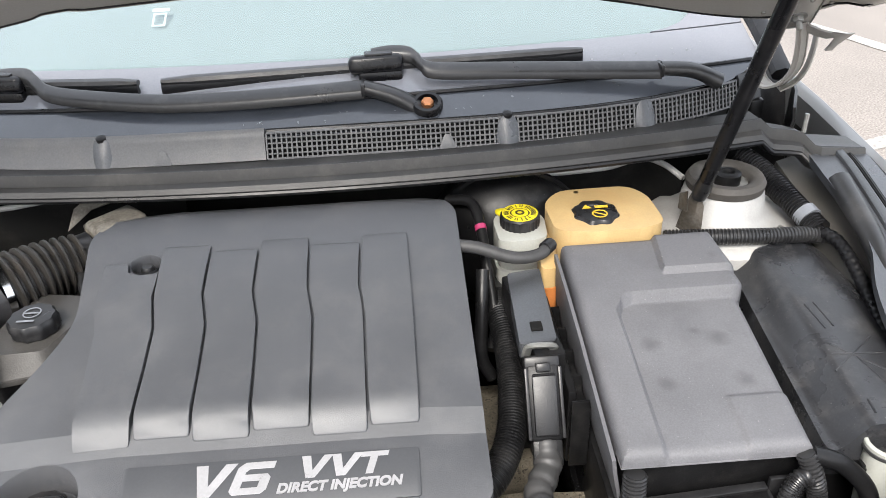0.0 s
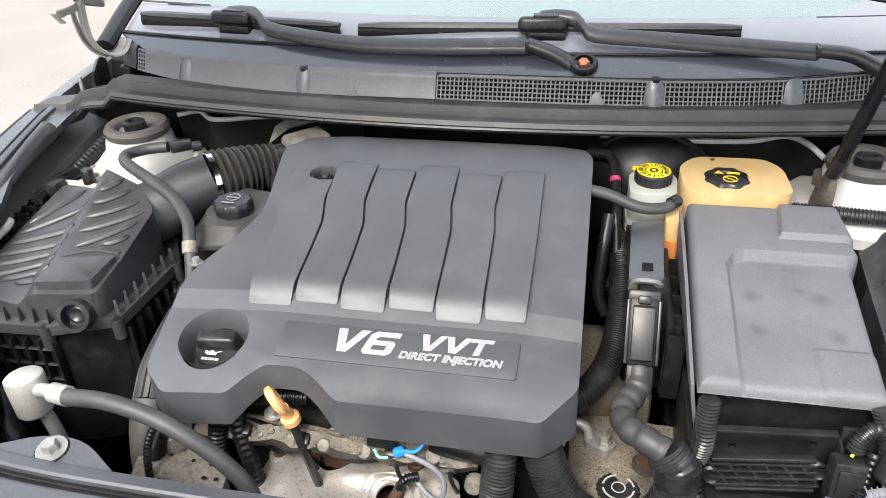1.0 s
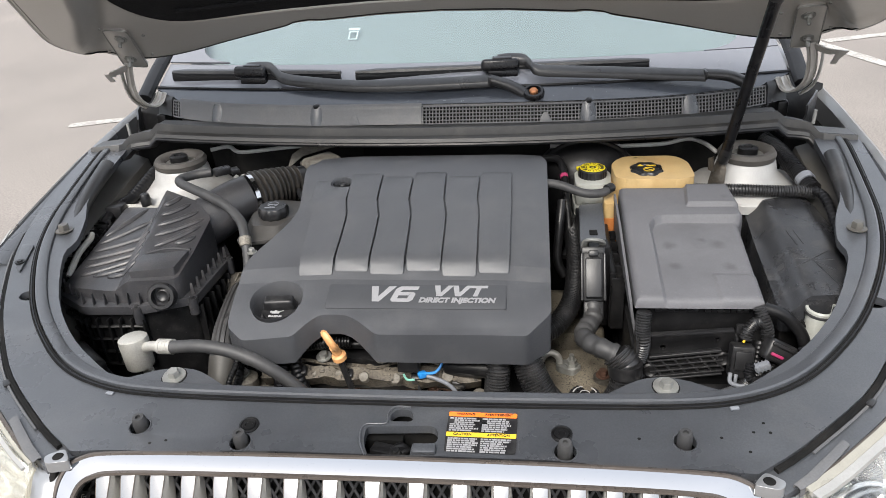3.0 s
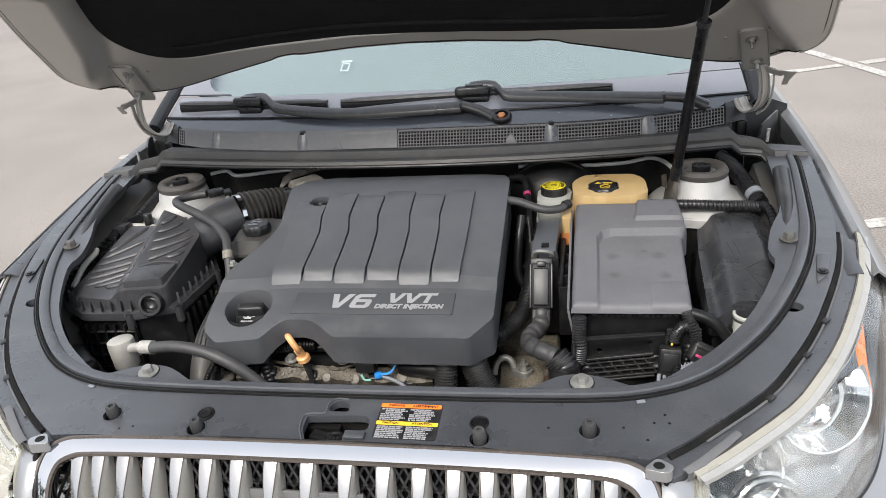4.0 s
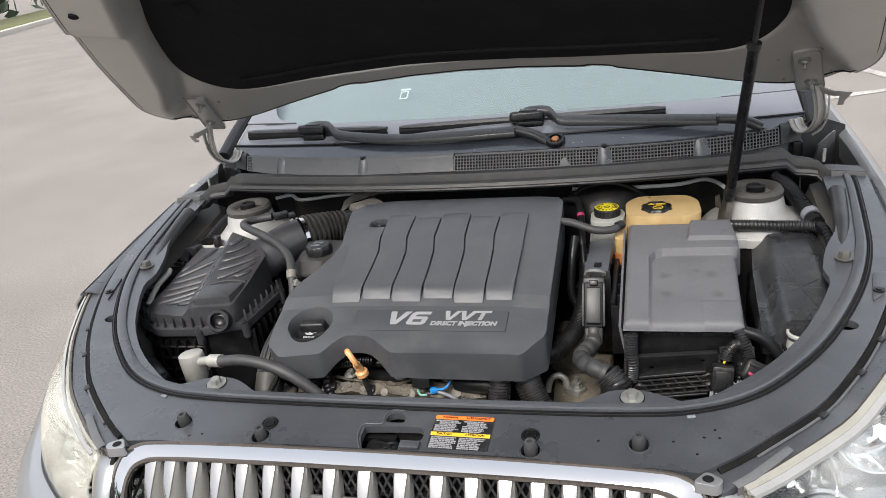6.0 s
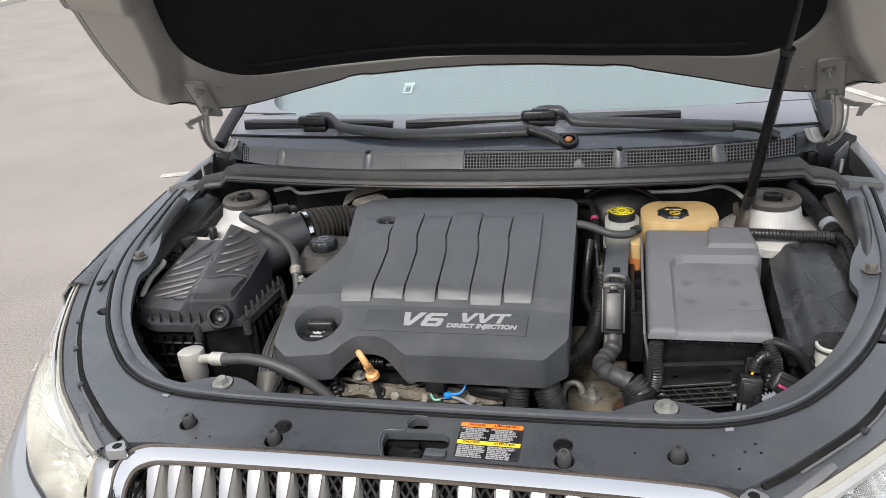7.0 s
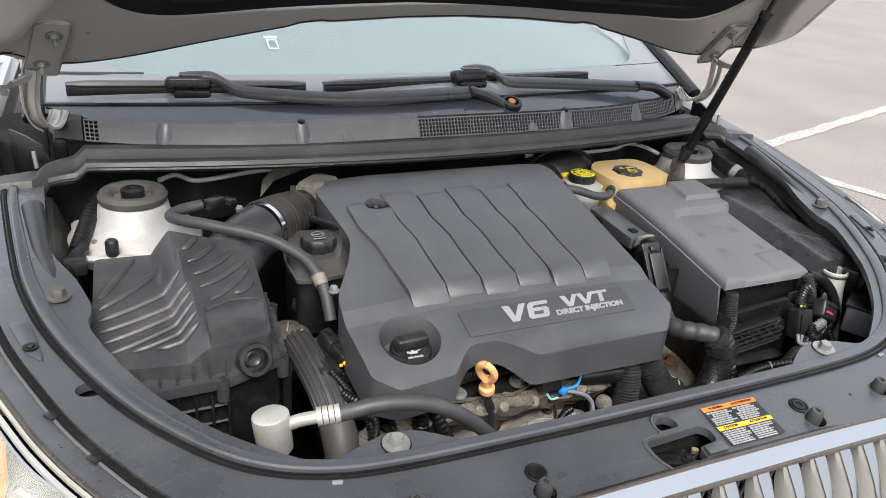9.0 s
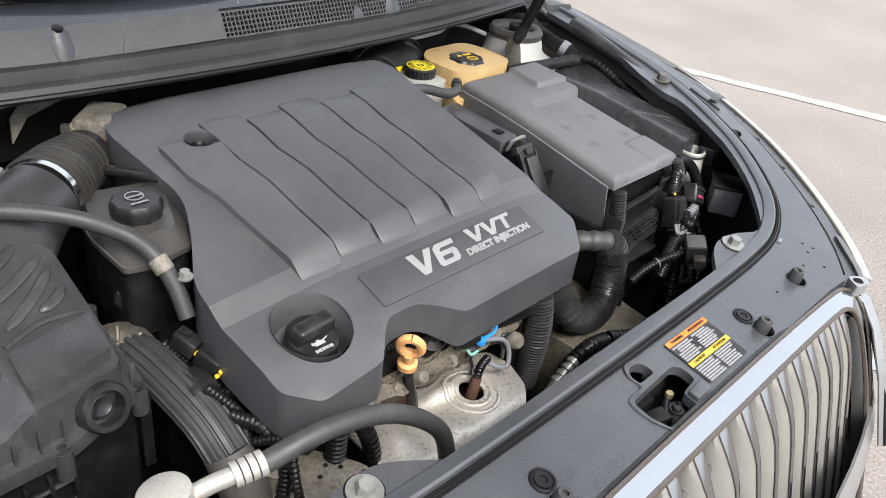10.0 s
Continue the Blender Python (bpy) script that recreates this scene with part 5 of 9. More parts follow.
HALF_IN = [(0.0, -0.772, 0.8160), (0.2, -0.772, 0.8150), (0.35, -0.773, 0.812), (0.393, -0.776, 0.806), (0.415, -0.786, 0.790), (0.424, -0.808, 0.750), (0.425, -0.850, 0.655), (0.410, -0.905, 0.50)]
top_out, top_in = smooth_curve(HALF_OUT, 5), smooth_curve(HALF_IN, 5)
top_out = [Vector((-p.x, p.y, p.z)) for p in top_out[:0:-1]] + top_out
top_in = [Vector((-p.x, p.y, p.z)) for p in top_in[:0:-1]] + top_in
down = Vector((0, 0.006, -0.008))
rows = [[p + down for p in top_out], [p + Vector((0, -0.001, -0.001)) for p in top_out]]
for t in (0.12, 0.5, 0.88):
    rows.append([a.lerp(b, t) + Vector((0, -0.0025, 0.004)) * (1.0 if t == 0.5 else 0.8) for a, b in zip(top_out, top_in)])
rows += [[p for p in top_in], [p + Vector((0, 0.004, -0.006)) for p in top_in], [p + Vector((0, 0.016, -0.006)) for p in top_in]]
part("surround", skin(rows), M_CHROME, grille, "wide chrome surround", 30)
part("outer_line", tube([p + Vector((0, -0.0025, 0.0015)) for p in top_out], 0.0030, 6, straight=True), M_OUTLINE, grille, "thin bronze outline")
part("inner_line", tube([a.lerp(b, 0.93) + Vector((0, -0.002, 0.0012)) for a, b in zip(top_out, top_in)], 0.0036, 6, straight=True), M_OUTLINE, grille, "thin bronze outline")
part("surround_gap", tube([p + Vector((0, 0.004, -0.003)) for p in top_out], 0.004, 6, straight=True), M_CAP, grille, "dark line round the chrome")
xs = [i * 0.042 - 0.42 for i in range(21)]
part("bottom_bar", tube([(x, grille_y(x) - 0.10, 0.50) for x in xs], 0.014, 8, straight=True), M_CHROME, grille)


def slat():
    """One deep fin: its front edge is a bright facet that narrows downwards."""
    body, face = [], []
    for z, y, w, d, k in ((0.812, 0.006, 0.0092, 0.010, 0.0100), (0.804, -0.001, 0.0092, 0.018, 0.0112), (0.788, -0.013, 0.0078, 0.028, 0.0130), (0.768, -0.026, 0.0055, 0.034, 0.0140), (0.750, -0.035, 0.0040, 0.036, 0.0145), (0.72, -0.046, 0.0038, 0.038, 0.0145), (0.60, -0.084, 0.0038, 0.038, 0.0145), (0.51, -0.110, 0.0038, 0.03, 0.0145)):
        body.append([(-k, y + d, z), (-(w + k) / 2 - 0.002, y + d * 0.4, z), (-w, y + 0.0012, z), (w, y + 0.0012, z), ((w + k) / 2 + 0.002, y + d * 0.4, z), (k, y + d, z)])
        face.append([(-w, y, z), (0, y - 0.0012, z), (w, y, z)])
    line = bmesh.new()
    for k in (0, 2):
        tube([Vector(row[k]) + Vector((0, -0.0006, 0)) for row in face], 0.0008, 5, straight=True, bm=line)
    return skin(body), skin(face, thickness=0.001), line


bodies, faces, lines = slat()
line_mesh = finish(lines, "edge_line", M_OUTLINE, 25)
body_mesh, face_mesh = finish(bodies, "slat", M_SATIN, 25), finish(faces, "slat_face", M_SLAT, 25)
for x in (0.0275, 0.081, 0.131, 0.178, 0.223, 0.266, 0.308, 0.348, 0.382):
    for side in (-1, 1):
        ob = part("slat", body_mesh, M_SATIN, grille)
        ob.location = (side * x, grille_y(x), 0)
        part("slat_face", face_mesh, M_SLAT, ob, "bright chrome edge")
        part("edge_line", line_mesh, M_OUTLINE, ob, "thin bronze outline")
# expanded mesh behind the slats
own = bmesh.new()
for i in range(-44, 45):
    for sgn in (1, -1):
        a = Vector((i * 0.014, -0.752, 0.812))
        b = a + Vector((sgn * 0.18, -0.085, -0.32))
        if abs(a.x) < 0.42 and abs(b.x) < 0.60:
            tube([a, b], 0.0024, 4, straight=True, bm=own)
tagged(part("mesh_insert", own, M_DUSTY, grille, "black diamond mesh"), kind="stuff")
# added sheet behind the mesh, coloured near-black for the shade between the slats
part("backing", skin([[(-0.42, -0.735, 0.812), (0.42, -0.735, 0.812)], [(-0.42, -0.82, 0.48), (0.42, -0.82, 0.48)]], thickness=0.004), M_VOID_SHADE, grille)
part("inner_plate", block((0.20, 0.006, 0.07), Matrix.Translation((-0.05, -0.785, 0.735)) @ Matrix.Rotation(radians(-12), 4, "X"), 0.002), M_COWL, grille, "grey plate behind the mesh")

# painted corners between grille and lamps
for side in (-1, 1):
    corner = thing("nose_corner", "silver painted corner panel between grille and headlight", "body panel", "nose corners", at=(side * 0.45, -0.8, 0.7))
    rows = [[(side * x, y, z) for x, y in ((0.445, -0.800 + k), (0.455, -0.806 + k), (0.472, -0.800 + k), (0.482, -0.79 + k))] for z, k in ((0.806, 0.035), (0.800, 0.018), (0.77, -0.008), (0.70, -0.045), (0.60, -0.085))]
    part("panel", skin(rows, thickness=0.003), M_PAINT, corner)
    joint = [(side * x, y, z) for x, y, z in ((0.4505, -0.762, 0.812), (0.4525, -0.790, 0.786), (0.4535, -0.815, 0.755), (0.455, -0.852, 0.69), (0.455, -0.89, 0.60))]
    part("panel_joint", tube(joint, 0.0055, 8), M_VOID_SHADE, corner, "dark joint")
    own = shell([rounded([(side * 0.421, -0.773), (side * 0.452, -0.780), (side * 0.461, -0.766), (side * 0.440, -0.750)], 0.008)], 0.831, 0.815, bevel=0.005, seg=3)
    part("corner_cap", own, M_PAINT, corner)
    part("cap_hole", lathe([(0.0072, 0), (0.006, 0.0010), (0, 0.0004)], 16, Matrix.Translation((side * 0.441, -0.766, 0.8312))), M_VOID_SHADE, corner)
    rows = []
    for p, q in (((0.466, -0.758, 0.824), (0.477, -0.767, 0.820)), ((0.486, -0.741, 0.827), (0.499, -0.752, 0.823)), ((0.518, -0.711, 0.832), (0.531, -0.721, 0.828)), ((0.539, -0.691, 0.8355), (0.551, -0.700, 0.8315))):
        P, Q = Vector((side * p[0], p[1], p[2])), Vector((side * q[0], q[1], q[2]))
        P = P.lerp(Q, 0.35)
        rows.append([P - Vector((0, 0, 0.012)), P, P.lerp(Q, 0.5) + Vector((0, 0, 0.0015)), Q, Q - Vector((0, 0, 0.012))])
    part("corner_plate", skin(rows, thickness=0.001), M_COWL, corner, "small silver plate")

# ---- headlights ----
U = [(0.482, -0.756, 0.811), (0.560, -0.686, 0.817), (0.650, -0.606, 0.824), (0.712, -0.545, 0.836), (0.750, -0.478, 0.848), (0.774, -0.412, 0.860), (0.794, -0.330, 0.874), (0.808, -0.250, 0.888)]
L = [(0.482, -0.822, 0.690), (0.560, -0.783, 0.694), (0.626, -0.742, 0.698), (0.700, -0.682, 0.702), (0.752, -0.610, 0.710), (0.786, -0.520, 0.735), (0.812, -0.410, 0.785), (0.826, -0.270, 0.862)]
for side in (-1, 1):
    lamp = thing("headlight", "clear headlight with chrome bowls and an amber marker" if side > 0 else "yellowed cloudy headlight with chrome bowls behind the lens", "headlight", "headlights", at=(side * 0.66, -0.65, 0.7))
    up = smooth_curve([(side * x, y, z) for x, y, z in U], 4)
    lo = smooth_curve([(side * x, y, z) for x, y, z in L], 4)
    rows = []
    for t in (0, 0.06, 0.2, 0.4, 0.6, 0.8, 0.94, 1.0):
        row = []
        for a, b in zip(up, lo):
            p = a.lerp(b, t)
            out = Vector((side * 0.45, -0.72, 0.35)).normalized() * 0.022 * math.sin(math.pi * t)
            row.append(p + out)
        rows.append(row)
    lens = part("lens", skin(rows, thickness=0.002), M_LENS_MILK if side < 0 else M_LENS_CLEAR, lamp, "yellowed cloudy lens" if side < 0 else "clear plastic lens", 60)
    lens.visible_shadow = False
    rows = []
    for t in (0, 0.03, 0.3, 0.6, 0.97, 1.0):
        depth = 0.0 if t in (0, 1.0) else (0.03 if t in (0.03, 0.97) else 0.075)
        rows.append([a.lerp(b, t) + Vector((-side * 0.45, 0.55, -0.55)).normalized() * depth for a, b in zip(up, lo)])
    part("housing", skin(rows, thickness=0.003), M_RESIN, lamp, "bright reflector housing", 30)
    part("lower_rim", tube(lo, 0.004, 8, straight=True), M_CAP, lamp, "dark lower gasket")
    sill = [[p + Vector((0, 0, -0.003)) for p in lo], [p + Vector((side * 0.012, -0.012, -0.006)) for p in lo], [p + Vector((side * 0.035, -0.035, -0.030)) for p in lo], [Vector((p.x + side * 0.055, p.y - 0.055, min(p.z - 0.10, 0.66))) for p in lo]]
    part("lamp_sill", skin(sill, thickness=-0.003), M_PAINT, car, "silver painted skin below the headlight", 50)
    # the bowls end at a plane that runs along the lens's upper edge into the car
    along = (up[13] - up[5]).normalized()
    cut_n = along.cross(Vector((-side * 0.25, 0.45, -0.85))).normalized() * (1 if side < 0 else -1)
    if cut_n.dot(up[9] - lo[9]) < 0:
        cut_n = -cut_n

    def below(own):
        bmesh.ops.bisect_plane(own, geom=own.verts[:] + own.edges[:] + own.faces[:], plane_co=up[9] - cut_n * 0.010, plane_no=cut_n, clear_outer=True)
        return own

    for k, (c, r) in enumerate((((0.556, -0.680, 0.758), 0.050), ((0.592, -0.724, 0.716), 0.042), ((0.684, -0.560, 0.788), 0.070))):
        m = orient((side * c[0], c[1], c[2]), (side * (0.12 + 0.12 * k), -0.85, 0.35))
        bowl = part("bowl", below(lathe([(0, -0.05), (r * 0.45, -0.045), (r * 0.85, -0.018), (r, 0.004), (r * 1.04, 0.010), (r * 1.08, 0.004), (r * 1.08, -0.02)], 96, m, lobes=32, lobe_depth=0.012)), M_BOWL, lamp, "chrome bowl")
        part("bulb_shade", below(lathe([(r * 0.20, -0.05), (r * 0.20, -0.012), (r * 0.14, -0.004), (0, -0.003)], 20, m)), M_BOWL, bowl)
        part("bezel", below(lathe([(r * 1.03, 0.002), (r * 1.05, 0.010), (r * 1.09, 0.011), (r * 1.12, 0.004), (r * 1.12, -0.01)], 64, m)), M_BOWL, bowl)
        part("inner_ring", below(lathe([(r * 0.62, -0.036), (r * 0.66, -0.020), (r * 0.72, -0.020), (r * 0.74, -0.03)], 32, m)), M_BOWL, bowl)
        part("step_ring", below(lathe([(r * 1.12, -0.012), (r * 1.13, -0.004), (r * 1.22, -0.006), (r * 1.24, -0.02)], 64, m)), M_RESIN, bowl)
        part("outer_step", below(lathe([(r * 1.25, -0.02), (r * 1.26, -0.012), (r * 1.36, -0.016), (r * 1.38, -0.03)], 64, m)), M_BOWL, bowl)
    marker = [[(side * x, y, z) for x, y, z in ((0.776, -0.345, 0.868), (0.767, -0.393, 0.858), (0.753, -0.452, 0.843), (0.752, -0.500, 0.812), (0.757, -0.525, 0.786))], [(side * x, y, z) for x, y, z in ((0.788, -0.345, 0.856), (0.781, -0.385, 0.848), (0.771, -0.448, 0.822), (0.766, -0.490, 0.800), (0.767, -0.520, 0.778))]]
    part("amber_marker", skin(marker, thickness=0.004), M_AMBER, lamp, "amber marker")
    inward = (up[2] - up[0]).normalized()
    for k in range(5):
        a, b = up[0] + inward * (0.003 + 0.0062 * k), lo[0] + inward * (0.003 + 0.0062 * k)
        sunk = Vector((0, 0.006, -0.004))
        part("flute", tube([a + sunk, a.lerp(b, 0.5) + sunk + Vector((0, -0.012, 0.006)), b + sunk], 0.0031, 8), M_RIM, lamp, "cream fluted strip")
    edge = [p for p in right if -0.745 < p.y < -0.21]
    part("trim_line", tube([(side * (p.x + 0.0295), p.y - 0.022, shield_z(0, p.y) - 0.0125) for p in edge], 0.0030, 6, straight=True), M_OUTLINE, lamp)
    for name, d, drop, w, mat, word in (("lens_edge", 0.0335, 0.0135, 0.0024, M_RIM, "aged cream lens edge"), ("lens_band", 0.0405, 0.0170, 0.0032, M_LENS_EDGE, "clear thick lens edge")):
        rows = []
        for u, h in ((-1.0, -0.004), (-0.8, 0.0), (0.8, -0.0012), (1.0, -0.005)):
            rows.append([(side * (p.x + d + u * w * 0.75), p.y - 0.8 * d + 0.001 - u * w * 0.6, shield_z(0, p.y) - drop + h) for p in edge])
        part(name, skin(rows, thickness=0.003), mat, lamp, word, 30)
# ---- engine cover ----
cover = thing("engine_cover", "dark grey plastic V6 engine cover with raised ribs", "engine cover", at=(-0.05, -0.3, 0.8))
COVER_Z = [(-0.56, 0.812), (-0.50, 0.832), (-0.47, 0.845), (-0.44, 0.857), (-0.40, 0.868), (-0.376, 0.873), (-0.350, 0.886), (-0.12, 0.937), (-0.05, 0.953), (-0.02, 0.955), (0.02, 0.940)]


def cover_z(x, y):
    return lerp(COVER_Z, y) - 0.012 * max(0.0, (abs(x + 0.03) - 0.16)) / 0.16


CV = [(-0.245, 0.000), (0.165, -0.004), (0.192, -0.035), (0.194, -0.25), (0.196, -0.440), (0.158, -0.484), (-0.075, -0.486), (-0.108, -0.462), (-0.128, -0.452), (-0.170, -0.452), (-0.186, -0.466), (-0.208, -0.490),
      (-0.290, -0.493), (-0.322, -0.466), (-0.330, -0.370), (-0.326, -0.318), (-0.290, -0.255), (-0.266, -0.197), (-0.288, -0.045)]
cv = rounded(CV, [0.03, 0.03, 0.02, 0.02, 0.009, 0.009, 0.008, 0.012, 0.012, 0.012, 0.010, 0.008, 0.009, 0.009, 0.02, 0.02, 0.03, 0.03, 0.03])
OIL = (-0.249, -0.420)
oil_hole = round_hole(OIL[0], OIL[1], 0.043, 28, 1.02)
dot = round_hole(-0.198, -0.119, 0.0185, 20, 0.8)


def cover_low(x, y):
    arch = 0.030 * max(0.0, 1 - ((x + 0.147) / 0.062) ** 2)
    return cover_z(x, -0.486) - 0.052 + arch + max(0.0, y + 0.44) * 0.22


part("body", shell([cv, oil_hole, dot], cover_z, cover_low, cuts=(-0.05, -0.02, -0.12, -0.2, -0.28, -0.350, -0.376, -0.40, -0.44, -0.47), cuts_x=(-0.27, -0.22, -0.18, -0.03, 0.1, 0.14, 0.17), bevel=0.0032, seg=2), M_COVER, cover, angle=13)
RX = [(-0.251, -0.249, -0.2365, -0.2255), (-0.1835, -0.178, -0.168, -0.1655), (-0.1205, -0.1195, -0.1085, -0.105), (-0.0600, -0.0600, -0.0500, -0.0440), (0.0025, 0.005, 0.0135, 0.017), (0.0675, 0.066, 0.072, 0.0765), (0.1275, 0.1285, 0.1295, 0.130)]
for i in range(6):
    back = (-0.113, -0.090, -0.104, -0.088, -0.104, -0.090)[i]
    front = (-0.368, -0.362, -0.367, -0.361, -0.370, -0.364)[i]
    ys = (back, -0.178, -0.226, front)
    g = 0.0016
    poly = [(RX[i][k] + g, ys[k]) for k in range(4)] + [(RX[i + 1][k] - g, ys[k]) for k in (3, 2, 1, 0)]
    loops = [rounded(poly, 0.004, 2)]
    lift = lambda x, y: cover_z(x, y) + 0.0078 - 0.005 * max(0, min(1, (y + 0.13) / 0.04)) + 0.003 * max(0, min(1, (-0.30 - y) / 0.04)) - 0.0100 * max(0, min(1, (front + 0.020 - y) / 0.020))
    if i == 0:
        poly = [(RX[0][k] + g, ys[k]) for k in range(4)] + [(RX[1][k] - g, ys[k]) for k in (3, 2, 1)] + [(-0.179, -0.140), (-0.200, -0.141), (-0.217, -0.134), (-0.221, -0.113)]
        loops = [rounded(poly, 0.003, 2)]
    part("rib", shell(loops, lift, lambda x, y: cover_z(x, y) - 0.002, cuts=(-0.13, -0.2, -0.28, -0.33, front + 0.020, front + 0.010), bevel=0.0020, seg=2), M_COVER, cover)
# recess round the small stud hole
dz = cover_z(-0.198, -0.119)
part("stud_well", lathe([(0.0195, 0.006), (0.018, 0.004), (0.0175, -0.014), (0, -0.016)], 24, Matrix.Translation((-0.198, -0.119, dz)) @ Matrix.Rotation(radians(12), 4, "X") @ Matrix.Diagonal((1, 0.85, 1, 1))), M_COVER, cover)
part("stud", lathe([(0.0095, -0.015), (0.009, -0.004), (0.006, 0.001), (0, 0.001)], 16, Matrix.Translation((-0.198, -0.119, dz))), M_CAP, cover)
# oil filler well
oz = cover_z(*OIL)
tilt = Matrix.Translation((OIL[0], OIL[1], oz)) @ Matrix.Rotation(math.atan(0.24), 4, "X")
part("filler_well", lathe([(0.0445, 0.002), (0.043, -0.002), (0.040, -0.022), (0.036, -0.036), (0.0, -0.038)], 32, tilt), M_COVER_WEAVE, cover)
# badge plate and lettering
PM = Matrix.Translation((-0.019, -0.4165, cover_z(-0.019, -0.4165) + 0.0012)) @ Matrix.Rotation(math.atan2(0.02, 0.07), 4, "X")
part("badge_plate", join(None, shell([rounded([(-0.146, -0.026), (0.145, -0.026), (0.145, 0.026), (-0.146, 0.026)], 0.004)], 0.0012, -0.004, bevel=0.0008), PM), M_PLATE, cover, "darker badge plate")
GLYPHS = {
    "V": ([(0, 1), (0.29, 1), (0.50, 0.33), (0.71, 1), (1, 1), (0.64, 0), (0.36, 0)], None),
    "6": ([(0.12, 0), (0.88, 0), (1, 0.12), (1, 0.50), (0.88, 0.62), (0.27, 0.62), (0.27, 0.70), (0.35, 0.78), (1.0, 0.78), (1.0, 1), (0.16, 1), (0, 0.84), (0, 0.12)], [(0.27, 0.21), (0.27, 0.41), (0.73, 0.41), (0.73, 0.21)]),
    "T": ([(0, 1), (0, 0.77), (0.36, 0.77), (0.36, 0), (0.64, 0), (0.64, 0.77), (1, 0.77), (1, 1)][::-1], None),
}


def badge_word(name, word, x, y, height, widths, gap):
    """Heavy slanted letters of the badge, each a raised plate with a bevelled edge."""
    own = None
    for ch, w in zip(word, widths):
        loops = [[(x + px * w + 0.30 * py * height, y + py * height) for px, py in loop] for loop in GLYPHS[ch] if loop]
        own = shell(loops, 0.0016, -0.0006, bevel=0.0003, seg=1, bm=own)
        x += w + gap
    part(name, join(None, own, PM), M_BADGE, cover)


badge_word("v6_letters", "V6", -0.085, -0.0115, 0.0335, (0.041, 0.036), 0.002)
badge_word("vvt_letters", "VVT", 0.0215, 0.0010, 0.0235, (0.0315, 0.0315, 0.0270), -0.0015)
letters("direct_injection_letters", "DIRECT INJECTION", 0.0135, PM @ Matrix.Translation((0.066, -0.0085, 0.0016)), M_BADGE, cover, 0.2, 1.04, 0.0006, 0.00062)

cap = thing("oil_cap", "black oil filler cap with a white oil-can mark", "cap", at=(OIL[0], OIL[1], oz - 0.035))
CM = tilt @ Matrix.Translation((0.002, -0.003, -0.030)) @ Matrix.Diagonal((0.98, 0.98, 1.1, 1))
part("cap_body", lathe([(0.031, 0), (0.031, 0.012), (0.029, 0.015), (0.0, 0.016)], 32, CM, lobes=16, lobe_depth=0.03), M_CAP, cap)
part("grip", block((0.056, 0.022, 0.018), CM @ Matrix.Translation((0, 0.004, 0.022)) @ Matrix.Rotation(radians(4), 4, "Z"), 0.004, 3, taper=0.85), M_CAP, cap)
mk = CM @ Matrix.Translation((-0.002, -0.0145, 0.0168))
own = join(None, flat_rect(-0.007, -0.002, 0.006, 0.003, 0.0008), mk)
join(own, flat_rect(-0.003, 0.003, 0.001, 0.005, 0.0008), mk)
join(own, join(None, flat_rect(0.006, 0.0, 0.013, 0.0014, 0.0008), mk @ Matrix.Rotation(radians(18), 4, "Z")))
join(own, flat_rect(-0.010, 0.0, -0.0075, 0.004, 0.0008), mk)
part("oil_can_mark", own, M_WHITE, cap)
letters("grade_letters", "SAE 5W-30", 0.0050, CM @ Matrix.Translation((-0.002, -0.0225, 0.0168)), M_WHITE, cap, 0, 0.95, 0.0004, 0.0003)

# ---- battery and its cover ----
bat = thing("battery_cover", "chalky grey plastic battery cover with dark spots", "battery cover", at=(0.42, -0.23, 0.8))
BATZ = [(-0.43, 0.866), (-0.30, 0.889), (-0.21, 0.904), (-0.10, 0.914), (-0.05, 0.914)]
BAT_LEFT, BAT_RIGHT, BAT_FRONT, BAT_BACK = [(-0.423, 0.325), (-0.090, 0.327)], [(-0.422, 0.518), (-0.205, 0.522), (-0.190, 0.531), (-0.090, 0.522)], -0.422, -0.090


def bat_z(x, y):
    """The lid's top: a raised margin and rear terrace round a sunken field, a pad at two corners, and well rounded edges."""
    top = lerp(BATZ, y)
    field = lerp([(-0.43, 0.8625), (-0.30, 0.8785), (-0.20, 0.891)], y)
    corner = 0.012 * max(0.0, 1 - abs(x - 0.372) / 0.02) * max(0.0, 1 - abs(y + 0.205) / 0.02)
    z = top + (field - top) * ease((x - 0.366 - corner) / 0.007) * ease((-0.196 - y - corner) / 0.008)
    z += 0.0075 * ease((x - 0.447 - 0.1 * (y + 0.06)) / 0.005) * ease((y + 0.170) / 0.006)
    z += 0.0032 * ease((x - 0.450) / 0.007) * ease((-0.350 - y) / 0.007)
    d = min(x - lerp(BAT_LEFT, y), lerp(BAT_RIGHT, y) - x, y - BAT_FRONT, BAT_BACK - y)
    r = 0.011
    return z - (r - math.sqrt(max(0.0, r * r - (r - d) ** 2)) if d < r else 0.0)


def spread(a, b, n):
    """Values from a to b, packed at both ends."""
    inner = [i / n for i in range(1, n)]
    return [a + (b - a) * t for t in [0, 0.004, 0.012, 0.024, 0.038] + [0.038 + 0.924 * t for t in inner] + [0.962, 0.976, 0.988, 0.996, 1.0]]


rows = []
for y in spread(BAT_BACK, BAT_FRONT, 150):
    rows.append([Vector((x, y, bat_z(x, y))) for x in spread(lerp(BAT_LEFT, y), lerp(BAT_RIGHT, y), 90)])
own = skin(rows)
rim = rows[0] + [r[-1] for r in rows[1:]] + rows[-1][-2::-1] + [r[0] for r in rows[-2:0:-1]]
mid = Vector((0.423, -0.256, 0))
skirt = [[p for p in rim]]
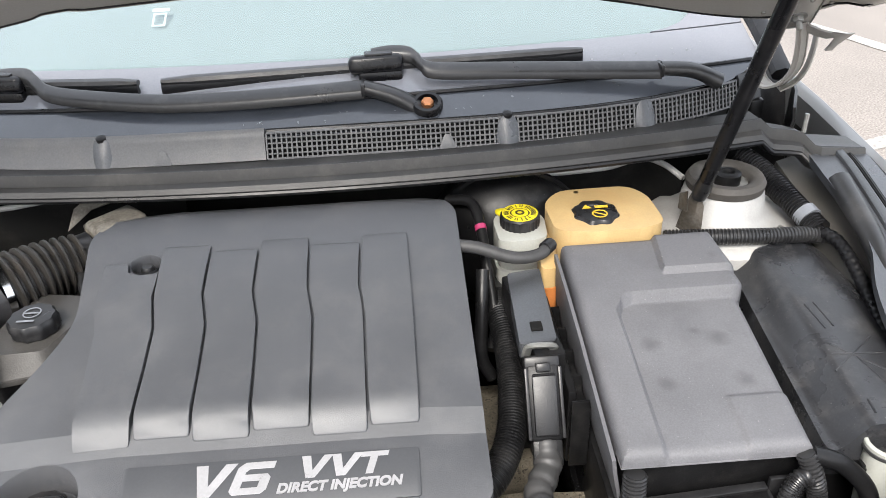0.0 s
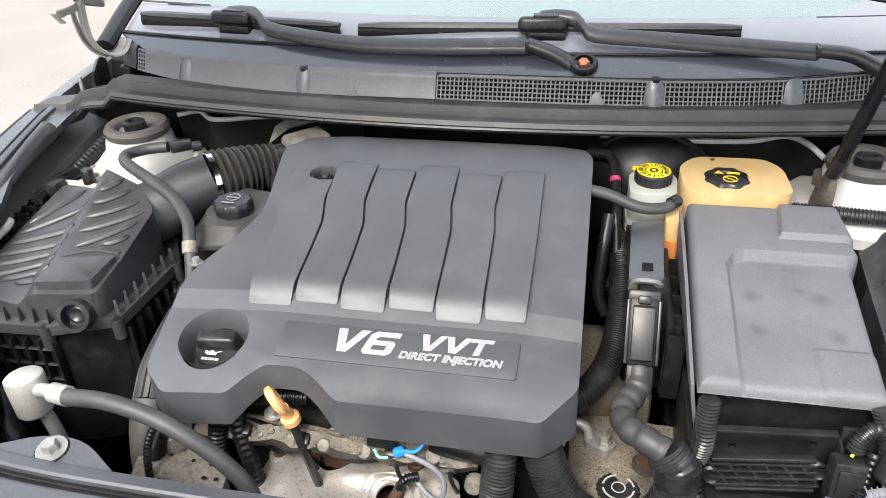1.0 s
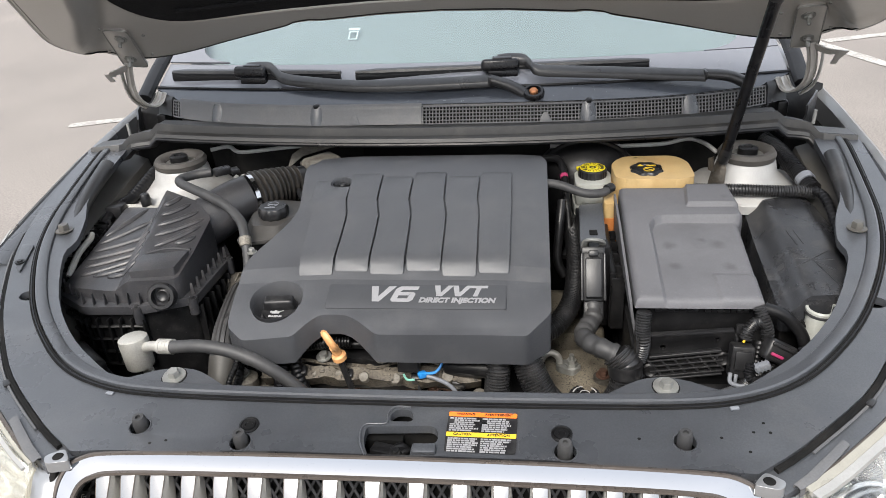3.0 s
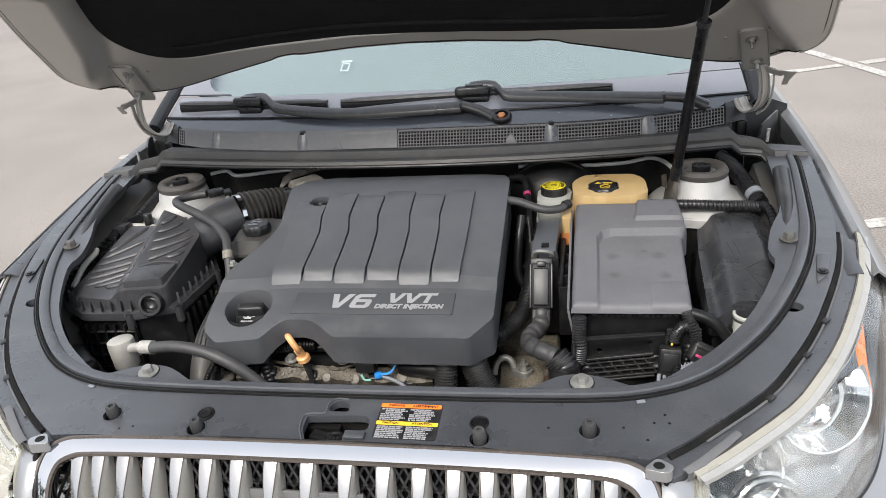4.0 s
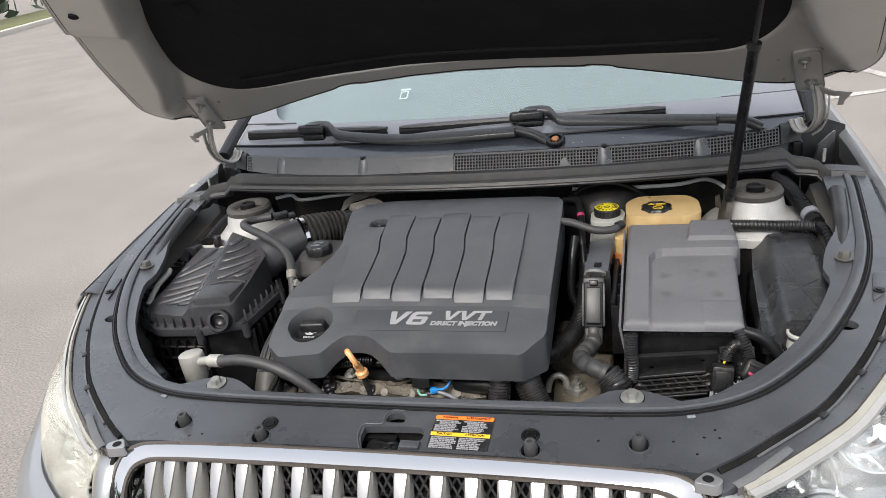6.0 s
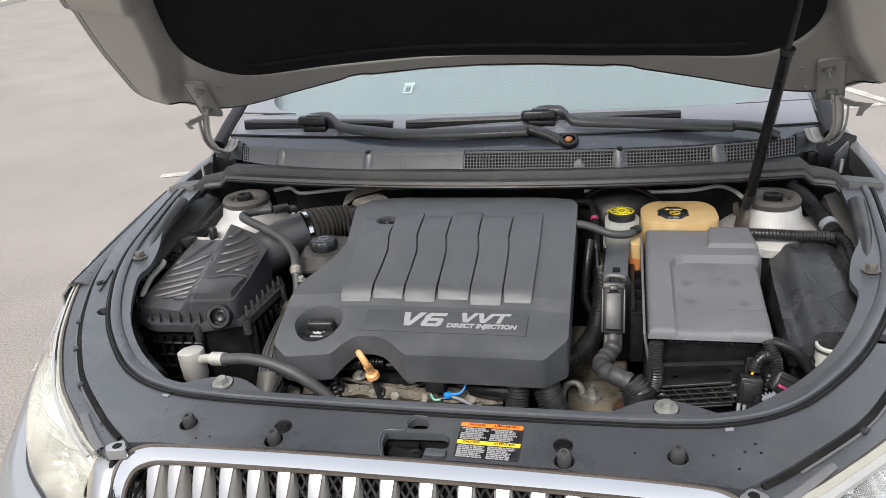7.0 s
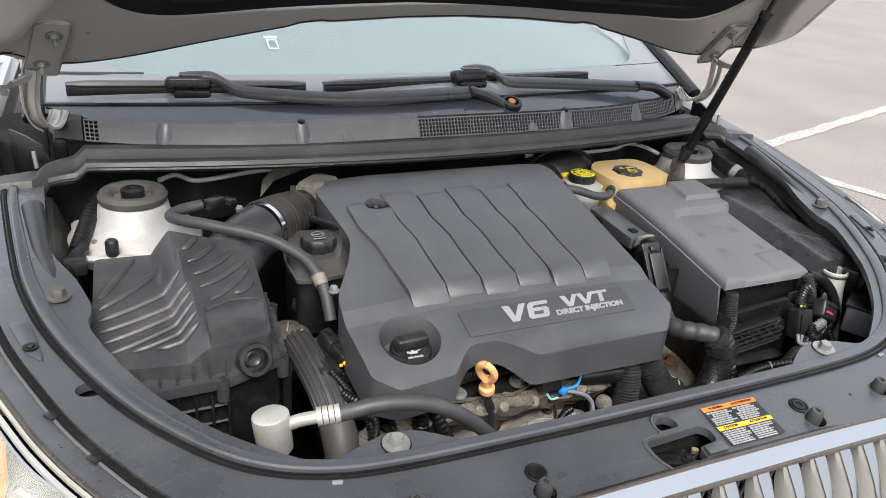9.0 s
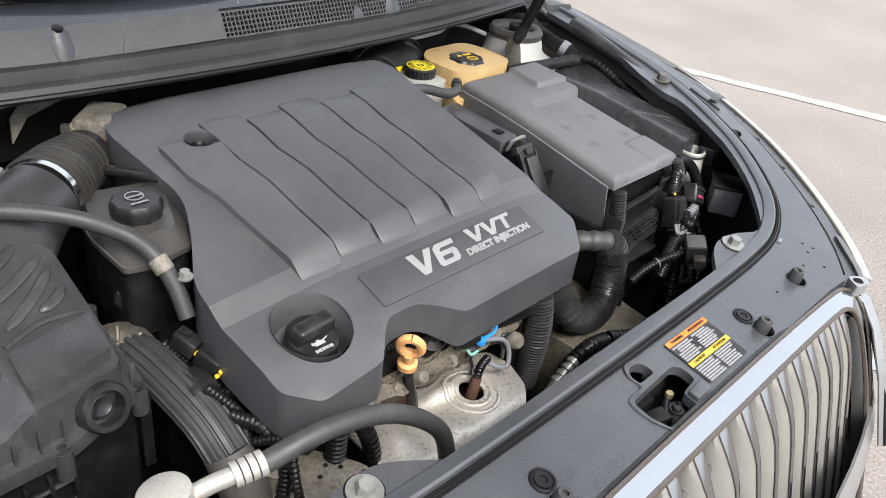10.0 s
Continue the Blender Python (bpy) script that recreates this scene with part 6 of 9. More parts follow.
for drop, out in ((0.006, 0.0008), (1.0, 0.002)):
    skirt.append([Vector((p.x, p.y, max(p.z - drop, 0.852 if p.y < -0.4 else 0.846))) + (Vector((p.x, p.y, 0)) - mid).normalized() * out for p in rim])
skin(skirt, closed=True, bm=own)
bmesh.ops.remove_doubles(own, verts=own.verts, dist=0.0002)
part("lid", own, M_BATTERY, bat, "", 28)
rows = [[(0.322 + k, y, z) for z, k in ((lerp(BATZ, y) - 0.013, -0.001), (0.84, 0.001), (0.77, 0.014), (0.72 + 0.12 * max(0, (-0.30 - y) / 0.12), 0.02))] for y in (-0.096, -0.17, -0.25, -0.33, -0.415)]
part("side_wall", skin(rows, thickness=-0.004), M_BATTERY, bat)

battery = thing("battery", "black car battery in its tray under the cover", "battery", at=(0.42, -0.23, 0.65))
part("case", block((0.185, 0.305, 0.16), Matrix.Translation((0.428, -0.2525, 0.762)), 0.004), M_BLACK, battery)
for i in range(14):
    part("case_rib", block((0.008, 0.003, 0.005), Matrix.Translation((0.362 + i * 0.0095 + (0.01 if i > 6 else 0), -0.407, 0.838)), 0.0008), M_DUSTY, battery)
tray = thing("battery_tray", "black plastic battery tray with a ribbed front bracket", "tray", at=(0.42, -0.44, 0.6))
part("front_panel", shell([rounded([(0.326, 0.668), (0.478, 0.672), (0.476, 0.815), (0.330, 0.802)], 0.004), round_hole(0.370, 0.784, 0.0045, 12), round_hole(0.452, 0.800, 0.004, 12)], 0.006, 0.0, bevel=0.0015), M_BLACK, tray, "dusty black panel")
tray.children[-1].matrix_basis = Matrix.Translation((0, -0.424, 0)) @ Matrix.Rotation(radians(90), 4, "X")
part("side_panel", block((0.010, 0.32, 0.16), Matrix.Translation((0.328, -0.265, 0.70)), 0.002), M_BLACK, tray)
part("side_panel", block((0.010, 0.32, 0.18), Matrix.Translation((0.527, -0.265, 0.72)), 0.002), M_BLACK, tray)
part("base", block((0.22, 0.40, 0.06), Matrix.Translation((0.425, -0.25, 0.64)), 0.004), M_BLACK, tray)
part("upper_ledge", block((0.146, 0.010, 0.004), Matrix.Translation((0.403, -0.426, 0.809)) @ Matrix.Rotation(radians(-5), 4, "Y"), 0.001), M_DUSTY, tray)
part("side_cheek", block((0.004, 0.03, 0.13), Matrix.Translation((0.328, -0.435, 0.745)), 0.001), M_DUSTY, tray)
part("rib_wall", block((0.004, 0.02, 0.11), Matrix.Translation((0.478, -0.432, 0.755)), 0.001), M_DUSTY, tray)
part("lower_shelf", block((0.15, 0.03, 0.005), Matrix.Translation((0.40, -0.438, 0.712)), 0.001), M_DUSTY, tray)
part("connector_plate", block((0.055, 0.006, 0.05), Matrix.Translation((0.506, -0.424, 0.80)), 0.002), M_DUSTY, tray)
VM = Matrix.Translation((0.406, -0.434, 0.757)) @ Matrix.Rotation(radians(-8), 4, "Y") @ Matrix.Rotation(radians(-15), 4, "X")
vent = part("vent_bracket", block((0.104, 0.004, 0.034), VM, 0.001), M_VOID_SHADE, tray)
part("vent_frame", block((0.110, 0.014, 0.005), VM @ Matrix.Translation((0, -0.006, 0.019)), 0.0015), M_DUSTY, vent)
part("vent_frame", block((0.104, 0.012, 0.004), VM @ Matrix.Translation((0, -0.005, -0.019)), 0.0015), M_DUSTY, vent)
for k in range(4):
    part("vent_rib", block((0.112, 0.010, 0.0028), VM @ Matrix.Translation((0, -0.005, -0.014 + k * 0.0085)), 0.0005), M_DUSTY, vent)
for k in range(6):
    part("vent_rib", block((0.0028, 0.009, 0.034), VM @ Matrix.Translation((-0.048 + k * 0.019, -0.005, 0)) @ Matrix.Rotation(radians(-35), 4, "Y"), 0.0005), M_DUSTY, vent)
for k in (-1, 1):
    part("vent_lug", lathe([(0.012, -0.004), (0.012, 0.006), (0.009, 0.008), (0.006, 0.006), (0, 0.006)], 16, VM @ Matrix.Translation((k * 0.056, -0.002, 0.004 * k)) @ Matrix.Rotation(radians(90), 4, "X")), M_BLACK, vent)
part("tray_foot", block((0.10, 0.06, 0.22), Matrix.Translation((0.425, -0.25, 0.53)), 0.004), M_BLACK, tray)

# ---- fuse box ----
fuse = thing("fuse_box", "black fuse box with an embossed lid beside the battery", "fuse box", at=(0.61, -0.23, 0.7))
FB = rounded([(0.566, -0.050), (0.590, -0.033), (0.660, -0.050), (0.684, -0.080), (0.690, -0.19), (0.668, -0.395), (0.548, -0.402), (0.553, -0.20)], [0.02, 0.015, 0.02, 0.02, 0.02, 0.012, 0.012, 0.02])


def fuse_z(x, y):
    return lerp([(-0.41, 0.858), (-0.2, 0.880), (-0.05, 0.882)], y) + 0.003 - 0.030 * ease((0.594 - x) / 0.036) - 0.014 * ease((x - 0.655) / 0.034)


part("lid", shell([FB], fuse_z, 0.80, cuts=(-0.08, -0.14, -0.2, -0.26, -0.32, -0.37), cuts_x=(0.555, 0.560, 0.565, 0.570, 0.575, 0.580, 0.585, 0.590, 0.595, 0.61, 0.63, 0.645, 0.655, 0.66, 0.667, 0.674, 0.681), bevel=0.004, seg=3, flare=0.004), M_FUSE, fuse, angle=50)
part("base", block((0.12, 0.33, 0.12), Matrix.Translation((0.615, -0.225, 0.745)), 0.006), M_BLACK, fuse)
part("foot", block((0.08, 0.2, 0.26), Matrix.Translation((0.615, -0.2, 0.56)), 0.006), M_BLACK, fuse)
for a, b in (((0.585, -0.270), (0.645, -0.330)), ((0.588, -0.322), (0.650, -0.276)), ((0.582, -0.298), (0.652, -0.302)), ((0.600, -0.215), (0.606, -0.258)), ((0.612, -0.213), (0.617, -0.255)), ((0.620, -0.305), (0.640, -0.375)), ((0.600, -0.384), (0.601, -0.366)), ((0.622, -0.384), (0.622, -0.366)), ((0.644, -0.384), (0.642, -0.366))):
    n = 5
    pts = [(a[0] + (b[0] - a[0]) * i / n, a[1] + (b[1] - a[1]) * i / n) for i in range(n + 1)]
    part("emboss", tube([(x, y, fuse_z(x, y) - 0.0002) for x, y in pts], 0.0013, 8, straight=True), M_FUSE, fuse)
part("latch_tab", block((0.05, 0.014, 0.010), Matrix.Translation((0.585, -0.412, 0.815)), 0.002), M_BLACK, fuse)
for k in range(4):
    part("latch_tooth", block((0.004, 0.01, 0.018), Matrix.Translation((0.566 + k * 0.012, -0.416, 0.818)), 0.001), M_BLACK, fuse)
part("rear_clip", block((0.05, 0.012, 0.008), Matrix.Translation((0.595, -0.028, 0.868)), 0.002), M_BLACK, fuse)

# ---- engine control module ----
ecm = thing("control_module", "black slim control module with a cable plug", "control module", at=(0.27, -0.2, 0.7))
EM = Matrix.Translation((0.272, -0.19, 0.80)) @ Matrix.Rotation(radians(6), 4, "Z")
part("case", block((0.036, 0.17, 0.16), EM @ Matrix.Translation((0.0, 0.0, 0.0)), 0.003), M_BLACK, ecm)
part("top_cover", shell([rounded([(0.252, -0.112), (0.296, -0.105), (0.292, -0.250), (0.248, -0.255)], 0.006)], lambda x, y: 0.884 + 0.03 * (y + 0.2), 0.862, bevel=0.004), M_SHIELD, ecm)
part("top_slot", block((0.014, 0.016, 0.004), Matrix.Translation((0.272, -0.225, 0.884)), 0.001), M_VOID_SHADE, ecm)
clip = part("wire_clip", tube([(0.254, -0.262, 0.872), (0.256, -0.268, 0.888), (0.268, -0.272, 0.893), (0.284, -0.266, 0.886), (0.284, -0.258, 0.872)], 0.006, 8, flat=0.6), M_STEEL, ecm, "bright metal clip")
QM = Matrix.Translation((0.268, -0.300, 0.835)) @ Matrix.Rotation(radians(-35), 4, "X")
plug = part("plug", block((0.036, 0.034, 0.085), QM, 0.004), M_BLACK, ecm)
part("plug_face", block((0.026, 0.004, 0.07), QM @ Matrix.Translation((0, -0.018, -0.002)), 0.002), M_LINER, plug)
part("plug_lever", block((0.040, 0.020, 0.014), QM @ Matrix.Translation((0, -0.005, 0.045)), 0.003), M_CAP, plug)
part("plug_lid", block((0.027, 0.006, 0.066), QM @ Matrix.Translation((0, -0.0205, -0.002)), 0.002), M_DUSTY, plug, "smooth grey-black lid")
part("plug_latch", block((0.016, 0.010, 0.010), QM @ Matrix.Translation((0, -0.018, 0.040)), 0.002), M_CAP, plug)
part("plug_foot", block((0.034, 0.010, 0.030), QM @ Matrix.Translation((0, -0.010, -0.056)), 0.003), M_BLACK, plug)
for side in (-1, 1):
    part("plug_rail", block((0.004, 0.008, 0.08), QM @ Matrix.Translation((side * 0.019, -0.014, 0)), 0.001), M_CAP, plug)
part("bracket", block((0.010, 0.20, 0.11), Matrix.Translation((0.302, -0.20, 0.79)), 0.002), M_BLACK, ecm)
for k in range(5):
    part("bracket_rib", block((0.022, 0.004, 0.10), Matrix.Translation((0.310, -0.13 - 0.045 * k, 0.79)), 0.001), M_BLACK, ecm)
for k in range(3):
    part("bracket_rib", block((0.020, 0.19, 0.004), Matrix.Translation((0.310, -0.21, 0.76 + 0.03 * k)), 0.001), M_BLACK, ecm)
part("mount", block((0.04, 0.12, 0.28), Matrix.Translation((0.272, -0.19, 0.60)), 0.004), M_BLACK, ecm)

# ---- coolant tank ----
tank = thing("coolant_tank", "yellowed plastic coolant tank with a black cap", "coolant tank", at=(0.4, -0.03, 0.75))
TK = rounded([(0.322, -0.078), (0.318, 0.000), (0.345, 0.026), (0.440, 0.028), (0.466, 0.004), (0.470, -0.072), (0.44, -0.09), (0.36, -0.09)], 0.02)
part("body", shell([TK], lambda x, y: 0.930 - 0.25 * max(0, abs(x - 0.395) - 0.05) ** 1.5 * 4 - 0.06 * max(0, -0.05 - y), 0.845, cuts=(-0.06, -0.03, 0.0), cuts_x=(0.34, 0.36, 0.395, 0.43, 0.45), bevel=0.014, seg=4), M_TAN, tank)
part("front_lobe", shell([rounded([(0.299, -0.108), (0.300, -0.02), (0.33, 0.010), (0.345, -0.052), (0.325, -0.056), (0.319, -0.108)], 0.008)], lambda x, y: 0.896 - 0.25 * max(0, -0.07 - y), 0.80, cuts=(-0.07,), bevel=0.006, seg=3), M_TAN, tank)
part("lower_half", shell([rounded([(0.297, -0.110), (0.298, 0.0), (0.33, 0.02), (0.46, 0.02), (0.46, -0.05), (0.326, -0.056), (0.3195, -0.110)], 0.006)], 0.856, 0.76, bevel=0.004), M_ORANGE_TANK, tank, "orange coolant level showing through")
part("seam", shell([[(0.396 + (x - 0.396) * 1.03, -0.03 + (y + 0.03) * 1.04) for x, y in TK]], 0.851, 0.842, bevel=0.002), M_TAN, tank)
part("neck", lathe([(0.026, -0.02), (0.026, 0.004), (0.024, 0.006)], 20, Matrix.Translation((0.382, -0.043, 0.912))), M_TAN, tank)
part("nipple", lathe([(0.005, 0), (0.005, 0.016), (0.004, 0.018), (0, 0.018)], 10, Matrix.Translation((0.368, 0.018, 0.912))), M_TAN, tank)
part("tank_foot", block((0.1, 0.07, 0.34), Matrix.Translation((0.40, -0.03, 0.60)), 0.01), M_BLACK, tank)
cc = part("coolant_cap", lathe([(0.030, 0), (0.0345, 0.003), (0.0345, 0.017), (0.030, 0.022), (0.016, 0.023), (0.015, 0.0215), (0, 0.0215)], 48, Matrix.Translation((0.382, -0.043, 0.911)), lobes=8, lobe_depth=0.10), M_CAP, tank, "black scalloped cap")
top = Matrix.Translation((0.382, -0.043, 0.9342))
part("cap_mark", lathe([(0.0105, 0), (0.0105, 0.0006), (0.0085, 0.0006), (0.0085, 0)], 24, top @ Matrix.Translation((0.003, -0.012, 0))), M_AMBER_PRINT, cc)
part("cap_mark", join(None, flat_rect(-0.008, -0.001, 0.008, 0.001, 0.0005), top @ Matrix.Translation((0.003, -0.012, 0)) @ Matrix.Rotation(radians(-35), 4, "Z")), M_AMBER_PRINT, cc)
part("cap_mark", join(None, flat_rect(0.000, 0.004, 0.018, 0.010, 0.0005), top), M_AMBER_PRINT, cc)
own = bmesh.new()
own.faces.new([own.verts.new((x, y, 0.0006)) for x, y in ((-0.018, 0.003), (-0.004, 0.003), (-0.011, 0.014))])
part("warning_mark", join(None, own, top), M_AMBER_PRINT, cc)

# ---- brake fluid reservoir ----
brake = thing("brake_reservoir", "milky brake fluid reservoir with a yellow-printed cap", "brake reservoir", at=(0.28, -0.03, 0.85))
BR = rounded([(0.248, -0.066), (0.246, -0.006), (0.262, 0.012), (0.306, 0.010), (0.318, -0.010), (0.314, -0.062), (0.30, -0.074), (0.262, -0.076)], 0.012)
part("body", shell([BR], lambda x, y: 0.912 - 0.2 * max(0, abs(x - 0.281) - 0.02), 0.862, cuts_x=(0.261, 0.301), bevel=0.008, seg=3), M_MILK, brake)
part("lower_body", shell([[(0.276 + (x - 0.281) * 0.95, -0.032 + (y + 0.032) * 1.1) for x, y in BR if x < 0.31]], 0.866, 0.84, bevel=0.006, seg=3), M_MILK, brake)
bc = part("brake_cap", lathe([(0.0255, 0), (0.0275, 0.002), (0.0275, 0.016), (0.025, 0.0185), (0, 0.0185)], 48, Matrix.Translation((0.281, -0.029, 0.910)), lobes=24, lobe_depth=0.05), M_CAP, brake, "black ribbed cap")
top = Matrix.Translation((0.281, -0.029, 0.9287))
part("cap_ring", lathe([(0.0245, 0), (0.0245, 0.0005), (0.0135, 0.0005), (0.0135, 0)], 40, top), M_YELLOW, bc, "yellow printed ring")
part("cap_disc", lathe([(0.0115, 0), (0.0115, 0.0006), (0, 0.0006)], 24, top), M_YELLOW, bc)
part("cap_symbol", lathe([(0.0065, 0.0006), (0.0065, 0.0010), (0.0035, 0.0010), (0.0035, 0.0006)], 20, top), M_CAP, bc)
own = bmesh.new()
rnd = random.Random(3)
for k in range(40):
    if rnd.random() < 0.75:
        a = 2 * math.pi * k / 40
        join(own, join(None, flat_rect(-0.0035, -0.0007, 0.0035, 0.0007, 0.0009), top @ Matrix.Rotation(a, 4, "Z") @ Matrix.Translation((0.019, 0, 0))))
part("print_bars", own, M_CAP, bc)
part("yellow_tab", block((0.022, 0.012, 0.008), Matrix.Translation((0.262, 0.004, 0.915)) @ Matrix.Rotation(radians(30), 4, "Z"), 0.003), M_YELLOW, brake, "yellow plastic tab")
part("master_cylinder", lathe([(0.024, -0.08), (0.024, 0.08), (0, 0.08)], 20, Matrix.Translation((0.281, -0.02, 0.82)) @ Matrix.Rotation(radians(90), 4, "X")), M_ALU, brake)
booster = thing("brake_booster", "round black brake booster on the firewall", "brake booster", at=(0.28, 0.07, 0.85))
part("drum", lathe([(0, 0.06), (0.06, 0.058), (0.105, 0.03), (0.115, 0.0), (0.115, -0.05), (0, -0.05)], 36, Matrix.Translation((0.275, 0.05, 0.84)) @ Matrix.Rotation(radians(90), 4, "X")), M_BLACK, booster)
part("rim", lathe([(0.119, -0.004), (0.121, 0.0), (0.119, 0.004), (0.113, 0.004)], 36, Matrix.Translation((0.275, 0.05, 0.84)) @ Matrix.Rotation(radians(90), 4, "X")), M_BLACK, booster)


def hose(name, pts, r, mat, label, ridge=0.0, pitch=0.006, n=12, flat=1.0, category="hose"):
    h = thing(name, label, category, at=pts[0])
    part("pipe", tube(pts, r, n, 6, ridge, pitch, flat=flat), mat, h)
    return h


h = hose("brake_hose", [(0.18, -0.10, 0.928), (0.215, -0.108, 0.926), (0.26, -0.115, 0.912), (0.295, -0.105, 0.908), (0.315, -0.085, 0.912)], 0.0082, M_HOSE, "grey-black rubber hose in front of the brake reservoir")
for p in ((0.308, -0.093, 0.911),):
    part("clamp", tube([Vector(p) + Vector((-0.004, -0.004, 0)), Vector(p) + Vector((0.005, 0.005, 0.001))], 0.0095, 12, straight=True), M_CAP, h)
h = hose("vacuum_line", [(0.185, 0.02, 0.93), (0.215, 0.0, 0.935), (0.225, -0.03, 0.92), (0.23, -0.08, 0.88), (0.235, -0.13, 0.82), (0.225, -0.16, 0.80)], 0.0075, M_BLACK, "black vacuum line with a red clip")
part("red_clip", tube([(0.2255, -0.036, 0.917), (0.2265, -0.042, 0.913)], 0.0082, 10, straight=True), M_PINK, h, "red clip")
hose("vacuum_line", [(0.22, -0.12, 0.90), (0.215, -0.15, 0.86), (0.212, -0.17, 0.80), (0.225, -0.18, 0.77)], 0.0085, M_BLACK, "black rubber vacuum line")

# ---- strut towers ----
for side in (-1, 1):
    tower = thing("strut_tower", "silver painted strut tower with a black rubber mount", "strut tower", "strut towers", at=(side * 0.577, 0.0, 0.8))
    part("dome", lathe([(0.030, 0.936), (0.050, 0.934), (0.055, 0.928), (0.059, 0.908), (0.076, 0.893), (0.096, 0.884), (0.106, 0.874), (0.106, 0.858)], 40, Matrix.Translation((side * 0.577, 0.005, 0))), M_TOWER, tower)
    # skirt coloured near-black: stands for the shade beside the tower
    part("skirt", lathe([(0.100, 0.862), (0.102, 0.80), (0.104, 0.66)], 40, Matrix.Translation((side * 0.577, 0.005, 0))), M_VOID_SHADE, tower, "strut tower skirt, blackened for the shade below the dome")
    part("mount_ring", lathe([(0.053, 0.934), (0.0545, 0.944), (0.050, 0.951), (0.042, 0.952), (0.034, 0.947), (0.030, 0.938), (0.0, 0.936)], 40, Matrix.Translation((side * 0.577, 0.005, 0))), M_MOUNT, tower, "dusty rubber mount")
    part("centre_nut", lathe([(0.0185, 0.936), (0.0185, 0.955), (0.015, 0.957), (0.009, 0.957), (0.008, 0.953), (0, 0.953)], 20, Matrix.Translation((side * 0.577, 0.0, 0))), M_BLACK, tower)
    part("cup_plate", lathe([(0.034, 0.939), (0.030, 0.9405), (0.018, 0.9405)], 24, Matrix.Translation((side * 0.577, 0.005, 0))), M_STEEL, tower)
    part("shelf", shell([rounded([(side * 0.50, -0.10), (side * 0.66, -0.09), (side * 0.68, 0.08), (side * 0.50, 0.09)][:: side], 0.03)], 0.878, 0.858, bevel=0.006, seg=3), M_TOWER, tower)
    for k, (dx, dy) in enumerate(((0.045, -0.075), (0.065, -0.05), (-0.035, -0.075))):
        part("weld_stud", lathe([(0.004, 0.876), (0.004, 0.892), (0, 0.893)], 8, Matrix.Translation((side * (0.577 + dx), dy, 0))), M_STEEL, tower)
br = thing("gas_strut_bracket", "bent sheet metal bracket for the gas strut", "bracket", at=(0.51, -0.03, 0.88))
part("sheet", skin([[(0.503, -0.025, 0.88), (0.507, -0.034, 0.920), (0.516, -0.036, 0.948)], [(0.512, -0.052, 0.87), (0.516, -0.052, 0.91), (0.524, -0.042, 0.948)], [(0.528, -0.066, 0.87), (0.526, -0.058, 0.90), (0.529, -0.047, 0.930)]], thickness=0.003), M_ALU, br)
part("side_ear", skin([[(0.500, -0.035, 0.925), (0.498, -0.04, 0.95)], [(0.508, -0.048, 0.925), (0.505, -0.046, 0.955)]], thickness=0.003), M_ALU, br)
part("ball_stud", lathe([(0, -0.01), (0.006, -0.006), (0.006, 0.006), (0, 0.01)], 12, Matrix.Translation((0.522, -0.047, 0.950))), M_STEEL, br)

# ---- air filter box ----
air = thing("air_filter_box", "black ribbed plastic air filter box", "air filter box", at=(-0.54, -0.27, 0.6))
LIDP = [(-0.662, -0.362), (-0.548, -0.394), (-0.520, -0.394), (-0.436, -0.380), (-0.429, -0.315), (-0.427, -0.222), (-0.469, -0.178), (-0.537, -0.152), (-0.567, -0.146), (-0.645, -0.127)]


def lid_z(x, y):
    """A low ribbed face and a higher one, joined by a steep step."""
    low = 0.894 + 0.19 * (y + 0.131) + 0.14 * (x + 0.643)
    high = 0.939 + 0.262 * (y + 0.159) - 0.07 * (x + 0.53)
    t = min(1.0, max(0.0, (x - lerp([(-0.376, -0.517), (-0.159, -0.539)], y) + 0.027) / 0.027))
    return low + (high - low) * t


part("lid", shell([rounded(LIDP, 0.010)], lid_z, lambda x, y: 0.832, cuts=(-0.38, -0.35, -0.31, -0.27, -0.23, -0.19, -0.16), cuts_x=(-0.62, -0.59, -0.566, -0.559, -0.552, -0.545, -0.538, -0.531, -0.524, -0.517, -0.47, -0.45), bevel=0.004, seg=2, flare=0.003), M_AIRBOX, air, angle=24)
for k in range(8):
    a = Vector((lerp([(0, -0.579), (1, -0.609), (2, -0.638), (4, -0.647), (7, -0.644)], k), lerp([(0, -0.352), (2, -0.338), (7, -0.222)], k), 0))
    b = Vector((lerp([(0, -0.524), (4, -0.529), (5, -0.535), (6, -0.560), (7, -0.590)], k), lerp([(0, -0.342), (4, -0.267), (5, -0.236), (7, -0.146)], k), 0))
    pts = [a.lerp(b, i / 14) + Vector((0, -0.003 * math.sin(math.pi * i / 14), 0)) for i in range(15)]
    part("lid_rib", tube([(p.x, p.y, lid_z(p.x, p.y) + 0.0004) for p in pts], lambda t: 0.0062 - 0.0040 * abs(2 * t - 1) ** 6, 10, straight=True, flat=0.8), M_AIRBOX, air)
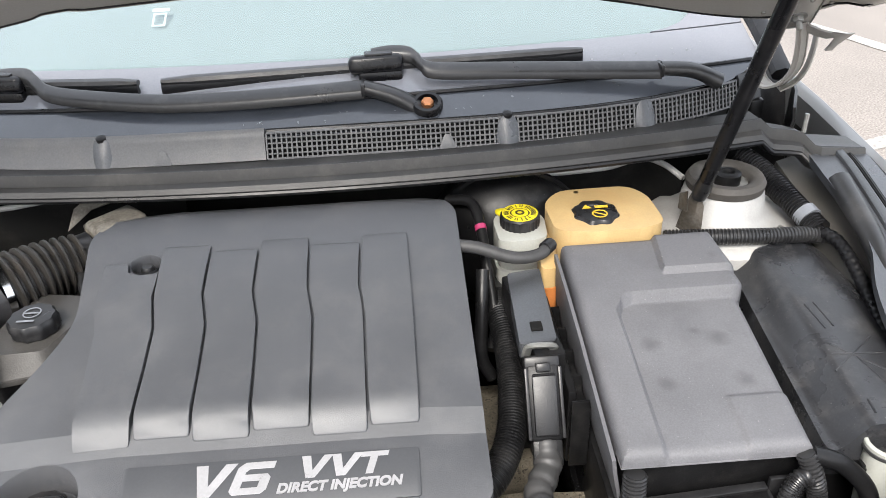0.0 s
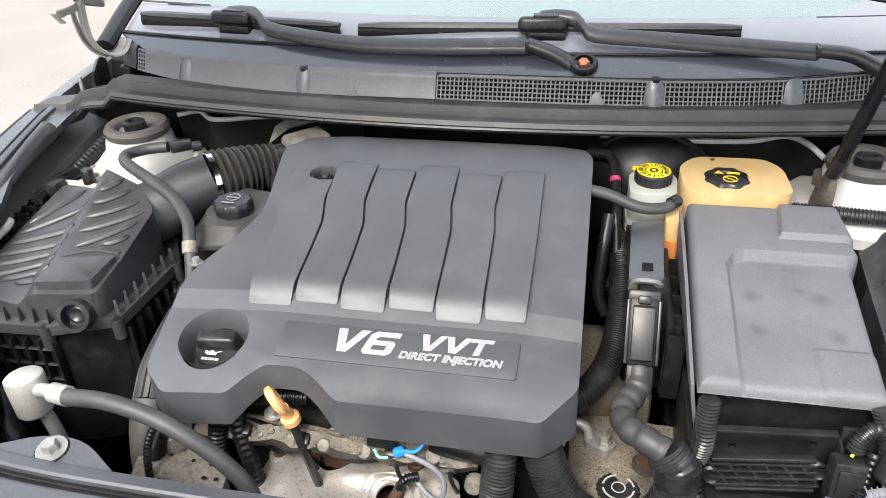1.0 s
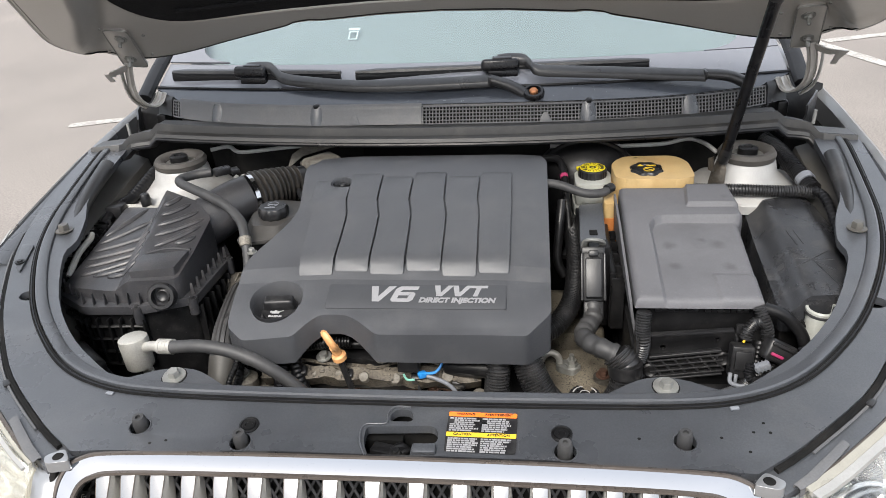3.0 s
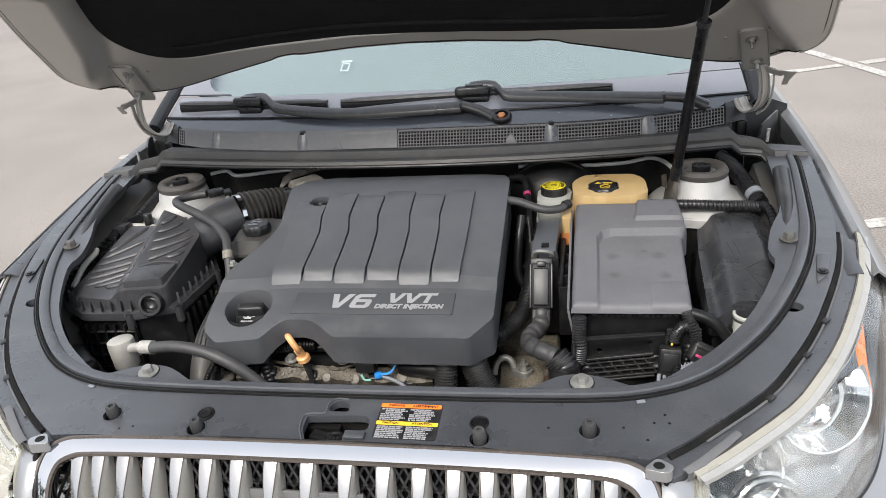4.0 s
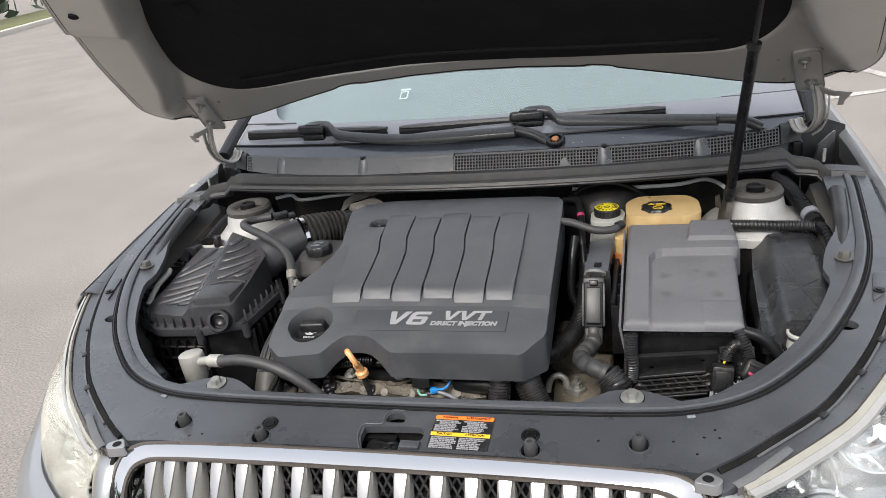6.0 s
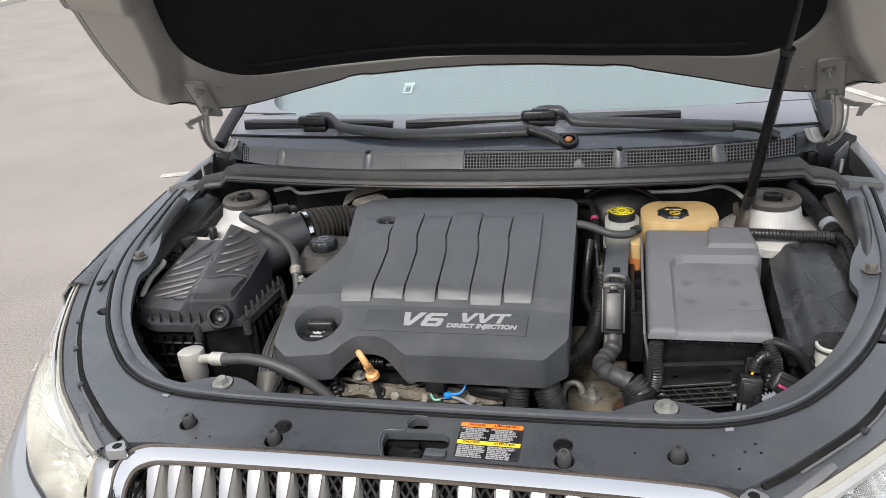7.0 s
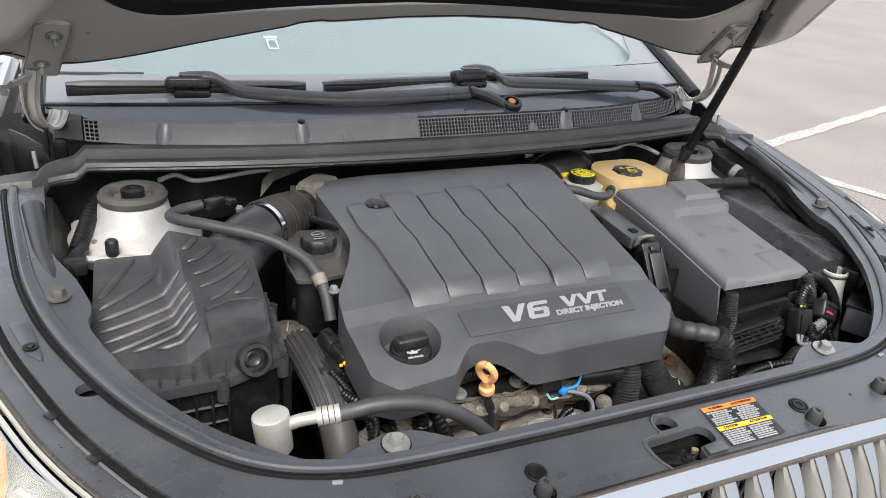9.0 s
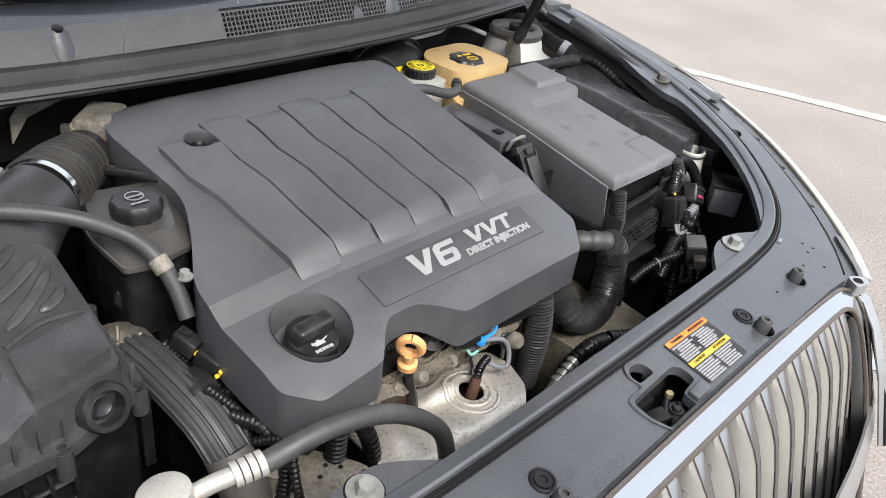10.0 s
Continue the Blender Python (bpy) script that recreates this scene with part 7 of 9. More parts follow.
for k in range(6):
    a = Vector((lerp([(0, -0.470), (1, -0.503), (2, -0.513), (5, -0.526)], k), lerp([(0, -0.296), (1, -0.306), (5, -0.198)], k), 0))
    b = Vector((lerp([(0, -0.439), (2, -0.440), (3, -0.456), (5, -0.502)], k), lerp([(0, -0.274), (1, -0.247), (5, -0.169)], k), 0))
    pts = [a.lerp(b, i / 9) + Vector((0, -0.004 * math.sin(math.pi * i / 9), 0)) for i in range(10)]
    part("lid_rib", tube([(p.x, p.y, lid_z(p.x, p.y) + 0.0004) for p in pts], lambda t: 0.0060 - 0.0040 * abs(2 * t - 1) ** 6, 10, straight=True, flat=0.8), M_AIRBOX, air)
part("lid_step", shell([rounded([(-0.516, -0.386), (-0.441, -0.373), (-0.434, -0.318), (-0.514, -0.334)], 0.004)], lambda x, y: 0.8965 + 0.10 * (y + 0.334), lambda x, y: 0.86, bevel=0.002), M_AIRBOX, air)
part("step_bead", tube([(-0.512, -0.324, lid_z(-0.512, -0.324)), (-0.475, -0.309, lid_z(-0.475, -0.309) + 0.001), (-0.436, -0.308, lid_z(-0.436, -0.308))], 0.003, 8), M_AIRBOX, air)
RIM = [(-0.672, -0.365), (-0.600, -0.412), (-0.500, -0.408), (-0.412, -0.372), (-0.402, -0.225), (-0.455, -0.138), (-0.54, -0.118), (-0.672, -0.155)]
part("rim", shell([rounded(RIM, 0.012)], 0.836, 0.820, bevel=0.003), M_AIRBOX, air)
BASE_P = [(-0.668, -0.355), (-0.595, -0.402), (-0.500, -0.398), (-0.420, -0.365), (-0.410, -0.225), (-0.458, -0.145), (-0.54, -0.125), (-0.668, -0.16)]
part("base", shell([rounded(BASE_P, 0.01)], 0.821, 0.62, bevel=0.002), M_BLACK, air)
for j in range(4):
    z = 0.795 - 0.026 * j
    pts = [Vector((p[0] * 1.012 + 0.006, p[1] * 1.012 - 0.002, z)) for p in (BASE_P[7], BASE_P[0], BASE_P[1], BASE_P[2])]
    own = bmesh.new()
    for a, b in zip(pts, pts[1:]):
        tube([a, b], 0.004, 6, straight=True, flat=0.7, bm=own)
    part("base_rib", own, M_BLACK, air)
for k in range(9):
    t = k / 8
    p = Vector((-0.664, -0.357, 0)).lerp(Vector((-0.60, -0.408, 0)), t / 0.4) if t < 0.4 else Vector((-0.60, -0.408, 0)).lerp(Vector((-0.50, -0.404, 0)), (t - 0.4) / 0.6)
    part("side_gusset", block((0.0022, 0.009, 0.022), Matrix.Translation((p.x, p.y + 0.006, 0.846)), 0.0006, taper=0.5), M_AIRBOX, air)
    part("base_gusset", block((0.004, 0.012, 0.09), Matrix.Translation((p.x, p.y, 0.765)), 0.001), M_BLACK, air)
for k in range(7):
    p = Vector((-0.412, -0.365, 0)).lerp(Vector((-0.404, -0.23, 0)), k / 6)
    part("side_gusset", block((0.008, 0.0022, 0.024), Matrix.Translation((p.x - 0.008, p.y, 0.846)), 0.0006, taper=0.5), M_AIRBOX, air)
    part("base_gusset", block((0.012, 0.004, 0.10), Matrix.Translation((p.x, p.y, 0.765)), 0.001), M_BLACK, air)
port = part("port", lathe([(0.024, -0.03), (0.024, 0.012), (0.022, 0.015), (0.0165, 0.015), (0.0165, -0.004), (0.012, -0.006), (0.012, 0.004), (0.009, 0.005), (0, 0.0)], 28, orient((-0.463, -0.387, 0.846), (0.15, -0.9, 0.35))), M_CAP, air, "round capped port")
for p in ((-0.506, -0.405, 0.832), (-0.420, -0.372, 0.832), (-0.404, -0.235, 0.836), (-0.662, -0.358, 0.834)):
    part("lid_screw", bolt(Matrix.Translation(p), 0.0045, 0.0075, 0.005), M_CAP, air)
    part("screw_boss", lathe([(0.0085, -0.03), (0.0085, 0.001), (0, 0.001)], 14, Matrix.Translation(p)), M_AIRBOX, air)
for k in range(11):
    part("rack_rib", block((0.026, 0.003, 0.030), Matrix.Translation((-0.682, -0.335 + 0.018 * k, 0.843 + 0.0022 * k)), 0.0006), M_CAP, air)
for k in range(3):
    part("rack_rail", block((0.004, 0.20, 0.004), Matrix.Translation((-0.672 - 0.010 * k, -0.245, 0.858 + 0.002 * k)) @ Matrix.Rotation(radians(7), 4, "X"), 0.0008), M_CAP, air)
part("rack_tube", tube([(-0.668, -0.330, 0.85), (-0.664, -0.29, 0.875), (-0.660, -0.25, 0.885), (-0.664, -0.235, 0.888)], 0.006, 8), M_CANISTER, air, "pale pipe")

# ---- intake duct ----
duct = thing("intake_duct", "black intake duct with a ribbed bellows and steel clamp", "intake duct", at=(-0.4, -0.1, 0.9))
part("elbow", tube([(-0.500, -0.205, 0.872), (-0.458, -0.168, 0.884), (-0.418, -0.130, 0.902), (-0.388, -0.108, 0.910)], lambda t: 0.050 - 0.007 * t, 24), M_AIRBOX, duct)
part("bellows", tube([(-0.386, -0.106, 0.908), (-0.365, -0.085, 0.908), (-0.345, -0.064, 0.907), (-0.314, -0.038, 0.905)], lambda t: 0.0455 - 0.0115 * t, 26, 8, 0.0075, 0.0112), M_BELLOWS, duct, "dusty ribbed rubber bellows")
part("clamp", tube([(-0.3935, -0.1130, 0.9095), (-0.3870, -0.1070, 0.909)], 0.0455, 28, straight=True), M_CLAMP, duct, "bright steel band clamp")
part("clamp_screw", block((0.010, 0.018, 0.010), orient((-0.42, -0.085, 0.935), (0.5, 0.5, 0.3)), 0.002), M_STEEL, duct)
part("throttle_cuff", tube([(-0.316, -0.040, 0.905), (-0.300, -0.027, 0.905)], 0.034, 26, straight=True), M_CAP, duct)
throttle = thing("throttle_body", "cast aluminium throttle body behind the engine cover", "throttle body", at=(-0.28, -0.01, 0.85))
part("casting", block((0.050, 0.070, 0.095), Matrix.Translation((-0.268, -0.004, 0.902)) @ Matrix.Rotation(radians(-45), 4, "Z"), 0.008, 3), M_ALU_PALE, throttle)
part("flange", block((0.010, 0.076, 0.076), Matrix.Translation((-0.288, -0.020, 0.900)) @ Matrix.Rotation(radians(45), 4, "Z"), 0.004), M_ALU, throttle)
part("flange_bolt", lathe([(0.009, 0), (0.009, 0.008), (0.006, 0.010), (0.0055, 0.016), (0, 0.017)], 14, Matrix.Translation((-0.300, -0.006, 0.930)) @ Matrix.Rotation(radians(20), 4, "X")), M_BRASS, throttle, "brass bolt head")
part("sensor", tube([(-0.300, -0.055, 0.905), (-0.290, -0.062, 0.900), (-0.262, -0.075, 0.888)], 0.0075, 10), M_BLACK, throttle)
hose("vent_hose", [(-0.316, -0.046, 0.900), (-0.300, -0.078, 0.905), (-0.285, -0.115, 0.912), (-0.262, -0.160, 0.915), (-0.245, -0.185, 0.90)], 0.0058, M_CAP, "thin black vent hose from the intake to the engine cover")
mount = thing("rear_sheet", "dull olive sheet metal guard behind the throttle", "bracket", at=(-0.27, 0.06, 0.93))
part("guard", skin([[(-0.36, 0.045, 0.905), (-0.33, 0.07, 0.925), (-0.27, 0.085, 0.938), (-0.19, 0.088, 0.944)], [(-0.352, 0.065, 0.930), (-0.325, 0.088, 0.945), (-0.27, 0.098, 0.952), (-0.19, 0.100, 0.955)]], thickness=0.003), M_ALU_PALE, mount)
hose("sensor_cable", [(-0.478, -0.070, 0.945), (-0.510, -0.078, 0.943), (-0.530, -0.102, 0.944), (-0.518, -0.132, 0.948), (-0.490, -0.158, 0.950), (-0.462, -0.175, 0.947), (-0.430, -0.195, 0.944), (-0.402, -0.212, 0.938), (-0.380, -0.228, 0.930), (-0.356, -0.254, 0.918), (-0.344, -0.280, 0.902), (-0.337, -0.300, 0.875), (-0.335, -0.318, 0.845)], 0.0090, M_HOSE, "grey-black braided cable over the intake duct")
tape = thing("cable_tape", "beige tape round the cable", "tape", at=(-0.343, -0.285, 0.897))
part("wrap", tube([(-0.3445, -0.279, 0.9030), (-0.3410, -0.290, 0.8910)], 0.0106, 12, straight=True), M_ALU_PALE, tape)
plugs = thing("duct_sensor", "small black sensor plug on the duct", "sensor", at=(-0.44, -0.08, 0.93))
part("plug", block((0.034, 0.018, 0.016), Matrix.Translation((-0.458, -0.066, 0.946)) @ Matrix.Rotation(radians(35), 4, "Z"), 0.003), M_CAP, plugs)
part("lever", block((0.016, 0.022, 0.010), Matrix.Translation((-0.434, -0.060, 0.944)) @ Matrix.Rotation(radians(35), 4, "Z"), 0.002), M_CAP, plugs)

# ---- power steering reservoir ----
ps = thing("power_steering_reservoir", "dusty grey-black power steering reservoir with a ribbed cap", "fluid reservoir", at=(-0.31, -0.2, 0.8))
PS_TANK = [(-0.356, -0.142), (-0.364, -0.184), (-0.346, -0.233), (-0.295, -0.230), (-0.266, -0.152), (-0.274, -0.124), (-0.336, -0.112)]
PS_SEAM = [(-0.360, -0.120), (-0.370, -0.184), (-0.369, -0.256), (-0.343, -0.263), (-0.290, -0.252), (-0.264, -0.205), (-0.256, -0.130), (-0.300, -0.104)]
rows = []
for poly, z in ((PS_TANK, 0.9025), (PS_SEAM, 0.886)):
    loop = evenly(rounded(poly, 0.006), 72)
    first = max(range(72), key=lambda i: loop[i].x * 0.4 - abs(loop[i].y + 0.18))
    loop = loop[first:] + loop[:first]
    rows.append([Vector((p.x, p.y, z)) for p in loop])
rows.insert(0, [p + (Vector((-0.314, -0.178, 0.9035)) - p) * 0.03 for p in rows[0]])
own = skin(rows, closed=True)
own.faces.new([own.verts.new(p) for p in rows[0]])
bmesh.ops.remove_doubles(own, verts=own.verts, dist=0.0001)
part("tank", own, M_TANK_GREY, ps, "dusty upper half", 28)
part("seam", shell([rounded([(-0.314 + (x + 0.314) * 1.03, -0.184 + (y + 0.184) * 1.03) for x, y in PS_SEAM], 0.006)], 0.8865, 0.880, bevel=0.0012), M_TANK_GREY, ps)
part("tank_bottom", shell([rounded([(-0.314 + (x + 0.314) * 0.95, -0.184 + (y + 0.184) * 0.95) for x, y in PS_SEAM], 0.008)], 0.881, 0.79, bevel=0.004), M_BLACK, ps, "black lower half")
pc = part("ps_cap", lathe([(0.027, 0), (0.029, 0.004), (0.029, 0.016), (0.026, 0.020), (0, 0.021)], 48, Matrix.Translation((-0.318, -0.188, 0.9030)), lobes=10, lobe_depth=0.08), M_CAP, ps, "black scalloped cap")
top = Matrix.Translation((-0.318, -0.188, 0.9245))
part("wheel_mark", lathe([(0.0105, 0), (0.0105, 0.0005), (0.0090, 0.0005), (0.0090, 0)], 24, top @ Matrix.Translation((0, 0.004, 0))), M_GREYWIRE, pc)
part("wheel_mark", join(None, flat_rect(-0.009, 0.002, 0.009, 0.0045, 0.0005), top), M_GREYWIRE, pc)
part("text_bars", join(None, flat_rect(-0.012, -0.014, 0.008, -0.011, 0.0005), top), M_GREYWIRE, pc)
part("ps_bracket", block((0.05, 0.06, 0.25), Matrix.Translation((-0.31, -0.22, 0.68)), 0.004), M_BLACK, ps)
part("ps_bolt", bolt(Matrix.Translation((-0.3265, -0.302, 0.884)), 0.006, 0.009, 0.009), M_STEEL, ps)

# ---- air conditioning line ----
ac = thing("air_conditioning_line", "dull aluminium muffler and black rubber air conditioning hose", "hose", at=(-0.45, -0.5, 0.8))
part("muffler", lathe([(0, 0.034), (0.026, 0.034), (0.030, 0.031), (0.0310, 0.022), (0.0290, -0.030), (0.026, -0.034), (0, -0.034)], 28, orient((-0.463, -0.505, 0.812), (-0.10, 0.10, 1.0)) @ Matrix.Diagonal((0.76, 0.76, 0.80, 1))), M_CANISTER, ac, "dull aluminium cylinder")
part("stub", tube([(-0.452, -0.507, 0.820), (-0.430, -0.514, 0.829), (-0.408, -0.522, 0.835)], 0.0085, 14), M_CANISTER, ac)
for k in range(4):
    p = Vector((-0.412 + 0.007 * k, -0.5212 - 0.0022 * k, 0.8345 + 0.0014 * k))
    part("crimp", tube([p, p + Vector((0.006, -0.0012, 0.0008))], 0.0122, 16, straight=True), M_CANISTER, ac)
part("hose", tube([(-0.386, -0.531, 0.840), (-0.335, -0.537, 0.847), (-0.285, -0.542, 0.841), (-0.240, -0.545, 0.821), (-0.195, -0.547, 0.785), (-0.165, -0.552, 0.745), (-0.155, -0.560, 0.68)], 0.0102, 16, 8), M_HOSE, ac, "black rubber hose")
part("lower_pipe", tube([(-0.455, -0.505, 0.79), (-0.452, -0.50, 0.75), (-0.455, -0.49, 0.66)], 0.009, 10), M_CANISTER, ac)

# ---- large hoses and front of the engine ----
rh = thing("ribbed_hose", "black lengthwise-ribbed hose between air box and engine", "hose", at=(-0.36, -0.3, 0.75))
line = smooth_curve([(-0.373, -0.245, 0.770), (-0.372, -0.275, 0.782), (-0.368, -0.320, 0.782), (-0.362, -0.390, 0.770), (-0.358, -0.430, 0.745)], 8)
own = bmesh.new()
rings = []
for i, p in enumerate(line):
    d = (line[min(i + 1, len(line) - 1)] - line[max(i - 1, 0)]).normalized()
    side = d.cross(Vector((0, 0, 1))).normalized()
    up = side.cross(d)
    rings.append([own.verts.new(p + (side * math.cos(2 * math.pi * q / 96) + up * math.sin(2 * math.pi * q / 96)) * (0.0245 - 0.0027 * (1 if (q // 2) % 3 == 2 else 0))) for q in range(96)])
for a, b in zip(rings, rings[1:]):
    for q in range(96):
        own.faces.new((a[q], a[(q + 1) % 96], b[(q + 1) % 96], b[q]))
part("ribbed_pipe", own, M_HOSE, rh, "", 20)
part("cuff", tube([(-0.358, -0.426, 0.748), (-0.356, -0.452, 0.715), (-0.354, -0.47, 0.65), (-0.352, -0.475, 0.52)], 0.0258, 20), M_APRON, rh, "grey-brown rubber cuff")

engine = thing("engine_block", "grimy cast aluminium engine front with bolts and bosses", "engine", at=(-0.05, -0.4, 0.5))
rnd = random.Random(12)
HEAD = [(-0.275, -0.30), (0.085, -0.30), (0.085, -0.425)] + [(0.075 - 0.0115 * k, -0.446 - 0.009 * math.sin(1.05 * k) - 0.004 * rnd.random()) for k in range(30)] + [(-0.275, -0.43)]
part("valve_cover", shell([rounded([(-0.270, -0.28), (0.075, -0.28), (0.075, -0.435), (0.04, -0.444), (0.015, -0.436), (-0.04, -0.442), (-0.078, -0.452), (-0.115, -0.440), (-0.15, -0.442), (-0.177, -0.452), (-0.205, -0.440), (-0.270, -0.445)], 0.010)], lambda x, y: 0.760 + 0.25 * max(0, y + 0.425), 0.700, cuts=(-0.425, -0.40), bevel=0.003), M_BLACK, engine, "black valve cover")
part("head_edge", shell([HEAD], lambda x, y: 0.748 + 0.003 * math.sin(70 * x), 0.715, bevel=0.003), M_PITTED, engine, "pitted cast edge")
rows = [[(-0.28 + 0.0095 * i, y - 0.004 * math.sin(0.9 * i + j) - 0.003 * rnd.random(), z) for i in range(39)] for j, (y, z) in enumerate(((-0.440, 0.745), (-0.452, 0.735), (-0.446, 0.722), (-0.430, 0.712), (-0.405, 0.704), (-0.390, 0.66), (-0.38, 0.60)))]
part("cylinder_head", skin(rows, thickness=0.01), M_PITTED, engine, "dirty pitted casting")
part("upper_block", block((0.36, 0.28, 0.12), Matrix.Translation((-0.04, -0.20, 0.77)), 0.01), M_ALU, engine)
# crankcase coloured near-black in place of the shade low in the bay
part("crankcase", block((0.50, 0.40, 0.24), Matrix.Translation((-0.06, -0.22, 0.56)), 0.01), M_VOID_SHADE, engine)
for x in (-0.262, -0.177, -0.078, 0.012):
    m = Matrix.Translation((x, -0.442, 0.7630)) @ Matrix.Rotation(radians(12), 4, "X")
    part("cover_bolt", bolt(m, 0.0072, 0.0128, 0.010), M_STEEL, engine, "zinc flange bolt")
for x, y, z, r in ((-0.232, -0.450, 0.732, 0.010), (-0.192, -0.446, 0.726, 0.007), (-0.150, -0.450, 0.735, 0.007), (-0.108, -0.452, 0.731, 0.010), (-0.056, -0.452, 0.729, 0.011), (0.030, -0.450, 0.734, 0.012), (0.058, -0.443, 0.740, 0.008)):
    m = Matrix.Translation((x, y, z)) @ Matrix.Rotation(radians(52), 4, "X")
    part("boss", lathe([(r * 1.15, -0.02), (r, 0.010), (r * 0.75, 0.015), (0, 0.017)], 14, m), M_ALU_PALE, engine, "pale cast boss")
for x in (-0.171, -0.072, 0.000):
    part("exhaust_runner", tube([(x + 0.030, -0.395, 0.715), (x + 0.028, -0.404, 0.704), (x + 0.026, -0.410, 0.680), (x + 0.024, -0.412, 0.650)], 0.013, 12), M_RUST, engine, "rusty exhaust runner")
    part("runner_flange", block((0.062, 0.010, 0.022), Matrix.Translation((x + 0.016, -0.424, 0.700)) @ Matrix.Rotation(radians(-50), 4, "X") @ Matrix.Rotation(radians(6), 4, "Y"), 0.004), M_RUST, engine, "rust-brown flange")
    m = Matrix.Translation((x, -0.428, 0.695)) @ Matrix.Rotation(radians(30), 4, "X")
    part("flange_stud", lathe([(0.0115, 0), (0.0115, 0.004), (0.0090, 0.005), (0.0090, 0.014), (0.0050, 0.015), (0.0050, 0.024), (0, 0.025)], 12, m), M_RUST, engine, "rusty stud and nut")
part("flange_plate", shell([rounded([(-0.198, -0.385), (0.045, -0.380), (0.045, -0.418), (0.010, -0.410), (-0.030, -0.412), (-0.055, -0.424), (-0.090, -0.426), (-0.130, -0.420), (-0.155, -0.418), (-0.190, -0.414)], 0.004)], lambda x, y: 0.692 + 0.004 * math.sin(55 * x), 0.655, bevel=0.003), M_RUST, engine, "rust-brown manifold flange")
part("upper_flange", tube([(-0.272, -0.447, 0.752), (-0.236, -0.452, 0.756), (-0.206, -0.446, 0.758), (-0.172, -0.449, 0.755), (-0.120, -0.447, 0.750), (-0.085, -0.452, 0.750), (-0.055, -0.445, 0.757), (-0.020, -0.446, 0.752), (0.020, -0.448, 0.748), (0.070, -0.443, 0.748)], 0.0034, 8), M_PITTED, engine, "thin cast flange edge")
for k in range(26):
    x = rnd.uniform(-0.26, 0.06)
    part("grit_lump", lathe([(0.0045, 0), (0.0035, 0.0025), (0, 0.003)], 7, Matrix.Translation((x, -0.455 + 0.008 * rnd.random(), 0.741 + 0.004 * rnd.random())) @ Matrix.Rotation(radians(40), 4, "X") @ Matrix.Diagonal((1 + rnd.random(), 1, 1, 1))), M_PITTED if k % 2 else M_ALU, engine)
for k in range(15):
    x = -0.262 + 0.0225 * k + rnd.uniform(-0.005, 0.005)
    m = Matrix.Translation((x, -0.450, 0.731)) @ Matrix.Rotation(radians(28 + 10 * rnd.random()), 4, "X") @ Matrix.Rotation(rnd.uniform(-0.35, 0.35), 4, "Y")
    part("cast_rib", block((rnd.uniform(0.004, 0.010), 0.014, rnd.uniform(0.020, 0.034)), m, 0.002, taper=0.7), M_PITTED if k % 3 else M_ALU_PALE, engine)
for x, z, w in ((-0.212, 0.742, 0.018), (-0.132, 0.738, 0.013), (-0.020, 0.736, 0.020), (0.048, 0.728, 0.022)):
    clip = part("loom_clip", block((w, 0.016, 0.022), Matrix.Translation((x, -0.458, z)) @ Matrix.Rotation(radians(24), 4, "X"), 0.003), M_CAP, engine, "black loom clip")
    part("clip_tail", tube([(x, -0.456, z - 0.008), (x + 0.004, -0.463, z - 0.024), (x + 0.010, -0.460, z - 0.045)], 0.0030, 7), M_CAP, clip)
part("fuel_rail", tube([(-0.22, -0.43, 0.776), (-0.1, -0.425, 0.778), (0.02, -0.425, 0.774)], 0.008, 10), M_BLACK, engine)
part("side_nut", lathe([(0.013, 0), (0.012, 0.012), (0.009, 0.016), (0, 0.016)], 12, Matrix.Translation((0.080, -0.455, 0.70)) @ Matrix.Rotation(radians(70), 4, "X")), M_ALU_PALE, engine, "pale nut")
pale = thing("engine_bracket", "pale cast bracket with drilled holes", "bracket", at=(-0.31, -0.5, 0.6))
part("casting", shell([rounded([(-0.365, -0.43), (-0.285, -0.42), (-0.225, -0.50), (-0.230, -0.56), (-0.300, -0.585), (-0.345, -0.56)], 0.02)], lambda x, y: 0.70 + 0.12 * (y + 0.5), 0.56, cuts=(-0.5,), bevel=0.008, seg=3), M_ALU_PALE, pale)
part("casting_boss", lathe([(0.022, -0.02), (0.022, 0.012), (0.016, 0.016), (0, 0.016)], 18, Matrix.Translation((-0.315, -0.455, 0.715))), M_ALU_PALE, pale)
part("casting_bolt", bolt(Matrix.Translation((-0.318, -0.452, 0.732)), 0.008, 0.012, 0.010), M_STEEL, pale)
# drilled holes shown by near-black discs, their shade in the colour
for k in range(14):
    part("drill_hole", lathe([(0.003, 0), (0.0025, 0.0008), (0, 0.0002)], 8, Matrix.Translation((-0.33 + 0.095 * rnd.random(), -0.56 + 0.10 * rnd.random(), 0.0)) @ Matrix.Translation((0, 0, 0.7035))), M_VOID_SHADE, pale)
# heat shield
hs = thing("heat_shield", "stained steel exhaust heat shield with rusty bolts", "heat shield", at=(-0.08, -0.56, 0.6))
HS = rounded([(-0.200, -0.447), (-0.197, -0.426), (-0.184, -0.419), (-0.166, -0.422), (-0.146, -0.426), (-0.128, -0.443), (-0.114, -0.448), (-0.100, -0.443), (-0.088, -0.429), (-0.061, -0.419), (-0.030, -0.418), (-0.014, -0.414), (0.008, -0.412), (0.017, -0.425), (0.035, -0.426), (0.056, -0.437), (0.064, -0.470), (0.05, -0.510), (0.0, -0.560), (-0.12, -0.570), (-0.20, -0.53)], 0.006)
SENSOR = Vector((-0.024, -0.477))


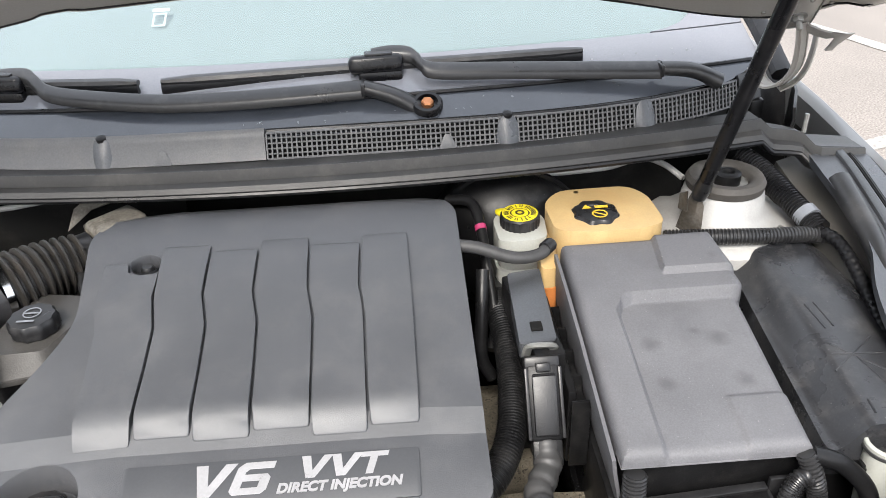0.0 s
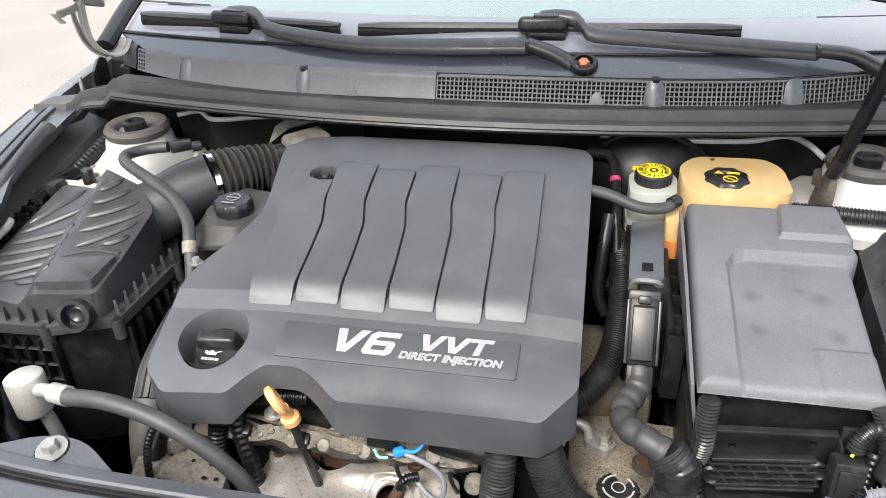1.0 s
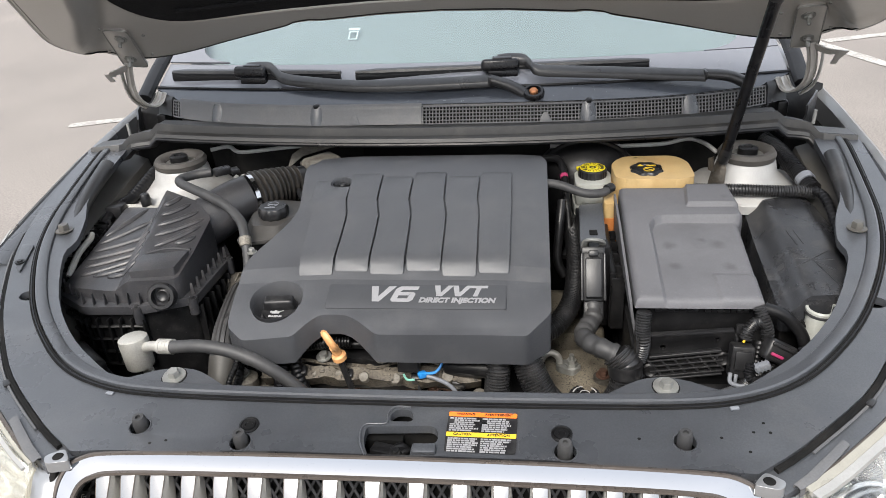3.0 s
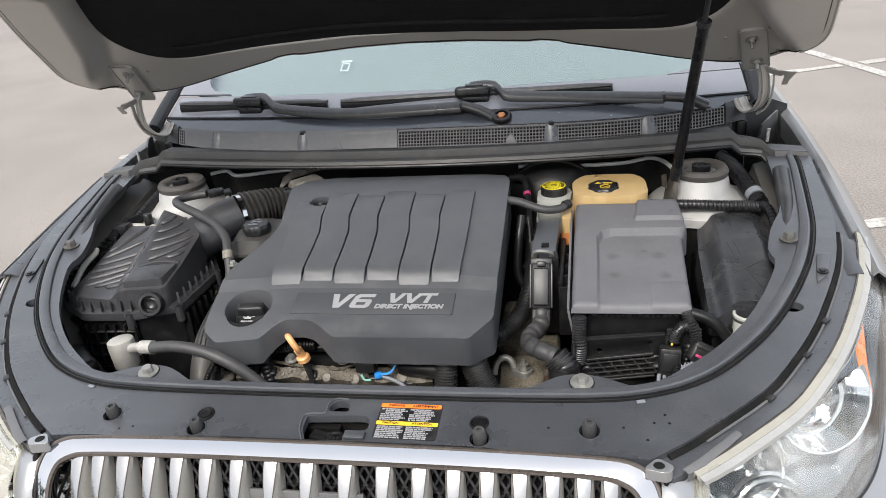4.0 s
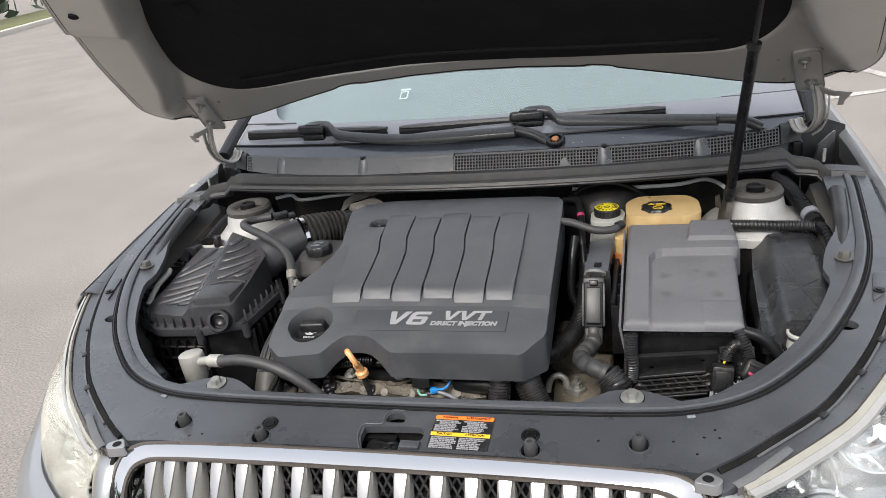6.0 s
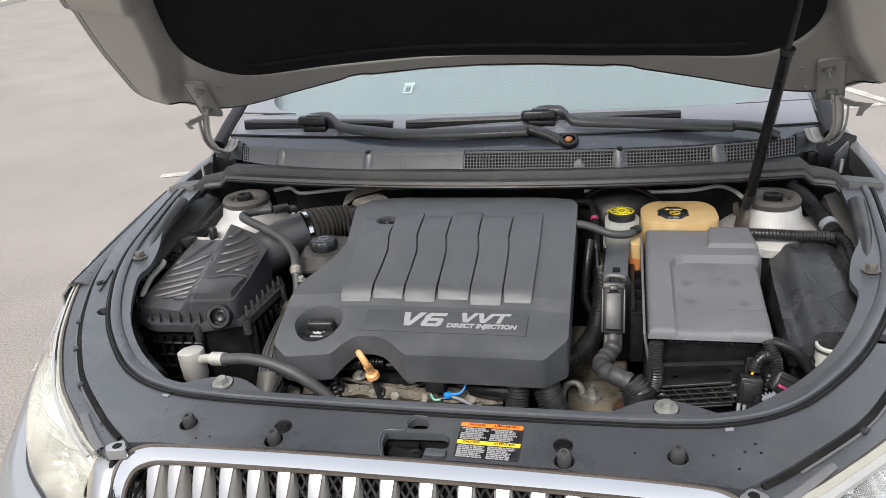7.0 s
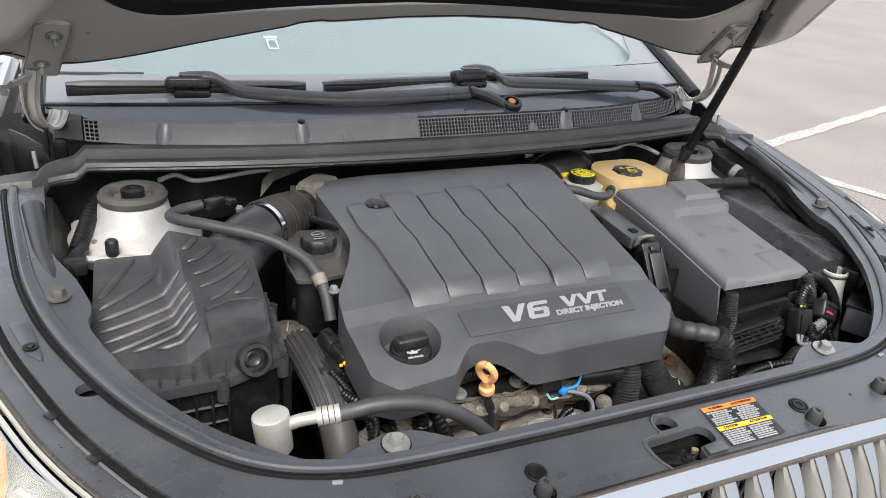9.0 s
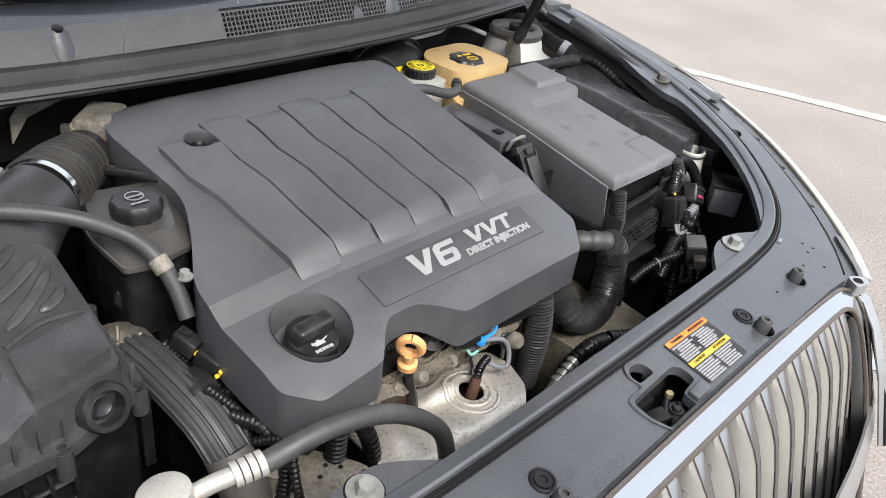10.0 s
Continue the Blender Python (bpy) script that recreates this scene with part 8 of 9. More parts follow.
def bump(x, y, cx, cy, rx, ry):
    return math.exp(-((x - cx) / rx) ** 2 - ((y - cy) / ry) ** 2)


def heat_z(x, y):
    d = (Vector((x, y)) - SENSOR).length
    z = 0.677 + 0.05 * (y + 0.43) - 0.8 * max(0, -0.525 - y)
    z += 0.010 * bump(x, y, -0.06, -0.454, 0.045, 0.012) + 0.014 * bump(x, y, -0.165, -0.475, 0.022, 0.035) - 0.003 * bump(x, y, -0.115, -0.465, 0.018, 0.02)
    z += 0.009 * bump(x, y, -0.10, -0.505, 0.03, 0.025) + 0.006 * bump(x, y, 0.03, -0.448, 0.018, 0.014)
    return z + 0.004 * math.exp(-(d / 0.04) ** 4)


part("sheet", shell([HS, round_hole(SENSOR.x, SENSOR.y, 0.0175, 24)], heat_z, lambda x, y: heat_z(x, y) - 0.004, cuts=[-0.425 - 0.007 * k for k in range(20)], cuts_x=[-0.195 + 0.008 * k for k in range(30)], bevel=0.0015, seg=2), M_HEAT, hs, "", 60)
for x, y in ((-0.186, -0.432), (-0.004, -0.427)):
    part("bolt_pad", lathe([(0.015, -0.004), (0.0145, 0.002), (0.011, 0.003), (0, 0.003)], 20, Matrix.Translation((x, y, heat_z(x, y)))), M_HEAT, hs)
    part("shield_bolt", bolt(Matrix.Translation((x, y, heat_z(x, y) + 0.003)), 0.0065, 0.0085, 0.006), M_RUST, hs, "rusty bolt")
for r in (0.026, 0.037):
    part("pressed_ring", tube([(SENSOR.x + r * math.cos(a), SENSOR.y + r * math.sin(a), heat_z(SENSOR.x + r * math.cos(a), SENSOR.y + r * math.sin(a)) - 0.0022) for a in [2 * math.pi * i / 40 for i in range(41)]], 0.0042, 8, straight=True), M_HEAT, hs)
part("manifold", shell([rounded([(-0.19, -0.44), (0.03, -0.435), (0.03, -0.50), (-0.01, -0.54), (-0.18, -0.53)], 0.01)], 0.645, 0.60, bevel=0.004), M_RUST, hs, "rusty manifold under the shield")
o2 = thing("oxygen_sensor", "rusty oxygen sensor with a grey wire", "sensor", at=(-0.024, -0.477, 0.645))
lean = Vector((0.30, 0.10, 0.80))
part("hex", lathe([(0.0125, -0.002), (0.0125, 0.008), (0.010, 0.011), (0, 0.011)], 6, orient((-0.026, -0.478, 0.652), lean)), M_RUST, o2, "rusty hexagon")
part("body", lathe([(0.0078, 0), (0.0078, 0.022), (0.0066, 0.025), (0.0066, 0.034), (0.005, 0.036), (0, 0.036)], 20, orient((-0.024, -0.4775, 0.660), lean)), M_RUST, o2, "browned metal sleeve")
part("boot", tube([(-0.012, -0.4735, 0.692), (-0.008, -0.472, 0.701), (0.000, -0.470, 0.708), (0.012, -0.468, 0.711)], 0.0062, 12, 6, 0.0008, 0.004), M_RUBBER, o2, "black rubber boot")
part("wire", tube([(0.010, -0.470, 0.705), (0.026, -0.480, 0.695), (0.040, -0.482, 0.692), (0.046, -0.478, 0.705), (0.043, -0.474, 0.722), (0.030, -0.472, 0.736), (0.010, -0.470, 0.745), (-0.006, -0.467, 0.748)], 0.0034, 10), M_GREYWIRE, o2, "grey sleeved wire")
bl = thing("sensor_connector", "black connector with a bright blue clip and wire", "connector", at=(-0.045, -0.5, 0.76))
part("shell", block((0.034, 0.026, 0.020), Matrix.Translation((-0.032, -0.458, 0.762)) @ Matrix.Rotation(radians(-20), 4, "X"), 0.003), M_CAP, bl)
part("green_lock", tube([(-0.040, -0.470, 0.752), (-0.034, -0.474, 0.744), (-0.022, -0.474, 0.744)], 0.002, 6), M_GREENISH, bl, "pale green lock")
part("blue_clip", block((0.014, 0.012, 0.010), Matrix.Translation((-0.010, -0.468, 0.750)) @ Matrix.Rotation(radians(25), 4, "Z"), 0.003), M_BLUE, bl, "bright blue clip")
part("blue_wire", tube([(-0.008, -0.468, 0.752), (0.012, -0.470, 0.757), (0.022, -0.462, 0.770), (0.016, -0.450, 0.784)], 0.0024, 6), M_BLUE, bl)
# dipstick
dip = thing("dipstick", "orange plastic dipstick handle", "dipstick", at=(-0.15, -0.48, 0.75))
e1 = Vector((-0.013, -0.012, 0.045)).normalized()
e2 = Vector((0.30, -0.72, 0.50))
e2 = (e2 - e1 * e2.dot(e1)).normalized()
part("handle_ring", tube([Vector((-0.153, -0.476, 0.818)) + e1 * (0.017 * math.cos(a)) + e2 * (0.0125 * math.sin(a)) for a in [2 * math.pi * i / 20 for i in range(21)]], 0.0055, 8, straight=True), M_DIP, dip)
part("handle_neck", tube([(-0.149, -0.471, 0.803), (-0.146, -0.468, 0.792), (-0.144, -0.466, 0.784)], 0.0075, 12), M_DIP, dip)
part("collar", lathe([(0.012, -0.004), (0.012, 0.004), (0.009, 0.007), (0, 0.007)], 16, orient((-0.1435, -0.4655, 0.781), (-0.15, -0.15, 0.9))), M_DIP, dip)
part("stick_tube", tube([(-0.1435, -0.465, 0.780), (-0.137, -0.467, 0.752), (-0.128, -0.469, 0.715), (-0.120, -0.468, 0.672)], 0.0056, 8), M_CAP, dip)

hose("coolant_hose", [(0.100, -0.425, 0.788), (0.111, -0.456, 0.778), (0.111, -0.470, 0.745), (0.108, -0.475, 0.70), (0.106, -0.47, 0.62)], 0.0195, M_CONDUIT, "black corrugated hose below the engine cover", 0.0022, 0.0046, 18)
hose("coolant_pipe", [(0.03, -0.445, 0.752), (0.06, -0.455, 0.757), (0.100, -0.462, 0.760)], 0.016, M_BLACK, "short black plastic coolant pipe", 0, 0.006, 14)
h = hose("corrugated_conduit", [(0.145, -0.415, 0.798), (0.155, -0.442, 0.772), (0.170, -0.460, 0.738), (0.192, -0.472, 0.706), (0.225, -0.478, 0.686), (0.262, -0.478, 0.682), (0.292, -0.470, 0.696), (0.311, -0.460, 0.730), (0.310, -0.456, 0.765), (0.296, -0.448, 0.783)], 0.0235, M_CONDUIT, "black corrugated conduit looping in front of the gearbox", 0.0024, 0.0046, 20)
part("end_cuff", tube([(0.145, -0.415, 0.798), (0.1495, -0.427, 0.787)], 0.0256, 18, straight=True), M_CAP, h, "smooth black cuff")
h = hose("wiring_harness", [(0.268, -0.325, 0.800), (0.266, -0.350, 0.784), (0.250, -0.385, 0.780), (0.254, -0.415, 0.783), (0.278, -0.440, 0.786), (0.298, -0.450, 0.782)], lambda t: 0.0158 + 0.0009 * math.sin(47 * t), M_HOSE, "black taped wiring harness from the control module", 0.0004, 0.011, 14)
part("collar", tube([(0.3105, -0.4565, 0.772), (0.3115, -0.459, 0.752)], 0.0265, 16, straight=True), M_CAP, h)
h = hose("braided_hose", [(0.236, -0.060, 0.83), (0.242, -0.120, 0.826), (0.245, -0.175, 0.815), (0.243, -0.231, 0.800), (0.232, -0.300, 0.785), (0.205, -0.352, 0.772), (0.170, -0.375, 0.765)], 0.0175, M_BLACK, "black braided hose beside the engine cover", 0.0012, 0.004, 16)
part("end_cuff", tube([(0.236, -0.060, 0.83), (0.2385, -0.084, 0.8285)], 0.0196, 16, straight=True), M_CAP, h, "smooth black cuff")
gear = thing("gearbox", "dirty cast aluminium gearbox housing", "gearbox", at=(0.27, -0.42, 0.5))
part("housing", shell([rounded([(0.165, -0.30), (0.34, -0.30), (0.36, -0.50), (0.33, -0.60), (0.22, -0.61), (0.18, -0.50)], 0.03)], lambda x, y: 0.678 - 0.12 * abs(x - 0.26) + 0.1 * (y + 0.4) + 0.004 * math.sin(60 * x) * math.sin(55 * y), 0.5, cuts=(-0.4, -0.45, -0.5, -0.55), cuts_x=(0.22, 0.26, 0.30), bevel=0.012, seg=3), M_GRIME, gear)
part("boss", lathe([(0.018, 0), (0.016, 0.03), (0, 0.03)], 16, Matrix.Translation((0.285, -0.375, 0.655))), M_ALU, gear)
part("boss_bolt", bolt(Matrix.Translation((0.285, -0.375, 0.686)), 0.008, 0.012, 0.012), M_RUST, gear)
part("pipe_plate", shell([rounded([(0.205, -0.338), (0.232, -0.334), (0.252, -0.352), (0.236, -0.370), (0.208, -0.356)], 0.008)], 0.690, 0.676, bevel=0.002), M_STEEL, gear, "bare metal plate")
part("plate_stud", tube([(0.233, -0.352, 0.688), (0.233, -0.352, 0.712)], 0.0042, 10, straight=True), M_STEEL, gear)
part("plate_nut", lathe([(0.011, 0.690), (0.011, 0.694), (0.0085, 0.694), (0.0085, 0.702), (0, 0.702)], 6, Matrix.Translation((0.233, -0.352, 0))), M_STEEL, gear)
part("upper_case", block((0.12, 0.16, 0.10), Matrix.Translation((0.235, -0.20, 0.66)), 0.012), M_GRIME, gear)
hose("metal_pipe", [(0.176, -0.36, 0.60), (0.177, -0.355, 0.67), (0.182, -0.345, 0.698), (0.196, -0.340, 0.707), (0.210, -0.342, 0.700), (0.214, -0.346, 0.680), (0.214, -0.348, 0.66)], 0.0062, M_CANISTER, "bent bare metal pipe by the gearbox", 0, 0.006, 10)
rc = thing("screw_cap", "black ribbed screw cap with white print low in the bay", "cap", at=(0.27, -0.50, 0.66))
part("cap_body", lathe([(0.028, 0), (0.028, 0.016), (0.025, 0.019), (0, 0.019)], 40, Matrix.Translation((0.253, -0.414, 0.658)), lobes=20, lobe_depth=0.06), M_CAP, rc)
top = Matrix.Translation((0.253, -0.414, 0.6772))
own = bmesh.new()
for k in range(20):
    if k % 5:
        join(own, join(None, flat_rect(-0.0012, -0.0028, 0.0012, 0.0028, 0.0006), top @ Matrix.Rotation(2 * math.pi * k / 20, 4, "Z") @ Matrix.Translation((0.019, 0, 0))))
part("print_bars", own, M_WHITE, rc)
part("cap_arrow", lathe([(0.009, 0), (0.009, 0.0006), (0.0075, 0.0006), (0.0075, 0)], 20, top), M_WHITE, rc)

# ---- washer filler and cables by the battery ----
ws = thing("washer_filler", "milky plastic washer filler neck", "filler neck", at=(0.59, -0.42, 0.6))
part("neck", tube([(0.606, -0.408, 0.842), (0.601, -0.417, 0.80), (0.590, -0.440, 0.74), (0.574, -0.47, 0.64)], lambda t: 0.0215 - 0.002 * t, 24, caps=False), M_MILK, ws)
mouth = Matrix.Translation((0.6063, -0.4075, 0.845)) @ Matrix.Diagonal((0.76, 0.76, 0.9, 1))
part("rim", lathe([(0.0285, -0.009), (0.0315, -0.008), (0.0315, 0.000), (0.0300, 0.0015), (0.0262, 0.0015), (0.0255, 0.000), (0.0255, -0.02)], 32, mouth), M_MILK, ws, "round open rim")
part("throat", lathe([(0.0255, -0.004), (0.024, -0.014), (0.014, -0.026), (0, -0.028)], 28, mouth), M_MILK, ws)
part("rim_ring", lathe([(0.0314, -0.010), (0.0324, -0.009), (0.0324, -0.005), (0.0314, -0.004)], 32, mouth), M_HOSE, ws, "dark ring")
part("strap", block((0.012, 0.03, 0.045), Matrix.Translation((0.628, -0.425, 0.83)) @ Matrix.Rotation(radians(25), 4, "Z"), 0.004), M_CAP, ws)
hose("battery_cable", [(0.515, -0.425, 0.855), (0.545, -0.432, 0.845), (0.572, -0.442, 0.815), (0.575, -0.455, 0.775), (0.555, -0.46, 0.74)], 0.0095, M_BLACK, "thick black battery cable")
hose("corrugated_cable", [(0.508, -0.426, 0.858), (0.516, -0.433, 0.838), (0.523, -0.436, 0.815), (0.524, -0.446, 0.795)], 0.0095, M_CONDUIT, "black corrugated cable sleeve", 0.0018, 0.0046)
hose("corrugated_cable", [(0.338, -0.426, 0.848), (0.337, -0.432, 0.82), (0.338, -0.436, 0.795), (0.336, -0.43, 0.76)], 0.0115, M_CONDUIT, "black corrugated cable sleeve", 0.0018, 0.0044)
hose("corrugated_cable", [(0.510, -0.472, 0.768), (0.476, -0.482, 0.745), (0.438, -0.492, 0.727), (0.41, -0.50, 0.70)], 0.0105, M_CONDUIT, "black corrugated cable sleeve", 0.0018, 0.0044)
rel = thing("cable_connector", "black cable connector with a grey lever in front of the battery", "connector", "battery connectors", at=(0.482, -0.46, 0.75))
RM = Matrix.Translation((0.481, -0.460, 0.783)) @ Matrix.Rotation(radians(-14), 4, "X") @ Matrix.Rotation(radians(4), 4, "Y")
part("housing", block((0.034, 0.026, 0.052), RM, 0.004), M_CAP, rel)
part("front_rib", block((0.024, 0.004, 0.030), RM @ Matrix.Translation((0, -0.015, 0.004)), 0.001), M_DUSTY, rel)
part("lever", tube([RM @ Vector(p) for p in ((-0.016, -0.014, -0.016), (-0.015, -0.018, -0.030), (0, -0.019, -0.034), (0.015, -0.018, -0.030), (0.016, -0.014, -0.016))], 0.0032, 8), M_GREYWIRE, rel, "grey lever")
for k in (-1, 1):
    part("lever_tooth", block((0.005, 0.004, 0.014), RM @ Matrix.Translation((0.008 * k, -0.016, -0.024)), 0.001), M_GREYWIRE, rel)
part("yellow_wire", tube([(0.484, -0.452, 0.810), (0.488, -0.450, 0.818), (0.492, -0.446, 0.824)], 0.002, 6), M_AMBER_PRINT, rel)
mg = thing("harness_plug", "black plug with a magenta insert", "connector", "battery connectors", at=(0.53, -0.47, 0.78))
GM = Matrix.Translation((0.532, -0.464, 0.802)) @ Matrix.Rotation(radians(28), 4, "Y") @ Matrix.Rotation(radians(-25), 4, "X")
part("housing", block((0.046, 0.026, 0.034), GM, 0.006, 3), M_CAP, mg)
part("housing_rib", block((0.040, 0.004, 0.005), GM @ Matrix.Translation((0, -0.014, 0.009)), 0.001), M_DUSTY, mg)
part("insert", block((0.020, 0.005, 0.005), GM @ Matrix.Translation((-0.006, -0.014, -0.006)), 0.0015), M_PINK, mg, "magenta insert")
part("pale_connector", block((0.024, 0.012, 0.012), Matrix.Translation((0.508, -0.480, 0.786)) @ Matrix.Rotation(radians(-25), 4, "Y"), 0.003), M_GREYWIRE, mg, "pale ribbed connector")
for k in range(4):
    part("connector_rib", block((0.0018, 0.0135, 0.0135), Matrix.Translation((0.5005 + 0.005 * k, -0.480, 0.7825 + 0.0023 * k)) @ Matrix.Rotation(radians(-25), 4, "Y"), 0.0005), M_GREYWIRE, mg)
part("curl", tube([(0.492, -0.476, 0.788), (0.490, -0.482, 0.772), (0.500, -0.486, 0.764), (0.514, -0.484, 0.768), (0.524, -0.482, 0.780)], 0.0075, 10, 6, 0.0012, 0.004), M_RUBBER, mg, "black taped cable")
part("sleeve", tube([(0.488, -0.446, 0.812), (0.492, -0.442, 0.826), (0.504, -0.436, 0.836), (0.516, -0.434, 0.832)], 0.0090, 12, 6, 0.0016, 0.004), M_CONDUIT, mg, "black corrugated sleeve")
for pts in ([(0.52, -0.47, 0.78), (0.528, -0.478, 0.74), (0.515, -0.49, 0.70), (0.50, -0.50, 0.66)], [(0.56, -0.46, 0.76), (0.565, -0.485, 0.72), (0.54, -0.51, 0.69), (0.50, -0.53, 0.67)], [(0.46, -0.49, 0.66), (0.50, -0.515, 0.665), (0.55, -0.52, 0.69)]):
    hose("loom_cable", pts, 0.0065, M_BLACK, "black loom cable by the battery", 0.001, 0.005, 8)

# looms on both wings
hose("wing_loom", [(0.47, -0.072, 0.900), (0.52, -0.080, 0.902), (0.57, -0.085, 0.902), (0.62, -0.086, 0.900), (0.660, -0.084, 0.898), (0.685, -0.085, 0.895)], 0.0105, M_CONDUIT, "black corrugated loom across the strut tower", 0.0018, 0.0048, 14)
hose("wing_loom", [(0.625, 0.075, 0.945), (0.645, 0.030, 0.935), (0.665, -0.030, 0.915), (0.680, -0.080, 0.90)], 0.0155, M_RUBBER, "thick black corrugated loom beside the strut tower", 0.0018, 0.0048, 16)
hose("wing_loom", [(0.678, -0.075, 0.90), (0.690, -0.12, 0.90), (0.690, -0.20, 0.875), (0.676, -0.30, 0.85)], 0.0085, M_RUBBER, "black taped loom along the inner wing", 0.001, 0.01, 12)
band = thing("loom_band", "grey band round the loom", "clip", at=(0.672, -0.05, 0.91))
part("band", tube([(0.671, -0.047, 0.911), (0.675, -0.060, 0.907)], 0.0172, 18, straight=True), M_GREYWIRE, band)
hose("wing_loom", [(-0.60, 0.075, 0.93), (-0.635, 0.03, 0.92), (-0.655, -0.03, 0.90), (-0.668, -0.07, 0.885)], 0.013, M_RUBBER, "black taped loom beside the strut tower", 0.001, 0.008, 12)
pl = thing("service_port", "black capped service port on a bare pipe", "pipe", at=(-0.61, -0.09, 0.88))
part("pipe", tube([(-0.69, -0.105, 0.885), (-0.64, -0.100, 0.883), (-0.59, -0.105, 0.880), (-0.56, -0.11, 0.875)], 0.006, 8), M_CANISTER, pl)
part("port_cap", lathe([(0.010, 0), (0.010, 0.022), (0.008, 0.025), (0, 0.025)], 14, Matrix.Translation((-0.618, -0.098, 0.886))), M_CAP, pl, "black cap")
part("fitting", block((0.035, 0.03, 0.025), Matrix.Translation((-0.672, -0.12, 0.885)), 0.005), M_CAP, pl)
part("fitting_hose", tube([(-0.66, -0.07, 0.89), (-0.678, -0.11, 0.885), (-0.685, -0.16, 0.87)], 0.011, 10), M_RUBBER, pl)

# low clutter along the front left corner of the bay
lowp = thing("corner_bracket", "pale bracket low in the front corner of the bay", "bracket", at=(-0.55, -0.53, 0.75))
part("bracket", block((0.05, 0.03, 0.012), Matrix.Translation((-0.515, -0.565, 0.80)) @ Matrix.Rotation(radians(-28), 4, "Z"), 0.003), M_MILK, lowp)
part("duct", block((0.10, 0.07, 0.06), Matrix.Translation((-0.575, -0.505, 0.77)) @ Matrix.Rotation(radians(-40), 4, "Z"), 0.012, 3), M_BLACK, lowp)
hose("corner_loom", [(-0.60, -0.42, 0.72), (-0.55, -0.47, 0.73), (-0.50, -0.52, 0.75), (-0.47, -0.545, 0.75)], 0.010, M_RUBBER, "black corrugated loom low in the corner", 0.002, 0.006)
rnd = random.Random(21)
for k in range(6):
    x = -0.352 + 0.008 * (k % 3)
    y = -0.29 - 0.030 * k
    hose("engine_loom", [(x, y, 0.80 - 0.02 * (k % 3)), (x + 0.02, y - 0.03, 0.77), (x + 0.045 * rnd.random(), y - 0.06, 0.74), (x + 0.05 * rnd.random(), y - 0.08, 0.68)], 0.005 + 0.003 * rnd.random(), M_BLACK, "black engine loom beside the cover", 0.0008, 0.005, 8)
pc2 = thing("engine_plug", "black plug with a small amber lock", "connector", at=(-0.345, -0.36, 0.79))
part("plug", block((0.03, 0.04, 0.03), Matrix.Translation((-0.352, -0.36, 0.785)), 0.004), M_CAP, pc2)
part("lock", block((0.005, 0.004, 0.004), Matrix.Translation((-0.335, -0.372, 0.800)), 0.001), M_AMBER_PRINT, pc2, "amber lock")
hose("front_loom", [(-0.25, -0.44, 0.785), (-0.21, -0.445, 0.785), (-0.17, -0.440, 0.79), (-0.13, -0.436, 0.79)], 0.0085, M_BLACK, "black corrugated loom in front of the engine", 0.002, 0.005)
hose("front_loom", [(-0.225, -0.445, 0.78), (-0.220, -0.46, 0.75), (-0.205, -0.475, 0.71), (-0.195, -0.48, 0.66)], 0.0105, M_RUBBER, "black taped loom that runs down the engine front", 0.001, 0.008)
hose("front_loom", [(-0.24, -0.445, 0.78), (-0.245, -0.465, 0.75), (-0.25, -0.47, 0.70)], 0.012, M_RUBBER, "black corrugated loom stub", 0.002, 0.006)

# connectors and cables between the battery and the radiator
sb = thing("sensor_box", "grey square sensor box by the radiator", "sensor", at=(0.46, -0.53, 0.74))
SM = Matrix.Translation((0.452, -0.528, 0.752)) @ Matrix.Rotation(radians(32), 4, "Z") @ Matrix.Rotation(radians(-12), 4, "X")
part("case", block((0.046, 0.034, 0.030), SM, 0.004), M_CAP, sb)
part("lid", block((0.042, 0.030, 0.004), SM @ Matrix.Translation((0, 0, 0.016)), 0.0015), M_COWL, sb, "pale grey lid")
part("socket", block((0.026, 0.020, 0.018), SM @ Matrix.Translation((-0.030, -0.004, -0.004)), 0.003), M_ALU, sb)
for pts, r, word in (([(0.330, -0.435, 0.77), (0.335, -0.455, 0.74), (0.34, -0.47, 0.70), (0.335, -0.475, 0.64)], 0.0085, "black taped cable that drops by the tray"),
                     ([(0.515, -0.432, 0.80), (0.505, -0.452, 0.76), (0.485, -0.478, 0.72), (0.47, -0.50, 0.68), (0.46, -0.51, 0.62)], 0.0095, "black taped cable that drops by the tray"),
                     ([(0.535, -0.440, 0.79), (0.530, -0.462, 0.75), (0.515, -0.492, 0.71), (0.505, -0.52, 0.66)], 0.0090, "black taped cable that drops by the tray"),
                     ([(0.44, -0.515, 0.745), (0.41, -0.50, 0.735), (0.375, -0.49, 0.725), (0.34, -0.485, 0.71)], 0.0075, "black cable from the sensor box"),
                     ([(0.20, -0.54, 0.70), (0.25, -0.555, 0.69), (0.31, -0.55, 0.68), (0.37, -0.55, 0.66)], 0.0105, "black rubber hose behind the radiator"),
                     ([(0.13, -0.52, 0.66), (0.15, -0.535, 0.70), (0.19, -0.54, 0.70)], 0.012, "black rubber hose behind the radiator")):
    h = hose("drop_cable", pts, r, M_RUBBER, word, 0.0012, 0.007, 10)
    if r < 0.0098:
        a, b = Vector(pts[1]), Vector(pts[2])
        part("cable_tie", tube([a.lerp(b, 0.42), a.lerp(b, 0.48)], r + 0.0016, 12, straight=True), M_GREYWIRE, h)
fit = thing("hose_fitting", "ribbed bare metal hose fitting", "fitting", at=(0.10, -0.53, 0.67))
